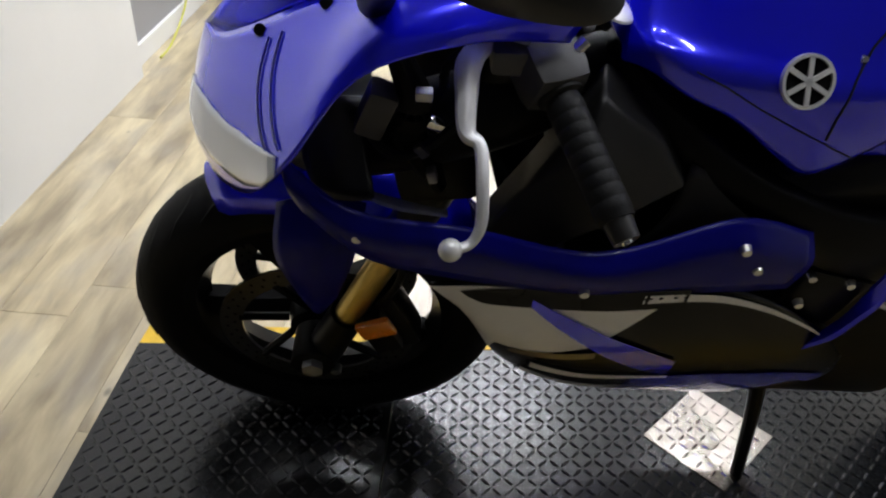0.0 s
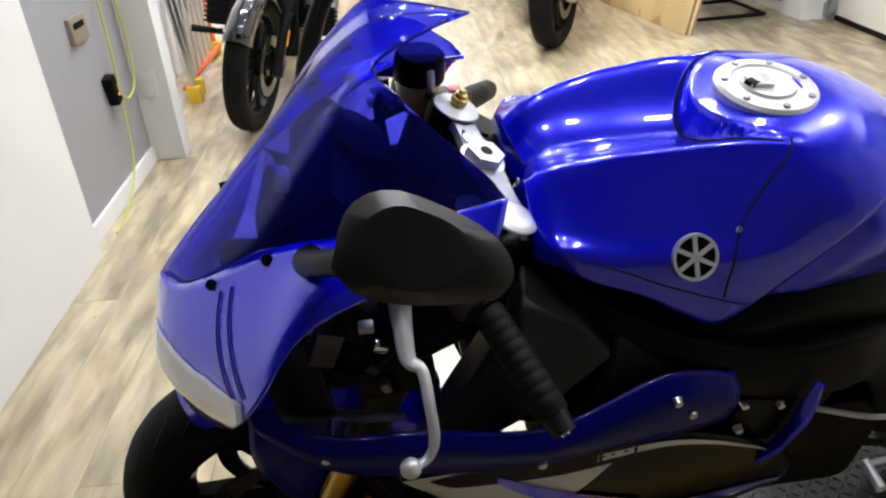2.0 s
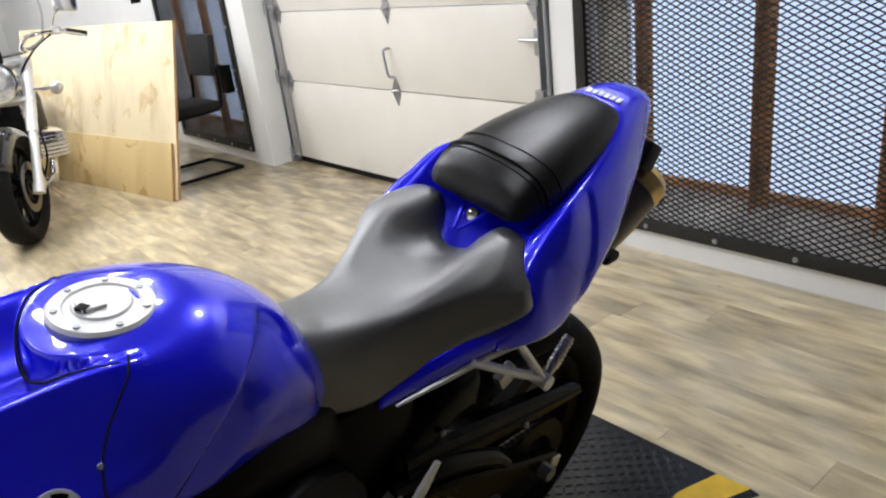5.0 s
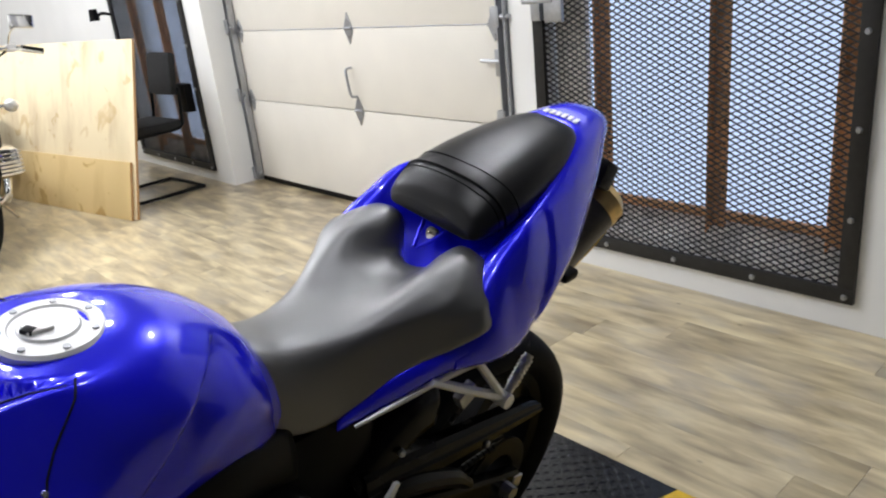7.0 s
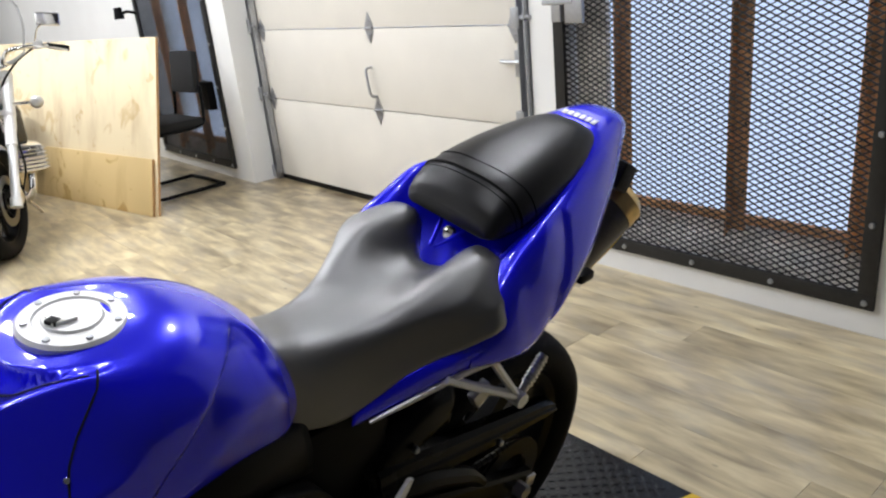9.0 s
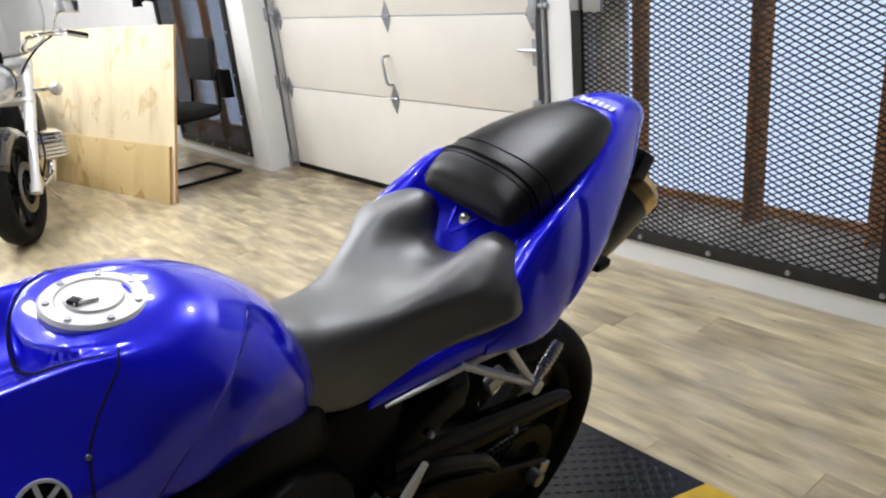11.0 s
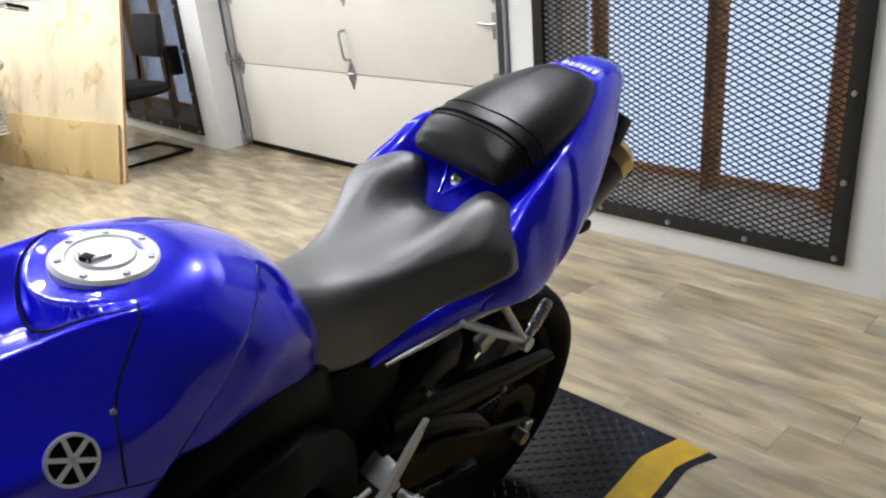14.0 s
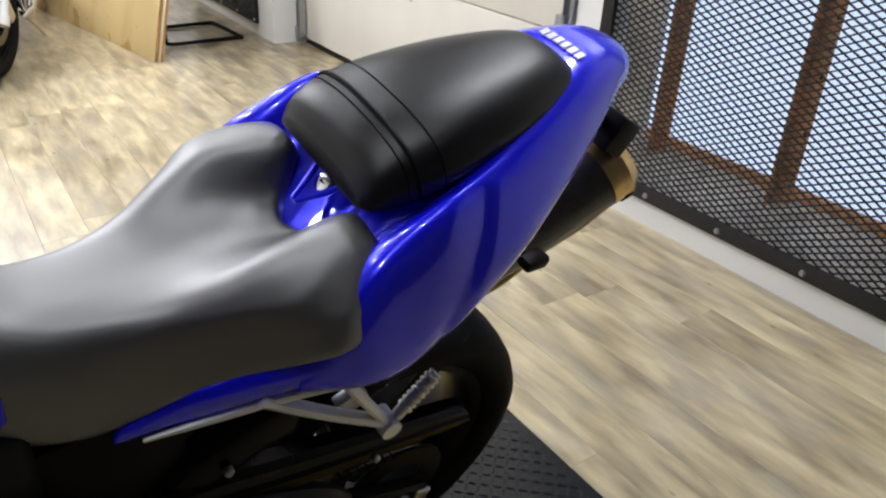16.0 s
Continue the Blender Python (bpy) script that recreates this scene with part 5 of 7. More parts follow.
for s in (-1, 1):
    g = surface(BAND, 40, 9)
    # blue band on an unlit flank: its shade is painted in
    band = part("upper_side_panel", shell(g if s > 0 else mirrored(g), flip=s < 0), BLUE_DARK, bike, "blue upper side panel, darkened for the shade on its flank", smooth=55, thick=0.004)
    low = part("lower_side_panel", shell(LG if s > 0 else mirrored(LG), flip=s < 0), TRIM_BLACK, bike, "dark lower side panel and belly", smooth=55, thick=0.004)
    decal(lambda u: 0.50 * u, lambda u: 0.015, lambda u: float(np.interp(0.50 * u, [0, 0.10, 0.20, 0.30, 0.40, 0.5], [0.99, 0.97, 0.44, 0.40, 0.30, 0.06])), PEARL, low, "white_flash", "pearl white flash", s)
    decal(lambda u: 0.24 + 0.18 * u, lambda u: 0.42 - 0.10 * u, lambda u: 0.47 - 0.11 * u, BRONZE, low, "bronze_stripe", "bronze stripe", s, 0.003)
    decal(lambda u: 0.27 + 0.30 * u, lambda u: 0.06 + 0.30 * u, lambda u: 0.10 + 0.50 * u - 0.13 * u * u, BLUE, low, "blue_stripe", "blue stripe", s, 0.0038)
    decal(lambda u: 0.30 + 0.28 * u, lambda u: 0.50 - 0.02 * u, lambda u: 0.56 - 0.06 * u, PEARL, low, "white_stripe", "thin white stripe", s, 0.003)
    decal(lambda u: 0.28 + 0.36 * u, lambda u: 0.60 + 0.0 * u, lambda u: 0.66 - 0.05 * u, BRONZE, low, "bronze_stripe", "bronze stripe", s, 0.003)
    decal(lambda u: 0.46 + 0.40 * u, lambda u: 0.02, lambda u: 0.055 - 0.02 * u, PEARL, low, "white_stripe", "thin white stripe", s, 0.003)
    decal(lambda u: 0.52 + 0.46 * u, lambda u: 0.50 - 0.14 * u, lambda u: 0.98, BLUE, low, "belly_paint", "blue belly paint", s, 0.003)
    decal(lambda u: 0.09 + 0.44 * u, lambda u: 0.05 * (1 - u) ** 3, lambda u: 0.05 + 0.075 * min(1, u * 6) ** 0.5 - 0.05 * u, TRIM_BLACK, low, "black_flash", "black drop above the white flash", s, 0.003)
    for c, n in (((0.091, 0.258, 0.752), 1), ((0.33, 0.258, 0.680), 1), ((0.516, 0.232, 0.700), 1), ((0.49, 0.236, 0.735), 1), ((0.60, 0.214, 0.62), 1)):
        bm = bmesh.new()
        rod(bm, (c[0], s * (c[1] - 0.004), c[2]), (c[0], s * (c[1] + 0.004), c[2]), 0.0065, 0.005, 12)
        part("panel_bolt", bm, ALU, band)

for s in (-1, 1):
    part("fairing_edge", hose(bmesh.new(), [(0.690, s * 0.208, 0.690), (0.682, s * 0.214, 0.630), (0.670, s * 0.212, 0.566), (0.645, s * 0.205, 0.515)], [0.006, 0.012, 0.012, 0.006], 8, 24, 0.5), BLUE, bike, "narrow blue rear edge of the fairing")
    box = part("side_box", block(bmesh.new(), (0.635, s * 0.190, 0.610), (0.085, 0.02, 0.09), Matrix.Rotation(radians(14), 3, "Y"), 0.008), SATIN, bike, "small black box behind the fairing")
    for c in ((0.605, 0.655), (0.655, 0.645)):
        part("box_bolt", rod(bmesh.new(), (c[0], s * 0.198, c[1]), (c[0], s * 0.206, c[1]), 0.007, 0.005, 10), CHROME, box)

# nose cowl, headlamps, screen
COWL = [
    [(-0.100, 0.0, 0.812), (-0.118, 0.0, 0.765), (-0.132, 0.0, 0.710), (-0.125, 0.0, 0.655)],
    [(-0.072, 0.042, 0.828), (-0.098, 0.064, 0.778), (-0.112, 0.078, 0.722), (-0.100, 0.088, 0.668)],
    [(-0.020, 0.078, 0.868), (-0.045, 0.122, 0.815), (-0.052, 0.154, 0.765), (-0.036, 0.178, 0.722)],
    [(0.060, 0.108, 0.925), (0.040, 0.166, 0.890), (0.028, 0.212, 0.855), (0.022, 0.240, 0.822)],
    [(0.130, 0.135, 0.957), (0.112, 0.178, 0.952), (0.100, 0.208, 0.938), (0.090, 0.226, 0.915)],
    [(0.215, 0.150, 0.978), (0.205, 0.178, 0.970), (0.195, 0.195, 0.955), (0.185, 0.200, 0.940)],
    [(0.305, 0.142, 0.988), (0.295, 0.164, 0.970), (0.285, 0.172, 0.950), (0.275, 0.174, 0.930)],
]
CG = surface(COWL, 49, 19)
cowl = part("nose_cowl", shell(CG, both=True), BLUE, bike, "pearl blue nose cowl", smooth=60, thick=0.004)
for s in (-1, 1):
    grid = []
    for i in range(3, 24):
        top = float(np.interp(i, [3, 5, 8, 11, 14, 18, 21, 24], [7.0, 6.6, 6.4, 6.9, 8.0, 10.2, 13.0, 16.5]))
        bot = float(np.interp(i, [3, 9, 13, 17, 21, 24], [8.0, 11.0, 14.0, 16.6, 18.0, 18.0]))
        line = []
        for q in range(9):
            w = top + (bot - top) * q / 8
            c, d = min(int(w), 17), min(int(w) + 1, 18)
            p = CG[i][c].lerp(CG[i][d], w - c)
            line.append(Vector((p.x - 0.003, p.y + 0.002, p.z)))
        grid.append(line)
    part("headlamp", shell(grid if s > 0 else mirrored(grid), flip=s < 0), LENS, cowl, "pale clear headlamp lens", smooth=60, thick=0.003)
    for i in (17, 24.5, 35):
        p = CG[int(i)][1]
        bm = bmesh.new()
        rod(bm, (p.x, s * (p.y - 0.003), p.z - 0.003), (p.x - 0.001, s * (p.y + 0.0025), p.z + 0.003), 0.0065, seg=12)
        part("screen_bolt", bm, BLACK, cowl)
    # dark decal line on the cowl
    for shift in (0.0, 1.4):
        line = []
        for j in range(2, 16):
            i = 18.5 + shift + 3.5 * (j / 15) ** 1.5
            p = CG[int(i)][j].lerp(CG[int(i) + 1][j], i - int(i))
            line.append(Vector((p.x - 0.0012, s * (p.y + 0.0012), p.z + 0.0008)))
        part("pinstripe", hose(bmesh.new(), line, 0.0013, 6, 30), BLUE_DARK, cowl)
SCREEN_ROWS = [
    [(-0.100, 0.0, 0.812), (0.0, 0.0, 0.928), (0.090, 0.0, 1.030), (0.150, 0.0, 1.088), (0.205, 0.0, 1.118), (0.290, 0.0, 1.116)],
    [(-0.045, 0.062, 0.845), (0.035, 0.062, 0.935), (0.105, 0.060, 1.024), (0.150, 0.052, 1.075), (0.190, 0.040, 1.106), (0.242, 0.030, 1.116)],
    [(0.060, 0.108, 0.925), (0.090, 0.106, 0.970), (0.118, 0.100, 1.020), (0.145, 0.092, 1.058), (0.168, 0.082, 1.088), (0.188, 0.072, 1.108)],
    [(0.212, 0.150, 0.980), (0.210, 0.143, 1.000), (0.208, 0.134, 1.024), (0.208, 0.124, 1.046), (0.210, 0.113, 1.066), (0.214, 0.104, 1.082)],
    [(0.302, 0.144, 0.990), (0.300, 0.143, 0.993), (0.297, 0.142, 0.997), (0.294, 0.141, 1.001), (0.291, 0.140, 1.006), (0.288, 0.138, 1.010)],
]
screen_grid = surface(SCREEN_ROWS, 21, 25)
screen = part("windscreen", shell(screen_grid, both=True), SCREEN, cowl, "blue tinted clear windscreen", smooth=60, thick=0.003)
screen.visible_shadow = True

# inside the nose: clocks, brackets, ducts
bm = bmesh.new()
block(bm, (0.13, 0, 0.93), (0.07, 0.20, 0.09), Matrix.Rotation(radians(-35), 3, "Y"), 0.02)
clocks = part("instrument_cluster", bm, BLACK, bike, "black instrument cluster behind the screen")
part("rev_counter", lathe(bmesh.new(), [(0.0, 0.006), (0.036, 0.006), (0.042, 0.010), (0.045, 0.0)], (0.158, 0.03, 0.958), (0.57, 0, 0.82), 32), GLOSS_VINYL, clocks, "round dark rev counter")
for s in (-1, 1):
    part("air_duct", hose(bmesh.new(), [(0.02, s * 0.08, 0.72), (0.10, s * 0.13, 0.775), (0.22, s * 0.13, 0.82), (0.34, s * 0.09, 0.85)], [0.04, 0.045, 0.045, 0.036], 14, 20), BLACK, bike, "black air duct inside the nose")
    part("lamp_housing", block(bmesh.new(), (0.05, s * 0.12, 0.80), (0.07, 0.06, 0.09), Matrix.Rotation(radians(20), 3, "Y"), 0.01), GLOSS_VINYL, bike, "black lamp housing")
    part("relay_box", block(bmesh.new(), (0.17, s * 0.10, 0.72), (0.10, 0.08, 0.08), Matrix.Rotation(radians(-10), 3, "Y"), 0.015), SATIN, bike)
    part("wire_loom", hose(bmesh.new(), [(0.08, s * 0.16, 0.83), (0.13, s * 0.19, 0.80), (0.20, s * 0.16, 0.84), (0.27, s * 0.10, 0.90)], 0.006), SATIN, bike)
    part("throttle_cable", hose(bmesh.new(), [(0.24, s * 0.14, 0.93), (0.17, s * 0.15, 0.88), (0.20, s * 0.12, 0.80), (0.33, s * 0.08, 0.84)], 0.005), RUBBER, bike)
    bm = bmesh.new()
    rod(bm, (0.11, s * 0.170, 0.845), (0.11, s * 0.180, 0.845), 0.006, 0.005, 12)
    part("clip", bm, STEEL, bike)
part("nose_bracket", block(bmesh.new(), (0.02, 0, 0.74), (0.12, 0.16, 0.10), None, 0.02), BLACK, bike)
bm = bmesh.new()
block(bm, (0.31, 0, 0.42), (0.035, 0.27, 0.09), Matrix.Rotation(radians(-12), 3, "Y"), 0.008)
part("radiator", bm, SATIN, bike, "black radiator behind the front wheel")
for s in (-1, 1):
    # large inner panel: two flat facets that meet in a blunt fold, with a turned-in rim
    bm = bmesh.new()
    rim = [(0.313, 0.188, 0.884), (0.384, 0.190, 0.833), (0.418, 0.200, 0.785), (0.346, 0.235, 0.765), (0.269, 0.228, 0.696), (0.214, 0.208, 0.702), (0.256, 0.190, 0.762)]
    fold = (0.306, 0.220, 0.852)
    v = [bm.verts.new((x, s * y, z)) for x, y, z in rim + [fold]]
    bm.faces.new((v[0], v[1], v[2], v[3], v[7])), bm.faces.new((v[7], v[3], v[4], v[5], v[6])), bm.faces.new((v[0], v[7], v[6]))
    low = [bm.verts.new((x + 0.012, s * (y - 0.06), z - 0.004)) for x, y, z in rim]
    for q in range(7):
        bm.faces.new((v[q], v[(q + 1) % 7], low[(q + 1) % 7], low[q]))
    bmesh.ops.recalc_face_normals(bm, faces=bm.faces)
    bmesh.ops.bevel(bm, geom=list(bm.edges), offset=0.006, segments=3, profile=0.6, affect="EDGES")
    part("inner_panel", bm, PANEL, bike, "matt black folded inner fairing panel", smooth=50)
    g = surface([[(0.425, 0.180, 0.800), (0.41, 0.205, 0.745), (0.36, 0.222, 0.680)], [(0.465, 0.178, 0.780), (0.46, 0.205, 0.735), (0.44, 0.222, 0.680)], [(0.525, 0.180, 0.748), (0.52, 0.202, 0.722), (0.51, 0.216, 0.688)]], 12, 10)
    part("inner_panel", shell(g if s > 0 else mirrored(g), flip=s < 0), PANEL, bike, smooth=50, thick=0.006)
    g = surface([[(0.030, 0.165, 0.815), (0.030, 0.180, 0.785), (0.045, 0.205, 0.752)], [(0.062, 0.160, 0.842), (0.066, 0.178, 0.800), (0.075, 0.210, 0.752)], [(0.090, 0.150, 0.838), (0.095, 0.170, 0.795), (0.105, 0.205, 0.750)]], 10, 10)
    part("lamp_cover", shell(g if s > 0 else mirrored(g), flip=s < 0), GLOSS_VINYL, bike, "glossy black headlamp back cover", smooth=50, thick=0.006)
    # relay with a pale connector, loom bundle and silver bracket seen in the opening
    part("relay", block(bmesh.new(), (0.105, s * 0.175, 0.845), (0.030, 0.030, 0.055), Matrix.Rotation(radians(20), 3, "Y"), 0.006), SWITCH, bike, "dark grey relay")
    loom = part("wire_harness", hose(bmesh.new(), [(0.125, s * 0.165, 0.900), (0.140, s * 0.170, 0.860), (0.138, s * 0.168, 0.815), (0.155, s * 0.165, 0.770), (0.170, s * 0.16, 0.73)], [0.012, 0.018, 0.020, 0.016, 0.010], 10, 24), BLACK, bike, "taped black wire bundle")
    for k in range(4):
        part("connector", block(bmesh.new(), (0.150 + 0.012 * (k % 2), s * 0.187, 0.875 - 0.034 * k), (0.016, 0.012, 0.010), Matrix.Rotation(radians(25 * k), 3, "Y"), 0.002), (STEEL, CHROME, SWITCH, ALU)[k], loom, "small plug")
    part("stay", hose(bmesh.new(), [(0.085, s * 0.195, 0.752), (0.130, s * 0.205, 0.745), (0.180, s * 0.205, 0.735)], [0.006, 0.008, 0.005], 8, 16, 0.5), STEEL, bike, "small bare metal stay")

# top yoke, clip-ons, levers, reservoir, mirrors
axis_up = Vector((0.375, 0, 0.927)).normalized()
STEM = Vector((0.302, 0.0, 0.926))
across = Vector((-0.016, 0.104, 0.005))
yoke_m = Matrix.Translation(STEM) @ pose(0, 0, 0, 0, 22, 8.7) @ Matrix.Diagonal((0.58, 0.96, 1, 1))
outline = [(-0.026, -0.036), (-0.022, -0.075), (-0.034, -0.098), (-0.018, -0.122), (0.012, -0.122), (0.030, -0.100), (0.030, -0.06), (0.040, 0.0), (0.030, 0.06), (0.036, 0.105), (0.020, 0.136), (-0.020, 0.136), (-0.036, 0.100), (-0.022, 0.075), (-0.026, 0.036), (-0.034, 0.0)]
yoke = part("top_yoke", plate(bmesh.new(), outline, 0.012, yoke_m), STEEL, bike, "cast aluminium top yoke", smooth=30)
part("stay_hole", rod(bmesh.new(), STEM + across * 0.50 + axis_up * 0.004, STEM + across * 0.50 + axis_up * 0.008, 0.008, seg=14), STEEL, yoke)
part("boss", rod(bmesh.new(), STEM + across * 0.36 + axis_up * 0.004, STEM + across * 0.36 + axis_up * 0.0075, 0.013, seg=20), ALU_WHITE, yoke)
for s in (-1, 1):
    base = STEM + across * s + axis_up * 0.006
    fc = part("fork_cap", lathe(bmesh.new(), [(0.0, 0.006), (0.018, 0.006), (0.024, 0.003), (0.030 if s > 0 else 0.026, 0.002), (0.031 if s > 0 else 0.027, 0.0)], base, axis_up, 32), ALU_WHITE, yoke, "round silver fork cap")
    if s > 0:
        part("adjuster", lathe(bmesh.new(), [(0.0, 0.028), (0.004, 0.027), (0.0048, 0.023), (0.0078, 0.022), (0.0078, 0.017), (0.011, 0.016), (0.011, 0.010), (0.0095, 0.009), (0.0095, 0.004)], base, axis_up, 16), GOLD, fc, "stepped brass adjuster")
nut = part("stem_nut", rod(bmesh.new(), STEM + axis_up * 0.005, STEM + axis_up * 0.018, 0.0245, 0.0235, 6), ALU_WHITE, yoke, "silver hexagonal steering stem nut", smooth=20)
part("washer", rod(bmesh.new(), STEM + axis_up * 0.004, STEM + axis_up * 0.0075, 0.028, seg=28), ALU, nut)
part("stem_bore", rod(bmesh.new(), STEM + axis_up * 0.017, STEM + axis_up * 0.0188, 0.0075, seg=16), BLACK, nut)
for s in (-1, 1):
    a, b = (Vector((0.242, -0.115, 0.912)), Vector((0.326, -0.300, 0.832))) if s < 0 else (Vector((0.262, 0.125, 0.915)), Vector((0.372, 0.338, 0.812)))
    d = (b - a).normalized()
    bar = part("clip_on", rod(bmesh.new(), a, b, 0.0112, seg=14), SATIN, bike, "black clip-on handlebar")
    bm = bmesh.new()
    rod(bm, a - Vector((0.022, 0, 0.06)), a - Vector((0.004, 0, 0.012)), 0.033, seg=18)
    part("clamp", bm, SATIN, bar)
    prof = [(0.010, 0.078), (0.022, 0.078), (0.022, 0.086), (0.0165, 0.088)]
    for k in range(9):
        q = 0.094 + 0.0125 * k
        prof += [(0.0172, q), (0.0177, q + 0.001), (0.0177, q + 0.011), (0.0172, q + 0.012)]
    prof += [(0.0165, (b - a).length - 0.006), (0.010, (b - a).length - 0.006)]
    bm = lathe(bmesh.new(), prof, a, d, 20)
    part("grip", bm, RUBBER_GRIP, bar, "black rubber grip")
    part("bar_end", rod(bmesh.new(), b - d * 0.008, b + d * 0.014, 0.0145, 0.0125, 16), SHELL, bar)
    part("end_screw", rod(bmesh.new(), b + d * 0.013, b + d * 0.0165, 0.006, 0.005, 10), CHROME, bar)
    bm = bmesh.new()
    c = a + d * 0.055
    block(bm, c, (0.060, 0.062, 0.060), d.to_track_quat("Y", "Z").to_matrix(), 0.020)
    block(bm, c + Vector((-0.03, 0, 0.012)), (0.05, 0.03, 0.028), None, 0.008)
    sw = part("switchgear", bm, SWITCH if s < 0 else BLACK, bar, "dark grey switch housing" if s < 0 else "black switch housing")
    if s > 0:
        part("kill_switch", block(bmesh.new(), c + Vector((0.01, 0.0, 0.028)), (0.018, 0.02, 0.012), bevel=0.003), RED, sw, "red kill switch")
    else:
        part("choke_knob", rod(bmesh.new(), c + Vector((0.02, 0, 0.02)), c + Vector((0.03, 0.005, 0.03)), 0.006, seg=10), ALU, sw)
    # lever: from its perch, outwards, bent, with a ball at the end
    tuck = Vector((-0.007, -s * 0.014, -0.008)) if s < 0 else Vector()
    tip = Vector((0.186, s * 0.330, 0.817)) + tuck
    bm = bmesh.new()
    hose(bm, [tuck + q for q in (Vector((0.215, s * 0.160, 0.918)), Vector((0.196, s * 0.195, 0.918)), Vector((0.194, s * 0.225, 0.901)), Vector((0.196, s * 0.250, 0.883)), Vector((0.208, s * 0.262, 0.878)), Vector((0.211, s * 0.290, 0.861)), Vector((0.212, s * 0.312, 0.835)), Vector((0.204, s * 0.322, 0.818)))] + [tip], [0.010, 0.0125, 0.010, 0.0085, 0.0062, 0.0058, 0.0055, 0.005, 0.005], 10, 60, 0.8)
    lev = part("lever", bm, ALU_WHITE, bar, "bright aluminium lever with a ball end")
    bm = bmesh.new()
    bmesh.ops.create_uvsphere(bm, u_segments=16, v_segments=10, radius=0.0108, matrix=Matrix.Translation(tip))
    part("ball_end", bm, ALU_WHITE, lev)
    bm = bmesh.new()
    block(bm, (0.225, -0.145, 0.938) if s < 0 else (0.235, 0.215, 0.895), (0.045, 0.05, 0.030), Matrix.Rotation(radians(15), 3, "Y"), 0.008)
    rod(bm, (0.203, s * (0.155 if s < 0 else 0.215), 0.955 - 0.03 * (s > 0)), (0.203, s * (0.155 if s < 0 else 0.215), 0.925 - 0.05 * (s > 0)), 0.008, seg=12)
    part("perch", bm, ALU if s < 0 else SATIN, bar, "lever perch")
bm = bmesh.new()
res_c = Vector((0.244, 0.157, 0.914))
rod(bm, res_c, res_c + Vector((0.004, 0, 0.048)), 0.027, 0.029, 28)
res = part("fluid_reservoir", bm, FLUID, bike, "brake fluid reservoir with amber fluid")
part("lid", lathe(bmesh.new(), [(0.0, 0.036), (0.028, 0.035), (0.032, 0.031), (0.0335, 0.025), (0.0335, 0.0), (0.0, 0.0)], res_c + Vector((0.004, 0, 0.042)), (0.10, 0, 0.995), 32), BLACK, res, "black screw lid")
bm = bmesh.new()
block(bm, res_c + Vector((0.016, -0.032, 0.050)), (0.010, 0.005, 0.034), None, 0.002)
part("lid_clamp", bm, ALU, res)
part("clamp_screw", rod(bmesh.new(), res_c + Vector((0.014, -0.026, 0.028)), res_c + Vector((0.017, -0.034, 0.028)), 0.0065, seg=10), BLACK, res)
part("reservoir_hose", hose(bmesh.new(), [res_c + Vector((-0.02, 0.01, 0.0)), res_c + Vector((-0.05, 0.02, 0.0)), res_c + Vector((-0.05, 0.02, -0.06)), (0.20, 0.14, 0.83)], 0.008), BLACK, res)
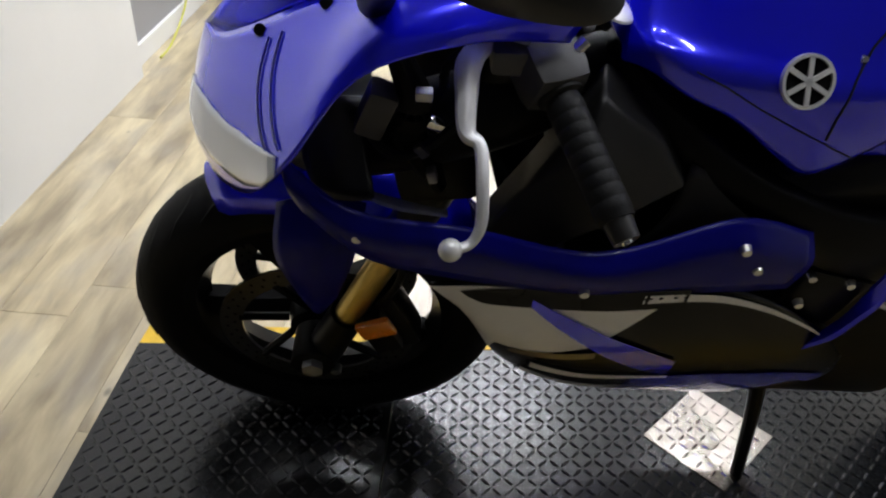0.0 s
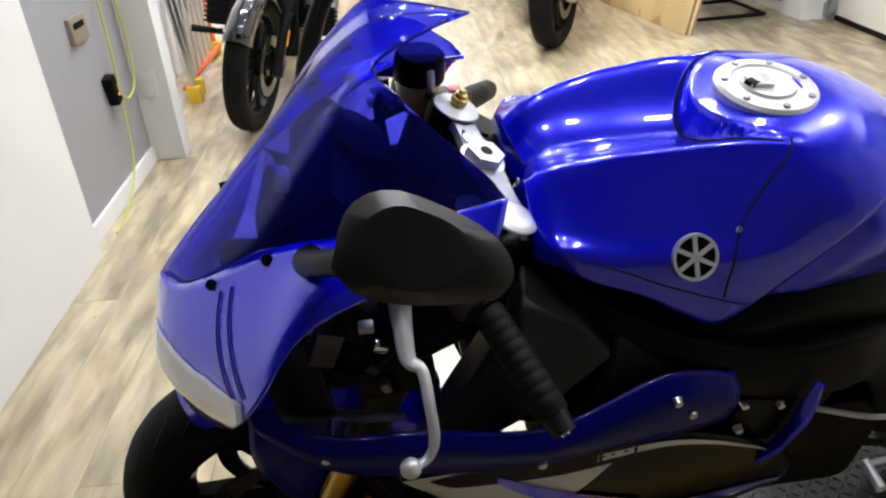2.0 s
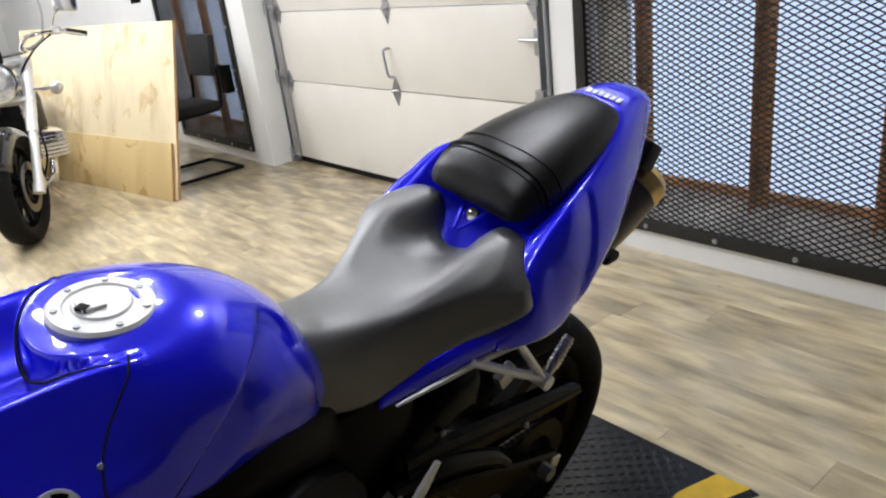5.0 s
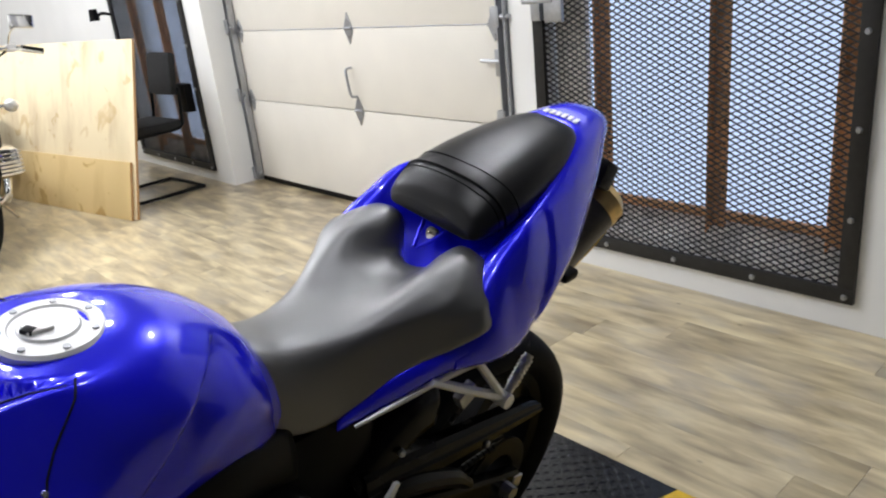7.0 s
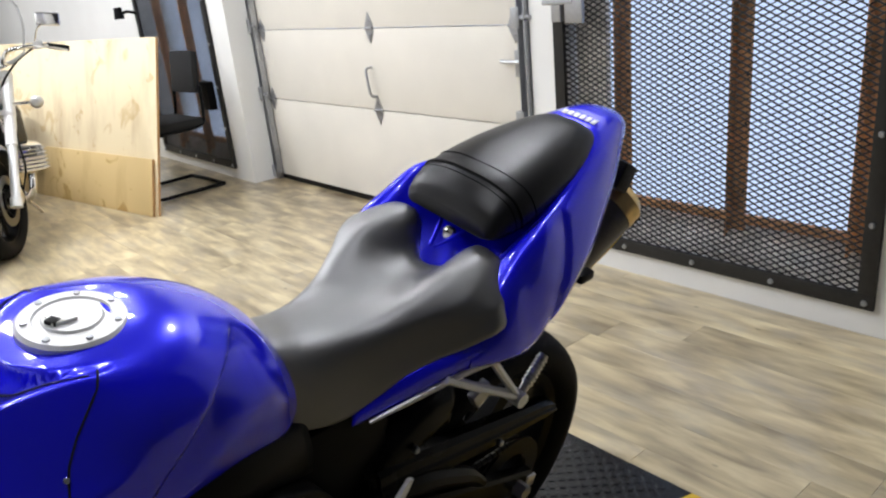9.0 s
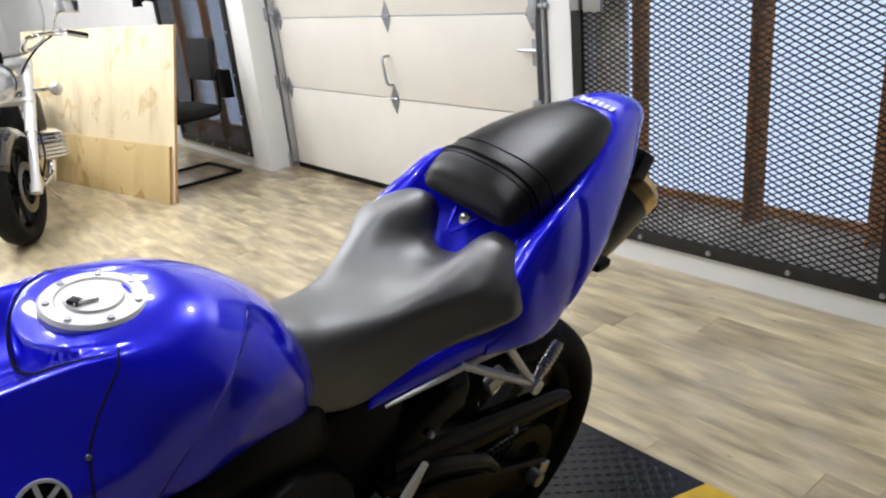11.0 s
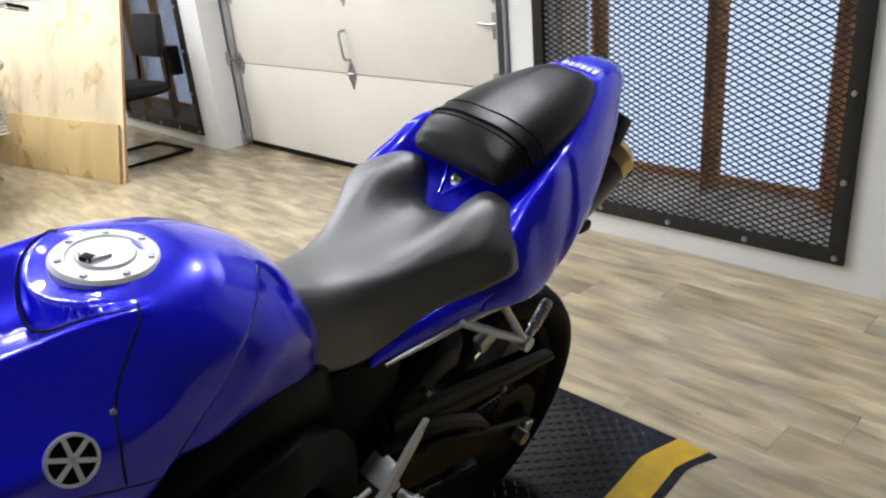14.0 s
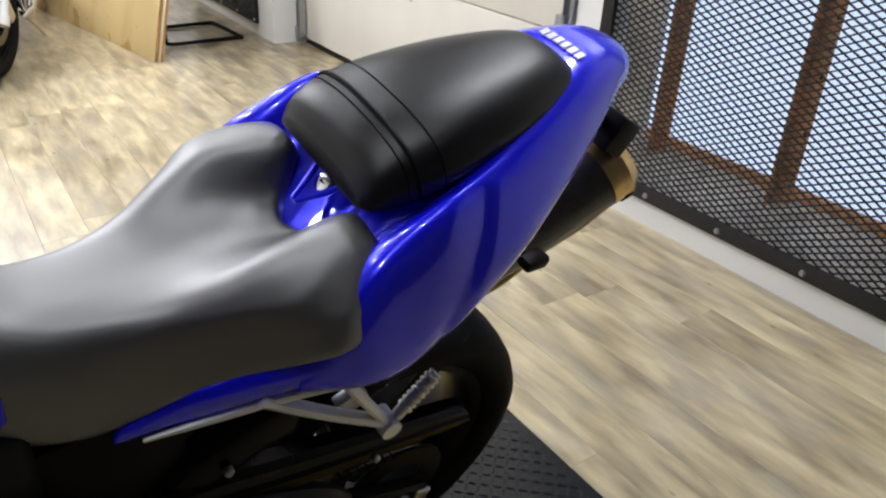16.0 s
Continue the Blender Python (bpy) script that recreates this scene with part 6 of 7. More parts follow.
for s in (-1, 1):
    # mirror: arm from the cowl, tapered shell with the glass to the rear
    bm = bmesh.new()
    hose(bm, [(0.105, s * 0.165, 0.955), (0.108, s * 0.190, 0.978), (0.132, s * 0.240, 1.022), (0.175, s * 0.29, 1.068)], [0.017, 0.013, 0.012, 0.013], 12, 20)
    arm = part("mirror", bm, BLACK, bike, "black fairing mirror")
    face = [(0.160, 0.290, 1.064), (0.178, 0.268, 1.086), (0.204, 0.262, 1.094), (0.240, 0.270, 1.084), (0.272, 0.284, 1.066), (0.287, 0.298, 1.050), (0.284, 0.308, 1.036), (0.258, 0.306, 1.030), (0.204, 0.304, 1.034), (0.170, 0.302, 1.046)]
    mid = [(0.152, 0.304, 1.072), (0.168, 0.276, 1.102), (0.200, 0.268, 1.110), (0.240, 0.278, 1.096), (0.272, 0.292, 1.078), (0.286, 0.306, 1.060), (0.283, 0.318, 1.044), (0.258, 0.324, 1.038), (0.204, 0.324, 1.044), (0.168, 0.318, 1.056)]
    front = [(0.172, 0.312, 1.086), (0.182, 0.296, 1.106), (0.205, 0.290, 1.112), (0.232, 0.296, 1.103), (0.252, 0.304, 1.090), (0.262, 0.312, 1.078), (0.258, 0.322, 1.066), (0.240, 0.328, 1.062), (0.208, 0.330, 1.064), (0.184, 0.325, 1.072)]
    if s > 0:
        # the far mirror is turned in towards the rider
        face = [(0.142, 0.318, 1.122), (0.212, 0.368, 1.140), (0.256, 0.378, 1.112), (0.246, 0.358, 1.068), (0.204, 0.320, 1.030), (0.166, 0.298, 1.044)]
        front = [(0.140, 0.335, 1.106), (0.180, 0.360, 1.116), (0.206, 0.374, 1.100), (0.196, 0.372, 1.076), (0.168, 0.356, 1.054), (0.146, 0.340, 1.062)]
        mid = [tuple(np.array(p) * 0.7 + np.array(q) * 0.3 + np.array((-0.008, 0.012, 0.0))) for p, q in zip(face, front)]
    if s < 0:
        face, mid, front = ([(x - 0.014, y, z + 0.006) for x, y, z in ring] for ring in (face, mid, front))
    rings = [[Vector((x, s * y, z)) for x, y, z in spline(ring + ring[:1], 33)[:-1]] for ring in (face, mid, front)]
    bm = bmesh.new()
    vs = skin(bm, rings, loop=True)
    bm.faces.new(vs[-1])
    bmesh.ops.recalc_face_normals(bm, faces=bm.faces)
    part("mirror_shell", bm, SHELL, arm, "matt black mirror shell", smooth=50, thick=0.003)
    bm = bmesh.new()
    c = sum((Vector((x, s * y, z)) for x, y, z in face), Vector()) / len(face)
    bm.faces.new([bm.verts.new(c + (p - c) * 0.95 + Vector((-0.001, 0, 0))) for p in rings[0]])
    part("mirror_glass", bm, MIRROR, arm, "mirror glass")


# ---------------------------------------------------------------- things further back
def board(name, label, corner, along, up, length, height, thick, m, edge):
    """A plywood board: its lower corner, the way along its foot, the way up its slope."""
    along, up = Vector(along).normalized(), Vector(up).normalized()
    n = along.cross(up).normalized()
    up = n.cross(along)
    t = thing(name, label, "plywood", Matrix.Translation(corner) @ Matrix((along, up, n)).transposed().to_4x4())
    bm = block(bmesh.new(), (length / 2, height / 2, thick / 2), (length - 0.002, height, thick), bevel=0.0015)
    part("sheet", bm, m, t)
    part("end_edge", block(bmesh.new(), (-0.0005, height / 2, thick / 2), (0.003, height - 0.004, thick - 0.002)), edge, t, "darker layered edge")
    return t


foot_way = Vector((-0.29, 1.48, 0)).normalized()
slope = Vector((0.25, 0.05, 1.09)).normalized()
board("plywood_sheet", "large pale plywood sheet leaning on edge", (2.29, 5.03, 0.003), foot_way, slope, 2.2, 1.12, 0.018, PLY, PLY_EDGE)
PLY_DARK = plywood_board()
PLY_DARK.node_tree.nodes["Color Ramp"].color_ramp.elements[0].color = (0.66, 0.49, 0.23, 1)
PLY_DARK.node_tree.nodes["Color Ramp"].color_ramp.elements[1].color = (0.46, 0.29, 0.09, 1)
board("plywood_offcut", "low plywood strip leaning against the larger sheet", (2.26, 5.05, 0.003), foot_way, slope, 2.1, 0.37, 0.018, PLY_DARK, PLY_EDGE)


def office_chair(m):
    c = thing("office_chair", "black upholstered chair with a cantilever steel frame", "chair", m)
    bm = bmesh.new()
    hose(bm, [(-0.22, -0.24, 0.015), (0.20, -0.24, 0.015), (0.25, -0.20, 0.015), (0.25, 0.20, 0.015), (0.20, 0.24, 0.015), (-0.22, 0.24, 0.015)], 0.013, 8, 50)
    part("floor_frame", bm, BLACK, c, "black steel floor loop")
    for s in (-1, 1):
        bm = bmesh.new()
        hose(bm, [(-0.22, s * 0.24, 0.015), (-0.255, s * 0.24, 0.05), (-0.24, s * 0.235, 0.30), (-0.20, s * 0.23, 0.43), (0.16, s * 0.22, 0.45), (0.215, s * 0.21, 0.52), (0.235, s * 0.20, 0.72)], 0.012, 8, 50)
        part("side_tube", bm, BLACK, c)
    bm = block(bmesh.new(), (-0.02, 0, 0.475), (0.45, 0.46, 0.075), bevel=0.03)
    part("seat", bm, CHAIR_CLOTH, c, smooth=50)
    bm = block(bmesh.new(), (0.24, 0, 0.81), (0.055, 0.34, 0.29), Matrix.Rotation(radians(8), 3, "Y"), 0.026)
    part("backrest", bm, CHAIR_CLOTH, c, smooth=50)
    return c


office_chair(pose(2.66, 5.62, 0, 0, 0, 4))

# what hangs on the second window's border
t = thing("wall_box", "small black metal box on the window border", "box", pose(X_WALL2 - 0.05, 5.62, 0.62))
part("body", block(bmesh.new(), (0, 0, 0), (0.06, 0.16, 0.20), bevel=0.006), BLACK, t)
t = thing("camera_bracket", "dark bracket with a small lamp head on the wall", "bracket", pose(X_WALL2 - 0.10, 6.75, 1.22))
bm = bmesh.new()
hose(bm, [(0.09, 0, 0), (0.0, 0, 0.02), (-0.06, 0, -0.02)], 0.012)
rod(bm, (-0.06, 0, -0.03), (-0.06, 0, 0.06), 0.04, 0.03, 16)
part("arm", bm, BLACK, t)
t = thing("window_latch", "grey steel bolt latch on the window border", "latch", pose(X_WALL - 0.03, 2.42, 1.12))
bm = block(bmesh.new(), (0, 0, 0), (0.03, 0.05, 0.12), bevel=0.004)
rod(bm, (-0.02, 0.06, 0.02), (-0.02, -0.10, 0.02), 0.011, seg=10)
block(bm, (-0.015, -0.10, 0.0), (0.02, 0.09, 0.13), bevel=0.003)
part("body", bm, STEEL, t)


def wire_wheel(parent, name, x, r, width, rim, spokes, tyre_label):
    h = width / 2
    bm = bmesh.new()
    rr = r - 0.095
    lathe(bm, [(rr, -h * 0.6), (rr + 0.02, -h * 0.7), (rr + 0.01, 0), (rr + 0.02, h * 0.7), (rr, h * 0.6), (rr - 0.012, 0)], (x, 0, r), seg=40, closed=True)
    lathe(bm, [(0.02, -0.07), (0.05, -0.07), (0.055, 0), (0.05, 0.07), (0.02, 0.07)], (x, 0, r), seg=20, closed=True)
    spoke_bms = []
    for k in range(spokes):
        a = math.tau * k / spokes
        spoke_bms.append(bmesh.new())
        rod(spoke_bms[-1], (x + 0.045 * math.cos(a), 0, r + 0.045 * math.sin(a)), (x + rr * math.cos(a + 0.08), 0, r + rr * math.sin(a + 0.08)), 0.016, 0.013, 8)
    w = part(name, bm, rim, parent, "cast wheel")
    for sb in spoke_bms:
        part("spoke", sb, rim, w)
    prof = [(rr + 0.008, -h * 0.72), (rr + 0.03, -h * 0.95), (r - 0.04, -h), (r - 0.015, -h * 0.8), (r - 0.003, -h * 0.4), (r, 0)]
    prof = prof + [(a, -b) for a, b in reversed(prof[:-1])]
    part("tyre", lathe(bmesh.new(), prof, (x, 0, r), seg=48, closed=True), RUBBER, w, tyre_label, smooth=50)
    for s in (-1, 1):
        part("brake_disc", lathe(bmesh.new(), [(0.10, s * 0.075 - 0.002), (0.145, s * 0.075 - 0.002), (0.145, s * 0.075 + 0.002), (0.10, s * 0.075 + 0.002)], (x, 0, r), seg=36, closed=True), DISC, w, "steel brake disc")
    return w


def cruiser(label, m, fork_mat, fender_mat, tank_mat, engine_mat, rim_mat, screen_on, big, group, steer=0):
    """A cruiser seen from its front: wheels, fork, headlamp, bars, engine, tank, seats, tail."""
    b = thing("cruiser_motorcycle", label, "motorcycle", m, group)
    r = 0.325
    wire_wheel(b, "front_wheel", 0.0, r, 0.14 if big else 0.11, rim_mat, 9, "black front tyre")
    wire_wheel(b, "rear_wheel", 1.58, r, 0.18, rim_mat, 9, "black rear tyre")
    for s in (-1, 1):
        y = s * 0.115
        lo, hi = Vector((-0.01, y, 0.32)), Vector((0.36, y, 1.0))
        d = (hi - lo).normalized()
        leg = part("fork_leg", rod(bmesh.new(), lo + d * 0.33, hi, 0.032 if big else 0.024, seg=16), fork_mat, b, "polished fork tube")
        bm = bmesh.new()
        rod(bm, lo - d * 0.03, lo + d * 0.34, 0.026, 0.024, 14)
        rod(bm, lo - d * 0.035, lo + d * 0.02, 0.033, seg=14)
        part("slider", bm, fork_mat, leg)
        bm = bmesh.new()
        block(bm, (0.09, s * 0.10, 0.34), (0.06, 0.04, 0.11), Matrix.Rotation(radians(-28), 3, "Y"), 0.01)
        part("brake_caliper", bm, ALU if big else SATIN, leg)
        part("brake_hose", hose(bmesh.new(), [(0.10, s * 0.13, 0.36), (0.10, s * 0.17, 0.48), (0.16, s * 0.15, 0.62), (0.27, s * 0.12, 0.85)], 0.006), BLACK, leg)
        if not big:
            part("reflector", block(bmesh.new(), (0.045, s * 0.148, 0.46), (0.02, 0.006, 0.075), Matrix.Rotation(radians(28), 3, "Y"), 0.003), AMBER, leg, "narrow amber reflector")
        if not group:
            continue
        bm = bmesh.new()
        rod(bm, (0.26, s * 0.13, 0.83), (0.25, s * 0.245, 0.83), 0.009, seg=10)
        sg = part("turn_signal", bm, CHROME if big else BLACK, b)
        part("lens", lathe(bmesh.new(), [(0.0, -0.035), (0.022, -0.032), (0.036, -0.012), (0.034, 0.015), (0.015, 0.034), (0.0, 0.036)], (0.245, s * 0.275, 0.83), (1, 0, 0), 20), ALU if big else AMBER, sg)
    for z, x in ((0.78, 0.235), (0.98, 0.345)):
        part("yoke", block(bmesh.new(), (x, 0, z), (0.06, 0.29, 0.035), Matrix.Rotation(radians(28), 3, "Y"), 0.01), fork_mat, b)
    rows = []
    for k in range(15):
        a = radians(150 - 118 * k / 14)
        rows.append([Vector((math.cos(a) * (0.35 - 0.06 * abs(f) ** 2.5), f * (0.092 if big else 0.07), r + math.sin(a) * (0.35 - 0.06 * abs(f) ** 2.5))) for f in (q / 4 - 1 for q in range(9))])
    part("front_fender", shell(rows), fender_mat, b, "glossy front fender", smooth=60, thick=0.005)
    lamp = part("headlamp", lathe(bmesh.new(), [(0.0, 0.15), (0.05, 0.14), (0.095, 0.08), (0.108, 0.0), (0.112, -0.015), (0.100, -0.018), (0.098, -0.004)], (0.155, 0, 0.90), (1, 0, -0.06), 36), CHROME, b, "round chrome headlamp")
    part("headlamp_lens", lathe(bmesh.new(), [(0.0, -0.020), (0.05, -0.017), (0.09, -0.008), (0.099, 0.0)], (0.155, 0, 0.90), (1, 0, -0.06), 32), GLASSY, lamp, "faceted headlamp glass")
    bm = bmesh.new()
    hose(bm, [(0.52, -0.43, 1.10), (0.44, -0.32, 1.13), (0.36, -0.16, 1.12), (0.37, -0.08, 1.04), (0.37, 0.08, 1.04), (0.36, 0.16, 1.12), (0.44, 0.32, 1.13), (0.52, 0.43, 1.10)], 0.0125, 10, 60)
    bars = part("handlebar", bm, CHROME if big else BLACK, b, "wide pulled-back handlebar")
    for s in (-1, 1):
        part("grip", rod(bmesh.new(), (0.46, s * 0.345, 1.128), (0.525, s * 0.44, 1.098), 0.018, seg=14), BLACK, bars)
        part("switch_box", block(bmesh.new(), (0.435, s * 0.30, 1.135), (0.055, 0.05, 0.045), bevel=0.01), ALU if big else BLACK, bars)
        part("lever", hose(bmesh.new(), [(0.40, s * 0.30, 1.13), (0.42, s * 0.38, 1.115), (0.46, s * 0.45, 1.09)], 0.006), ALU, bars)
        bm = bmesh.new()
        hose(bm, [(0.42, s * 0.29, 1.15), (0.40, s * 0.32, 1.22), (0.41, s * 0.36, 1.26)], 0.006)
        mr = part("mirror", bm, CHROME if big else BLACK, bars)
        part("mirror_head", block(bmesh.new(), (0.41, s * 0.39, 1.275), (0.025, 0.13, 0.075), Matrix.Rotation(radians(6), 3, "X"), 0.01), CHROME if big else BLACK, mr)
        part("cable", hose(bmesh.new(), [(0.42, s * 0.27, 1.12), (0.28, s * 0.20, 1.05), (0.30, s * 0.09, 0.92), (0.45, s * 0.06, 0.80)], 0.006), BLACK, bars)
    # engine: block, side cases with fins, pipes
    bm = block(bmesh.new(), (0.74, 0, 0.42), (0.50, 0.30, 0.36), None, 0.03)
    eng = part("engine", bm, BLACK, b, "engine block")
    for s in (-1, 1):
        part("cylinder_cover", block(bmesh.new(), (0.60, s * 0.25, 0.46), (0.30, 0.17, 0.16), None, 0.02), engine_mat, eng, "polished cylinder cover")
        for k in range(6):
            part("fin", block(bmesh.new(), (0.452, s * 0.25, 0.40 + 0.024 * k), (0.02, 0.19, 0.010), None, 0.003), engine_mat, eng)
        part("side_case", lathe(bmesh.new(), [(0.0, 0.03), (0.07, 0.027), (0.10, 0.0)], (0.86, s * 0.16, 0.42), (0, s, 0), 28), engine_mat, eng)
        part("exhaust_pipe", hose(bmesh.new(), [(0.50, s * 0.24, 0.36), (0.48, s * 0.22, 0.26), (0.62, s * 0.20, 0.20), (1.0, s * 0.20, 0.20), (1.7, s * 0.21, 0.27)], [0.024, 0.024, 0.035, 0.045], 12, 40), CHROME, b, "chrome exhaust pipe")
        if not big:
            part("highway_peg", rod(bmesh.new(), (0.52, s * 0.20, 0.33), (0.50, s * 0.42, 0.34), 0.014, 0.02, 12), SATIN if not big else CHROME, b, "forward foot peg")
        part("air_cover", block(bmesh.new(), (0.58, s * 0.15, 0.66), (0.16, 0.07, 0.12), Matrix.Rotation(radians(25), 3, "Y"), 0.02), engine_mat, b)
    part("radiator", block(bmesh.new(), (0.40, 0, 0.62), (0.05, 0.26, 0.26), Matrix.Rotation(radians(25), 3, "Y"), 0.01), BLACK, b, "dark radiator between the fork legs")
    part("fuel_tank", body([(0.42, [(0, 0.90), (0.05, 0.89), (0.08, 0.86), (0.06, 0.80)]), (0.58, [(0, 0.94), (0.09, 0.92), (0.15, 0.84), (0.11, 0.76)]), (0.78, [(0, 0.92), (0.09, 0.90), (0.15, 0.82), (0.11, 0.74)]), (0.98, [(0, 0.82), (0.05, 0.81), (0.09, 0.77), (0.07, 0.72)])], 24, 12), tank_mat, b, "teardrop fuel tank", smooth=60)
    part("seat", body([(0.96, [(0, 0.80), (0.08, 0.79), (0.13, 0.75), (0.1, 0.68)]), (1.15, [(0, 0.73), (0.1, 0.73), (0.17, 0.70), (0.13, 0.64)]), (1.38, [(0, 0.82), (0.08, 0.81), (0.14, 0.76), (0.12, 0.70)]), (1.66, [(0, 0.84), (0.07, 0.83), (0.11, 0.79), (0.1, 0.74)])], 22, 12), VINYL, b, "black two-step seat", smooth=60)
    rows = []
    for k in range(13):
        a = radians(135 - 115 * k / 12)
        rows.append([Vector((1.58 + math.cos(a) * (0.37 - 0.07 * abs(f) ** 2.5), f * 0.12, r + math.sin(a) * (0.37 - 0.07 * abs(f) ** 2.5))) for f in (q / 4 - 1 for q in range(9))])
    part("rear_fender", shell(rows), tank_mat, b, smooth=60, thick=0.005)
    part("frame", hose(bmesh.new(), [(0.40, 0, 0.84), (0.46, 0, 0.50), (0.60, 0, 0.24), (1.0, 0, 0.26), (1.3, 0, 0.5), (1.55, 0, 0.34)], 0.03, 10), BLACK, b)
    if screen_on:
        g = surface([[(0.20, 0.0, 1.02), (0.30, 0.0, 1.26), (0.40, 0.0, 1.48)], [(0.24, 0.17, 1.04), (0.33, 0.20, 1.26), (0.42, 0.17, 1.44)], [(0.30, 0.26, 1.10), (0.37, 0.27, 1.24), (0.44, 0.24, 1.36)]], 12, 14)
        ws = part("windscreen", shell(g, both=True), CLEAR, b, "clear touring windscreen", smooth=60, thick=0.004)
        part("bracket", block(bmesh.new(), (0.19, 0, 1.03), (0.03, 0.10, 0.07), bevel=0.01), BLACK, ws)
        for s in (-1, 1):
            part("saddlebag", block(bmesh.new(), (1.62, s * 0.30, 0.55), (0.50, 0.18, 0.34), None, 0.06), fender_mat, b, smooth=60)
    for ob in b.children:
        # the fork and all that turns with it
        if ob.name.split(".")[0] in ("front_wheel", "fork_leg", "yoke", "front_fender", "headlamp", "handlebar", "turn_signal", "windscreen"):
            ob.matrix_basis = Matrix.Translation((0.10, 0, 0)) @ Matrix.Rotation(radians(steer), 4, "Z") @ Matrix.Translation((-0.10, 0, 0))
    part("side_stand", hose(bmesh.new(), [(0.86, -0.14, 0.22), (0.90, -0.24, 0.10), (0.93, -0.30, 0.012)], 0.012), CHROME if big else BLACK, b)
    return b


GLASSY = material("faceted_lamp_glass", (0.55, 0.56, 0.56), 0.15, 0.7, 1.0, 0.5, 60)
CLEAR = material("clear_acrylic", (0.95, 0.96, 0.97), 0.03, Transmission_Weight=1.0, IOR=1.15)
GLOSS_BLACK = material("gloss_black_paint", (0.006, 0.006, 0.007), 0.2, 0, 1.0)
TWO_TONE = material("black_cream_paint", (0.02, 0.02, 0.02), 0.2, 0, 1.0, 0.2, 8)
ROW = "cruisers parked in a row"
cruiser("black and chrome cruiser with a windscreen beside the plywood", Matrix.Translation((1.46, 5.04, 0)) @ pose(0, 0, 0, 0, 0, 86) @ pose(0, 0, 0, 1.5), ALU_WHITE, GLOSS_BLACK, TWO_TONE, CHROME, SATIN, True, True, ROW, -25)
cruiser("black and chrome cruiser with amber fork reflectors", Matrix.Translation((1.32, 7.47, 0)) @ pose(0, 0, 0, 0, 0, 80) @ pose(0, 0, 0, 7), CHROME, GLOSS_BLACK, GLOSS_BLACK, CHROME, SATIN, False, False, ROW)
cruiser("black cruiser with chrome engine in the back row", Matrix.Translation((1.07, 9.5, 0)) @ pose(0, 0, 0, 0, 0, 80) @ pose(0, 0, 0, 7), CHROME, GLOSS_BLACK, GLOSS_BLACK, CHROME, SATIN, False, False, ROW)
cruiser("dark touring cruiser at the end of the row", Matrix.Translation((0.90, 11.3, 0)) @ pose(0, 0, 0, 0, 0, 80) @ pose(0, 0, 0, 7), CHROME, GLOSS_BLACK, GLOSS_BLACK, CHROME, SATIN, True, True, ROW)
cruiser("matt black cruiser with cast wheels beside the ladder", Matrix.Translation((-0.29, 3.97, 0)) @ pose(0, 0, 0, 0, 0, 90) @ pose(0, 0, 0, 11), SATIN, GLOSS_BLACK, GLOSS_BLACK, SATIN, SATIN, False, False, "", -10)

# red scooter far off
sc = thing("scooter", "red and black scooter parked far back", "scooter", Matrix.Translation((0.22, 8.91, 0)) @ pose(0, 0, 0, 0, 0, 165))
wire_wheel(sc, "front_wheel", 0.0, 0.26, 0.10, SATIN, 5, "black scooter tyre")
wire_wheel(sc, "rear_wheel", 1.2, 0.26, 0.11, SATIN, 5, "black scooter tyre")
part("leg_shield", body([(0.10, [(0, 0.98), (0.10, 0.96), (0.16, 0.70), (0.10, 0.38)]), (0.20, [(0, 1.0), (0.14, 0.97), (0.22, 0.70), (0.14, 0.32)]), (0.28, [(0, 0.96), (0.13, 0.92), (0.20, 0.66), (0.13, 0.28)])], 12, 12), RED, sc, "glossy red leg shield", smooth=60)
part("rear_body", body([(0.30, [(0, 0.34), (0.12, 0.33), (0.16, 0.28), (0.12, 0.20)]), (0.65, [(0, 0.62), (0.13, 0.60), (0.18, 0.45), (0.14, 0.25)]), (0.95, [(0, 0.74), (0.14, 0.72), (0.18, 0.55), (0.14, 0.36)]), (1.40, [(0, 0.72), (0.08, 0.71), (0.10, 0.62), (0.08, 0.52)])], 18, 12), RED, sc, smooth=60)
part("saddle", body([(0.55, [(0, 0.74), (0.10, 0.73), (0.13, 0.70), (0.1, 0.62)]), (0.9, [(0, 0.80), (0.11, 0.79), (0.14, 0.75), (0.1, 0.68)]), (1.3, [(0, 0.82), (0.09, 0.81), (0.11, 0.77), (0.08, 0.70)])], 14, 10), BLACK, sc, smooth=60)
part("handlebar", hose(bmesh.new(), [(0.36, -0.33, 1.06), (0.24, -0.12, 1.08), (0.24, 0.12, 1.08), (0.36, 0.33, 1.06)], 0.016), BLACK, sc)

# folded step ladder against the left wall
lad = thing("step_ladder", "folded orange fibreglass step ladder with yellow feet", "ladder", Matrix.Translation((-0.80, 4.50, 0)) @ pose(0, 0, 0, 0, 0, 0))
for y0, mt, x0 in ((0.0, ALU, 0.09), (0.16, ALU, 0.07), (1.05, ORANGE, 0.0)):
    part("rail", hose(bmesh.new(), [(x0, y0, 0.06), (x0 - 0.05, y0 + 0.02, 0.70)], 0.021, 8, 6, 0.6), mt, lad, "ladder rail")
    part("foot", block(bmesh.new(), (x0 + 0.002, y0, 0.045), (0.075, 0.055, 0.09), bevel=0.008), YELLOW, lad, "yellow plastic foot")
    part("rail_cap", block(bmesh.new(), (x0 - 0.048, y0 + 0.02, 0.67), (0.08, 0.06, 0.13), bevel=0.01), YELLOW, lad, "yellow plastic rail cap")
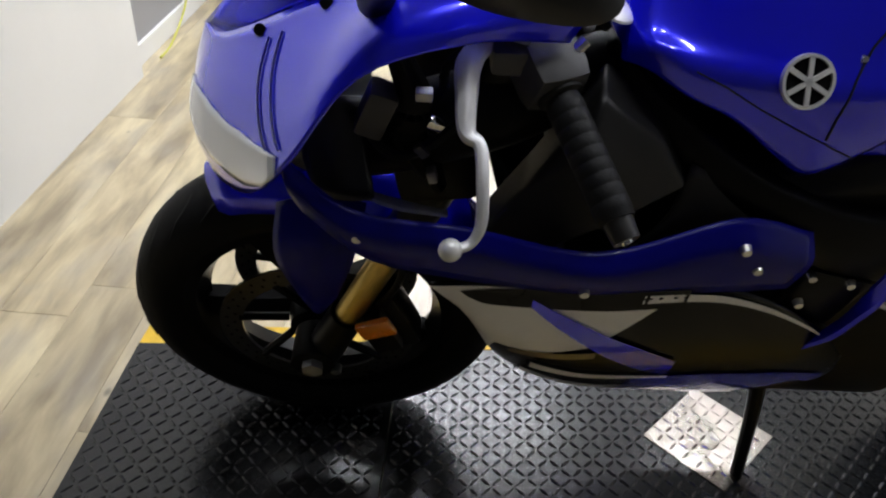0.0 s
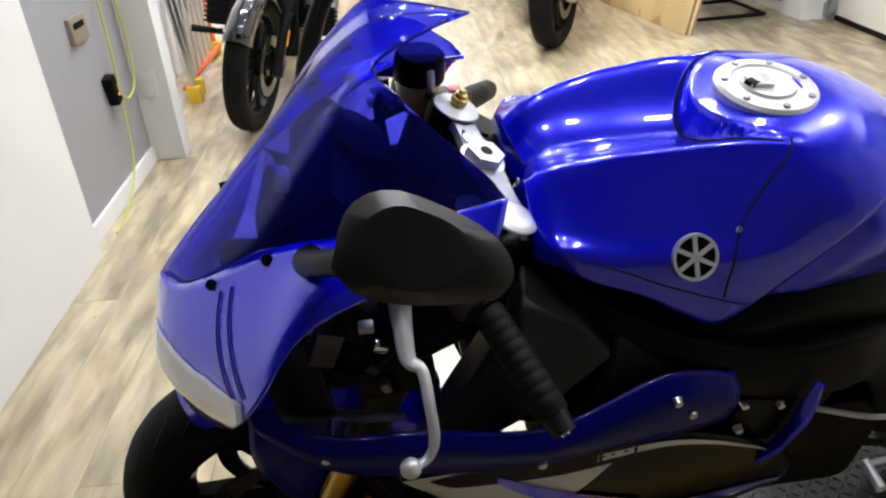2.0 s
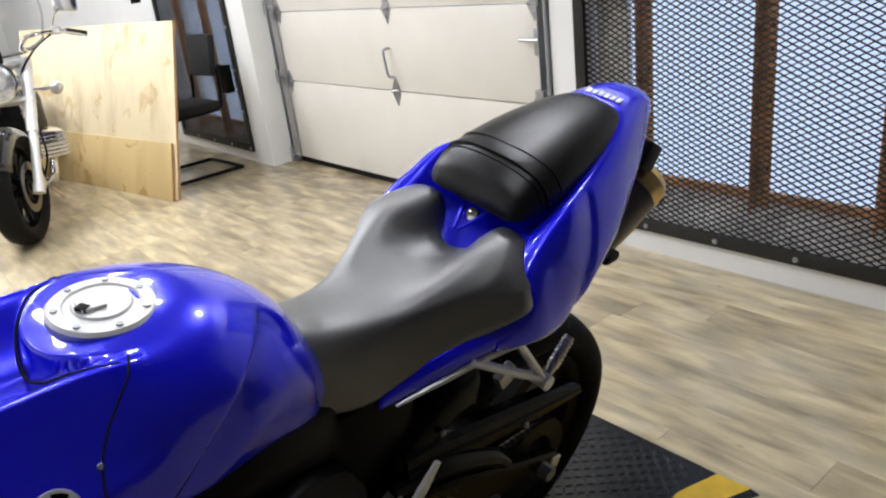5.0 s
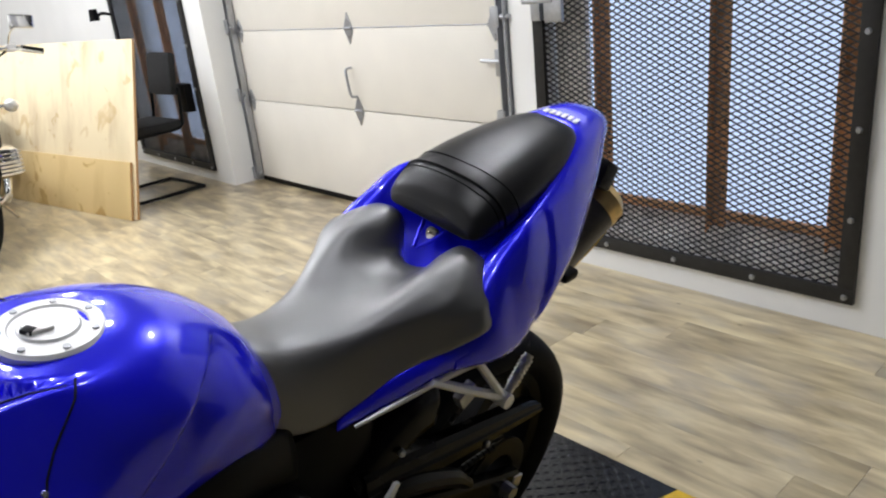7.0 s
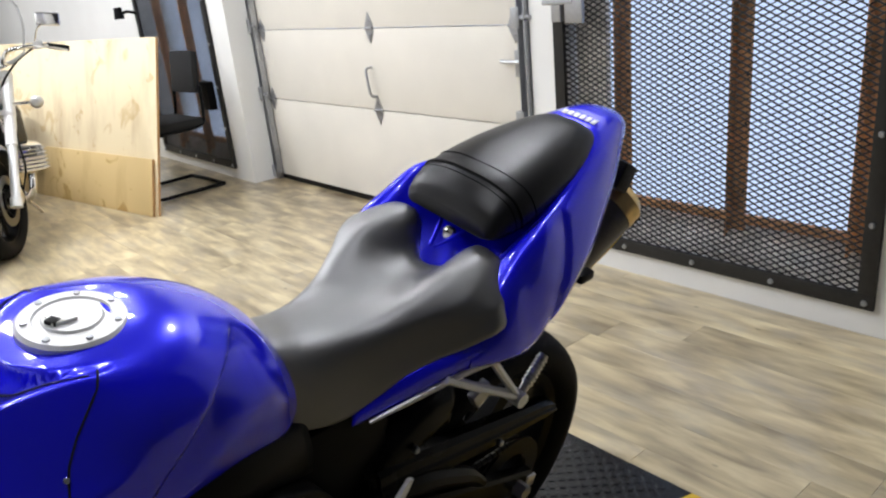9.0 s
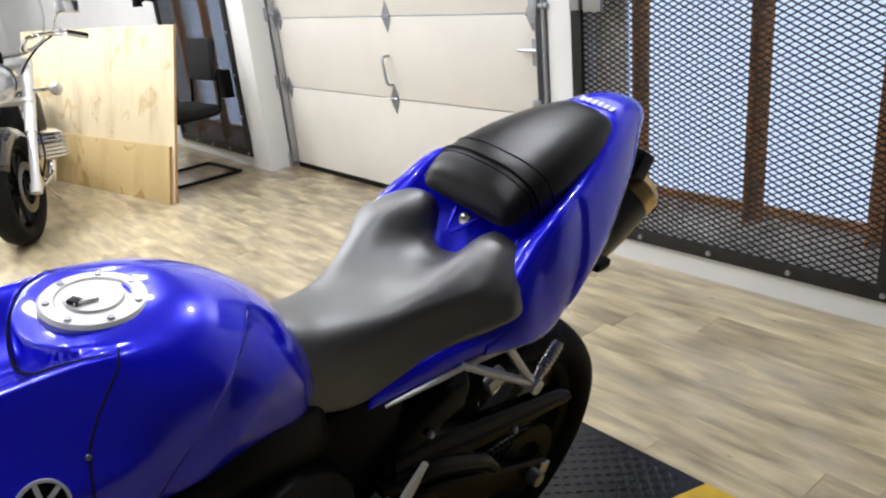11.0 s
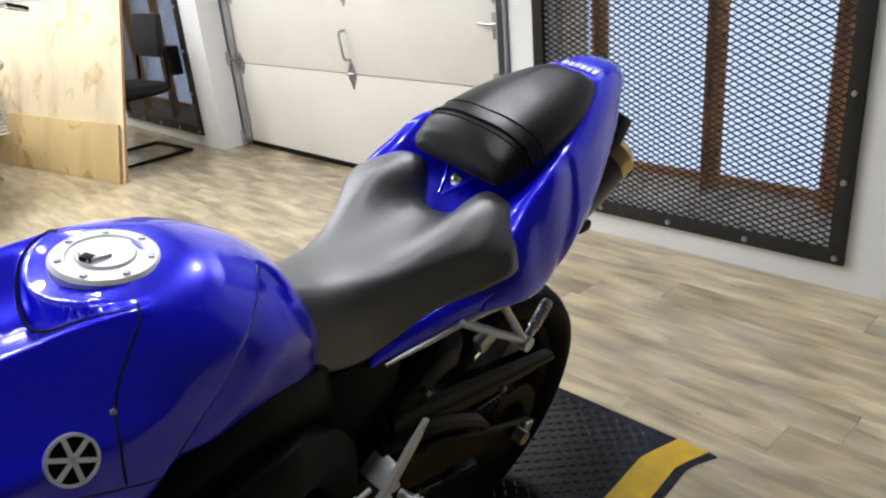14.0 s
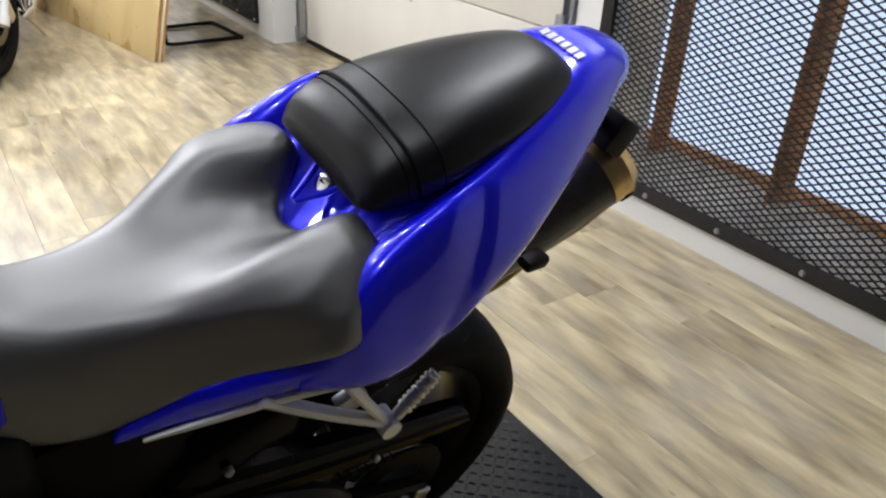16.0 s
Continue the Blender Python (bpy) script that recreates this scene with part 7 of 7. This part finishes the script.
for k in range(5):
    part("step", block(bmesh.new(), (0.03 - 0.008 * k, 0.30 + 0.15 * k, 0.35), (0.025, 0.075, 0.55), bevel=0.004), ALU, lad, "grey ribbed step")
part("top_bar", block(bmesh.new(), (-0.03, 0.56, 0.655), (0.05, 1.0, 0.03), bevel=0.006), ORANGE, lad)
part("bottom_bar", block(bmesh.new(), (0.03, 0.56, 0.06), (0.03, 1.0, 0.025), bevel=0.005), ORANGE, lad)

# fittings in the grey recess
t = thing("thermostat", "beige thermostat plate with a dark slot on the grey wall", "thermostat", pose(-0.715, 3.20, 0.70))
part("plate", block(bmesh.new(), (0.008, 0, 0), (0.022, 0.15, 0.092), bevel=0.004), material("beige_plastic", (0.27, 0.23, 0.16), 0.5, 0, 0, 0.1, 40), t)
part("slot", block(bmesh.new(), (0.0195, -0.005, 0.016), (0.002, 0.10, 0.022)), BLACK, t)
t = thing("power_adapter", "black plug box with a red pilot light on the grey wall", "power strip", pose(-0.715, 3.33, 0.43))
part("body", block(bmesh.new(), (0.02, 0, 0), (0.04, 0.06, 0.115), Matrix.Rotation(radians(12), 3, "X"), 0.008), BLACK, t)
pilot = bpy.data.materials.new("pilot_light")
pilot.use_nodes = True
pilot.node_tree.nodes["Principled BSDF"].inputs["Emission Color"].default_value = (1, 0.1, 0.02, 1)
pilot.node_tree.nodes["Principled BSDF"].inputs["Emission Strength"].default_value = 4
part("pilot", block(bmesh.new(), (0.041, 0.005, -0.02), (0.003, 0.006, 0.006)), pilot, t)
t = thing("wall_outlet", "white double wall outlet plate", "outlet", pose(-0.655, 3.638, 0.36))
part("plate", block(bmesh.new(), (0, -0.003, 0), (0.075, 0.006, 0.115), bevel=0.002), WALL, t)
part("socket", block(bmesh.new(), (0, -0.007, 0.022), (0.03, 0.003, 0.03), bevel=0.001), WALL, t)
part("socket", block(bmesh.new(), (0, -0.007, -0.022), (0.03, 0.003, 0.03), bevel=0.001), WALL, t)
t = thing("extension_cord", "thin yellow-green cord hanging to the floor", "cord", pose(0, 0, 0))
part("cable", hose(bmesh.new(), [(-0.69, 3.42, 1.6), (-0.69, 3.42, 1.0), (-0.685, 3.40, 0.6), (-0.685, 3.36, 0.3), (-0.68, 3.28, 0.10), (-0.67, 3.05, 0.006), (-0.66, 2.90, 0.006)], 0.0045, 6, 60), CORD, t)
part("loop", hose(bmesh.new(), [(-0.69, 3.56, 1.5), (-0.685, 3.58, 0.9), (-0.685, 3.60, 0.55), (-0.68, 3.55, 0.40), (-0.68, 3.45, 0.36), (-0.675, 3.36, 0.40), (-0.675, 3.34, 0.45)], 0.0045, 6, 60), CORD, t)


# ---------------------------------------------------------------- the plank floor, last
floor = slab("floor", (-1.2, Y_FRONT, -0.06), (3.6, Y_BACK, -0.006), UNDER, "grey-beige wood-look plank floor", "floor")
PW, PL = 0.152, 1.22
plank_me = {}
rest = bmesh.new()
rng = random.Random(4)


def plank_mesh(length):
    key = round(length, 3)
    if key not in plank_me:
        bm = block(bmesh.new(), (0, 0, -0.003), (PW - 0.0006, length - 0.0006, 0.006))
        top = [e for e in bm.edges if all(v.co.z > -0.001 for v in e.verts)]
        bmesh.ops.bevel(bm, geom=top, offset=0.0006, segments=1, affect="EDGES")
        me = bpy.data.meshes.new("plank")
        bm.to_mesh(me)
        bm.free()
        me.materials.append(FLOOR)
        plank_me[key] = me
    return plank_me[key]


x = -0.96
while x < X_WALL + 0.06:
    y = Y_FRONT - rng.random() * PL
    while y < Y_BACK:
        a, b = max(y, Y_FRONT), min(y + PL, Y_BACK)
        near = -0.2 < (a + b) / 2 < 7.2
        if b - a > 0.1:
            if near:
                ob = new("plank", plank_mesh(b - a))
                ob.location = (x + PW / 2, (a + b) / 2, 0)
                ob.parent = floor
            else:
                block(rest, (x + PW / 2, (a + b) / 2, -0.003), (PW - 0.0012, b - a - 0.0012, 0.006))
        y += PL
    x += PW
tagged(part("far_planks", rest, FLOOR, floor, smooth=0), kind="stuff")
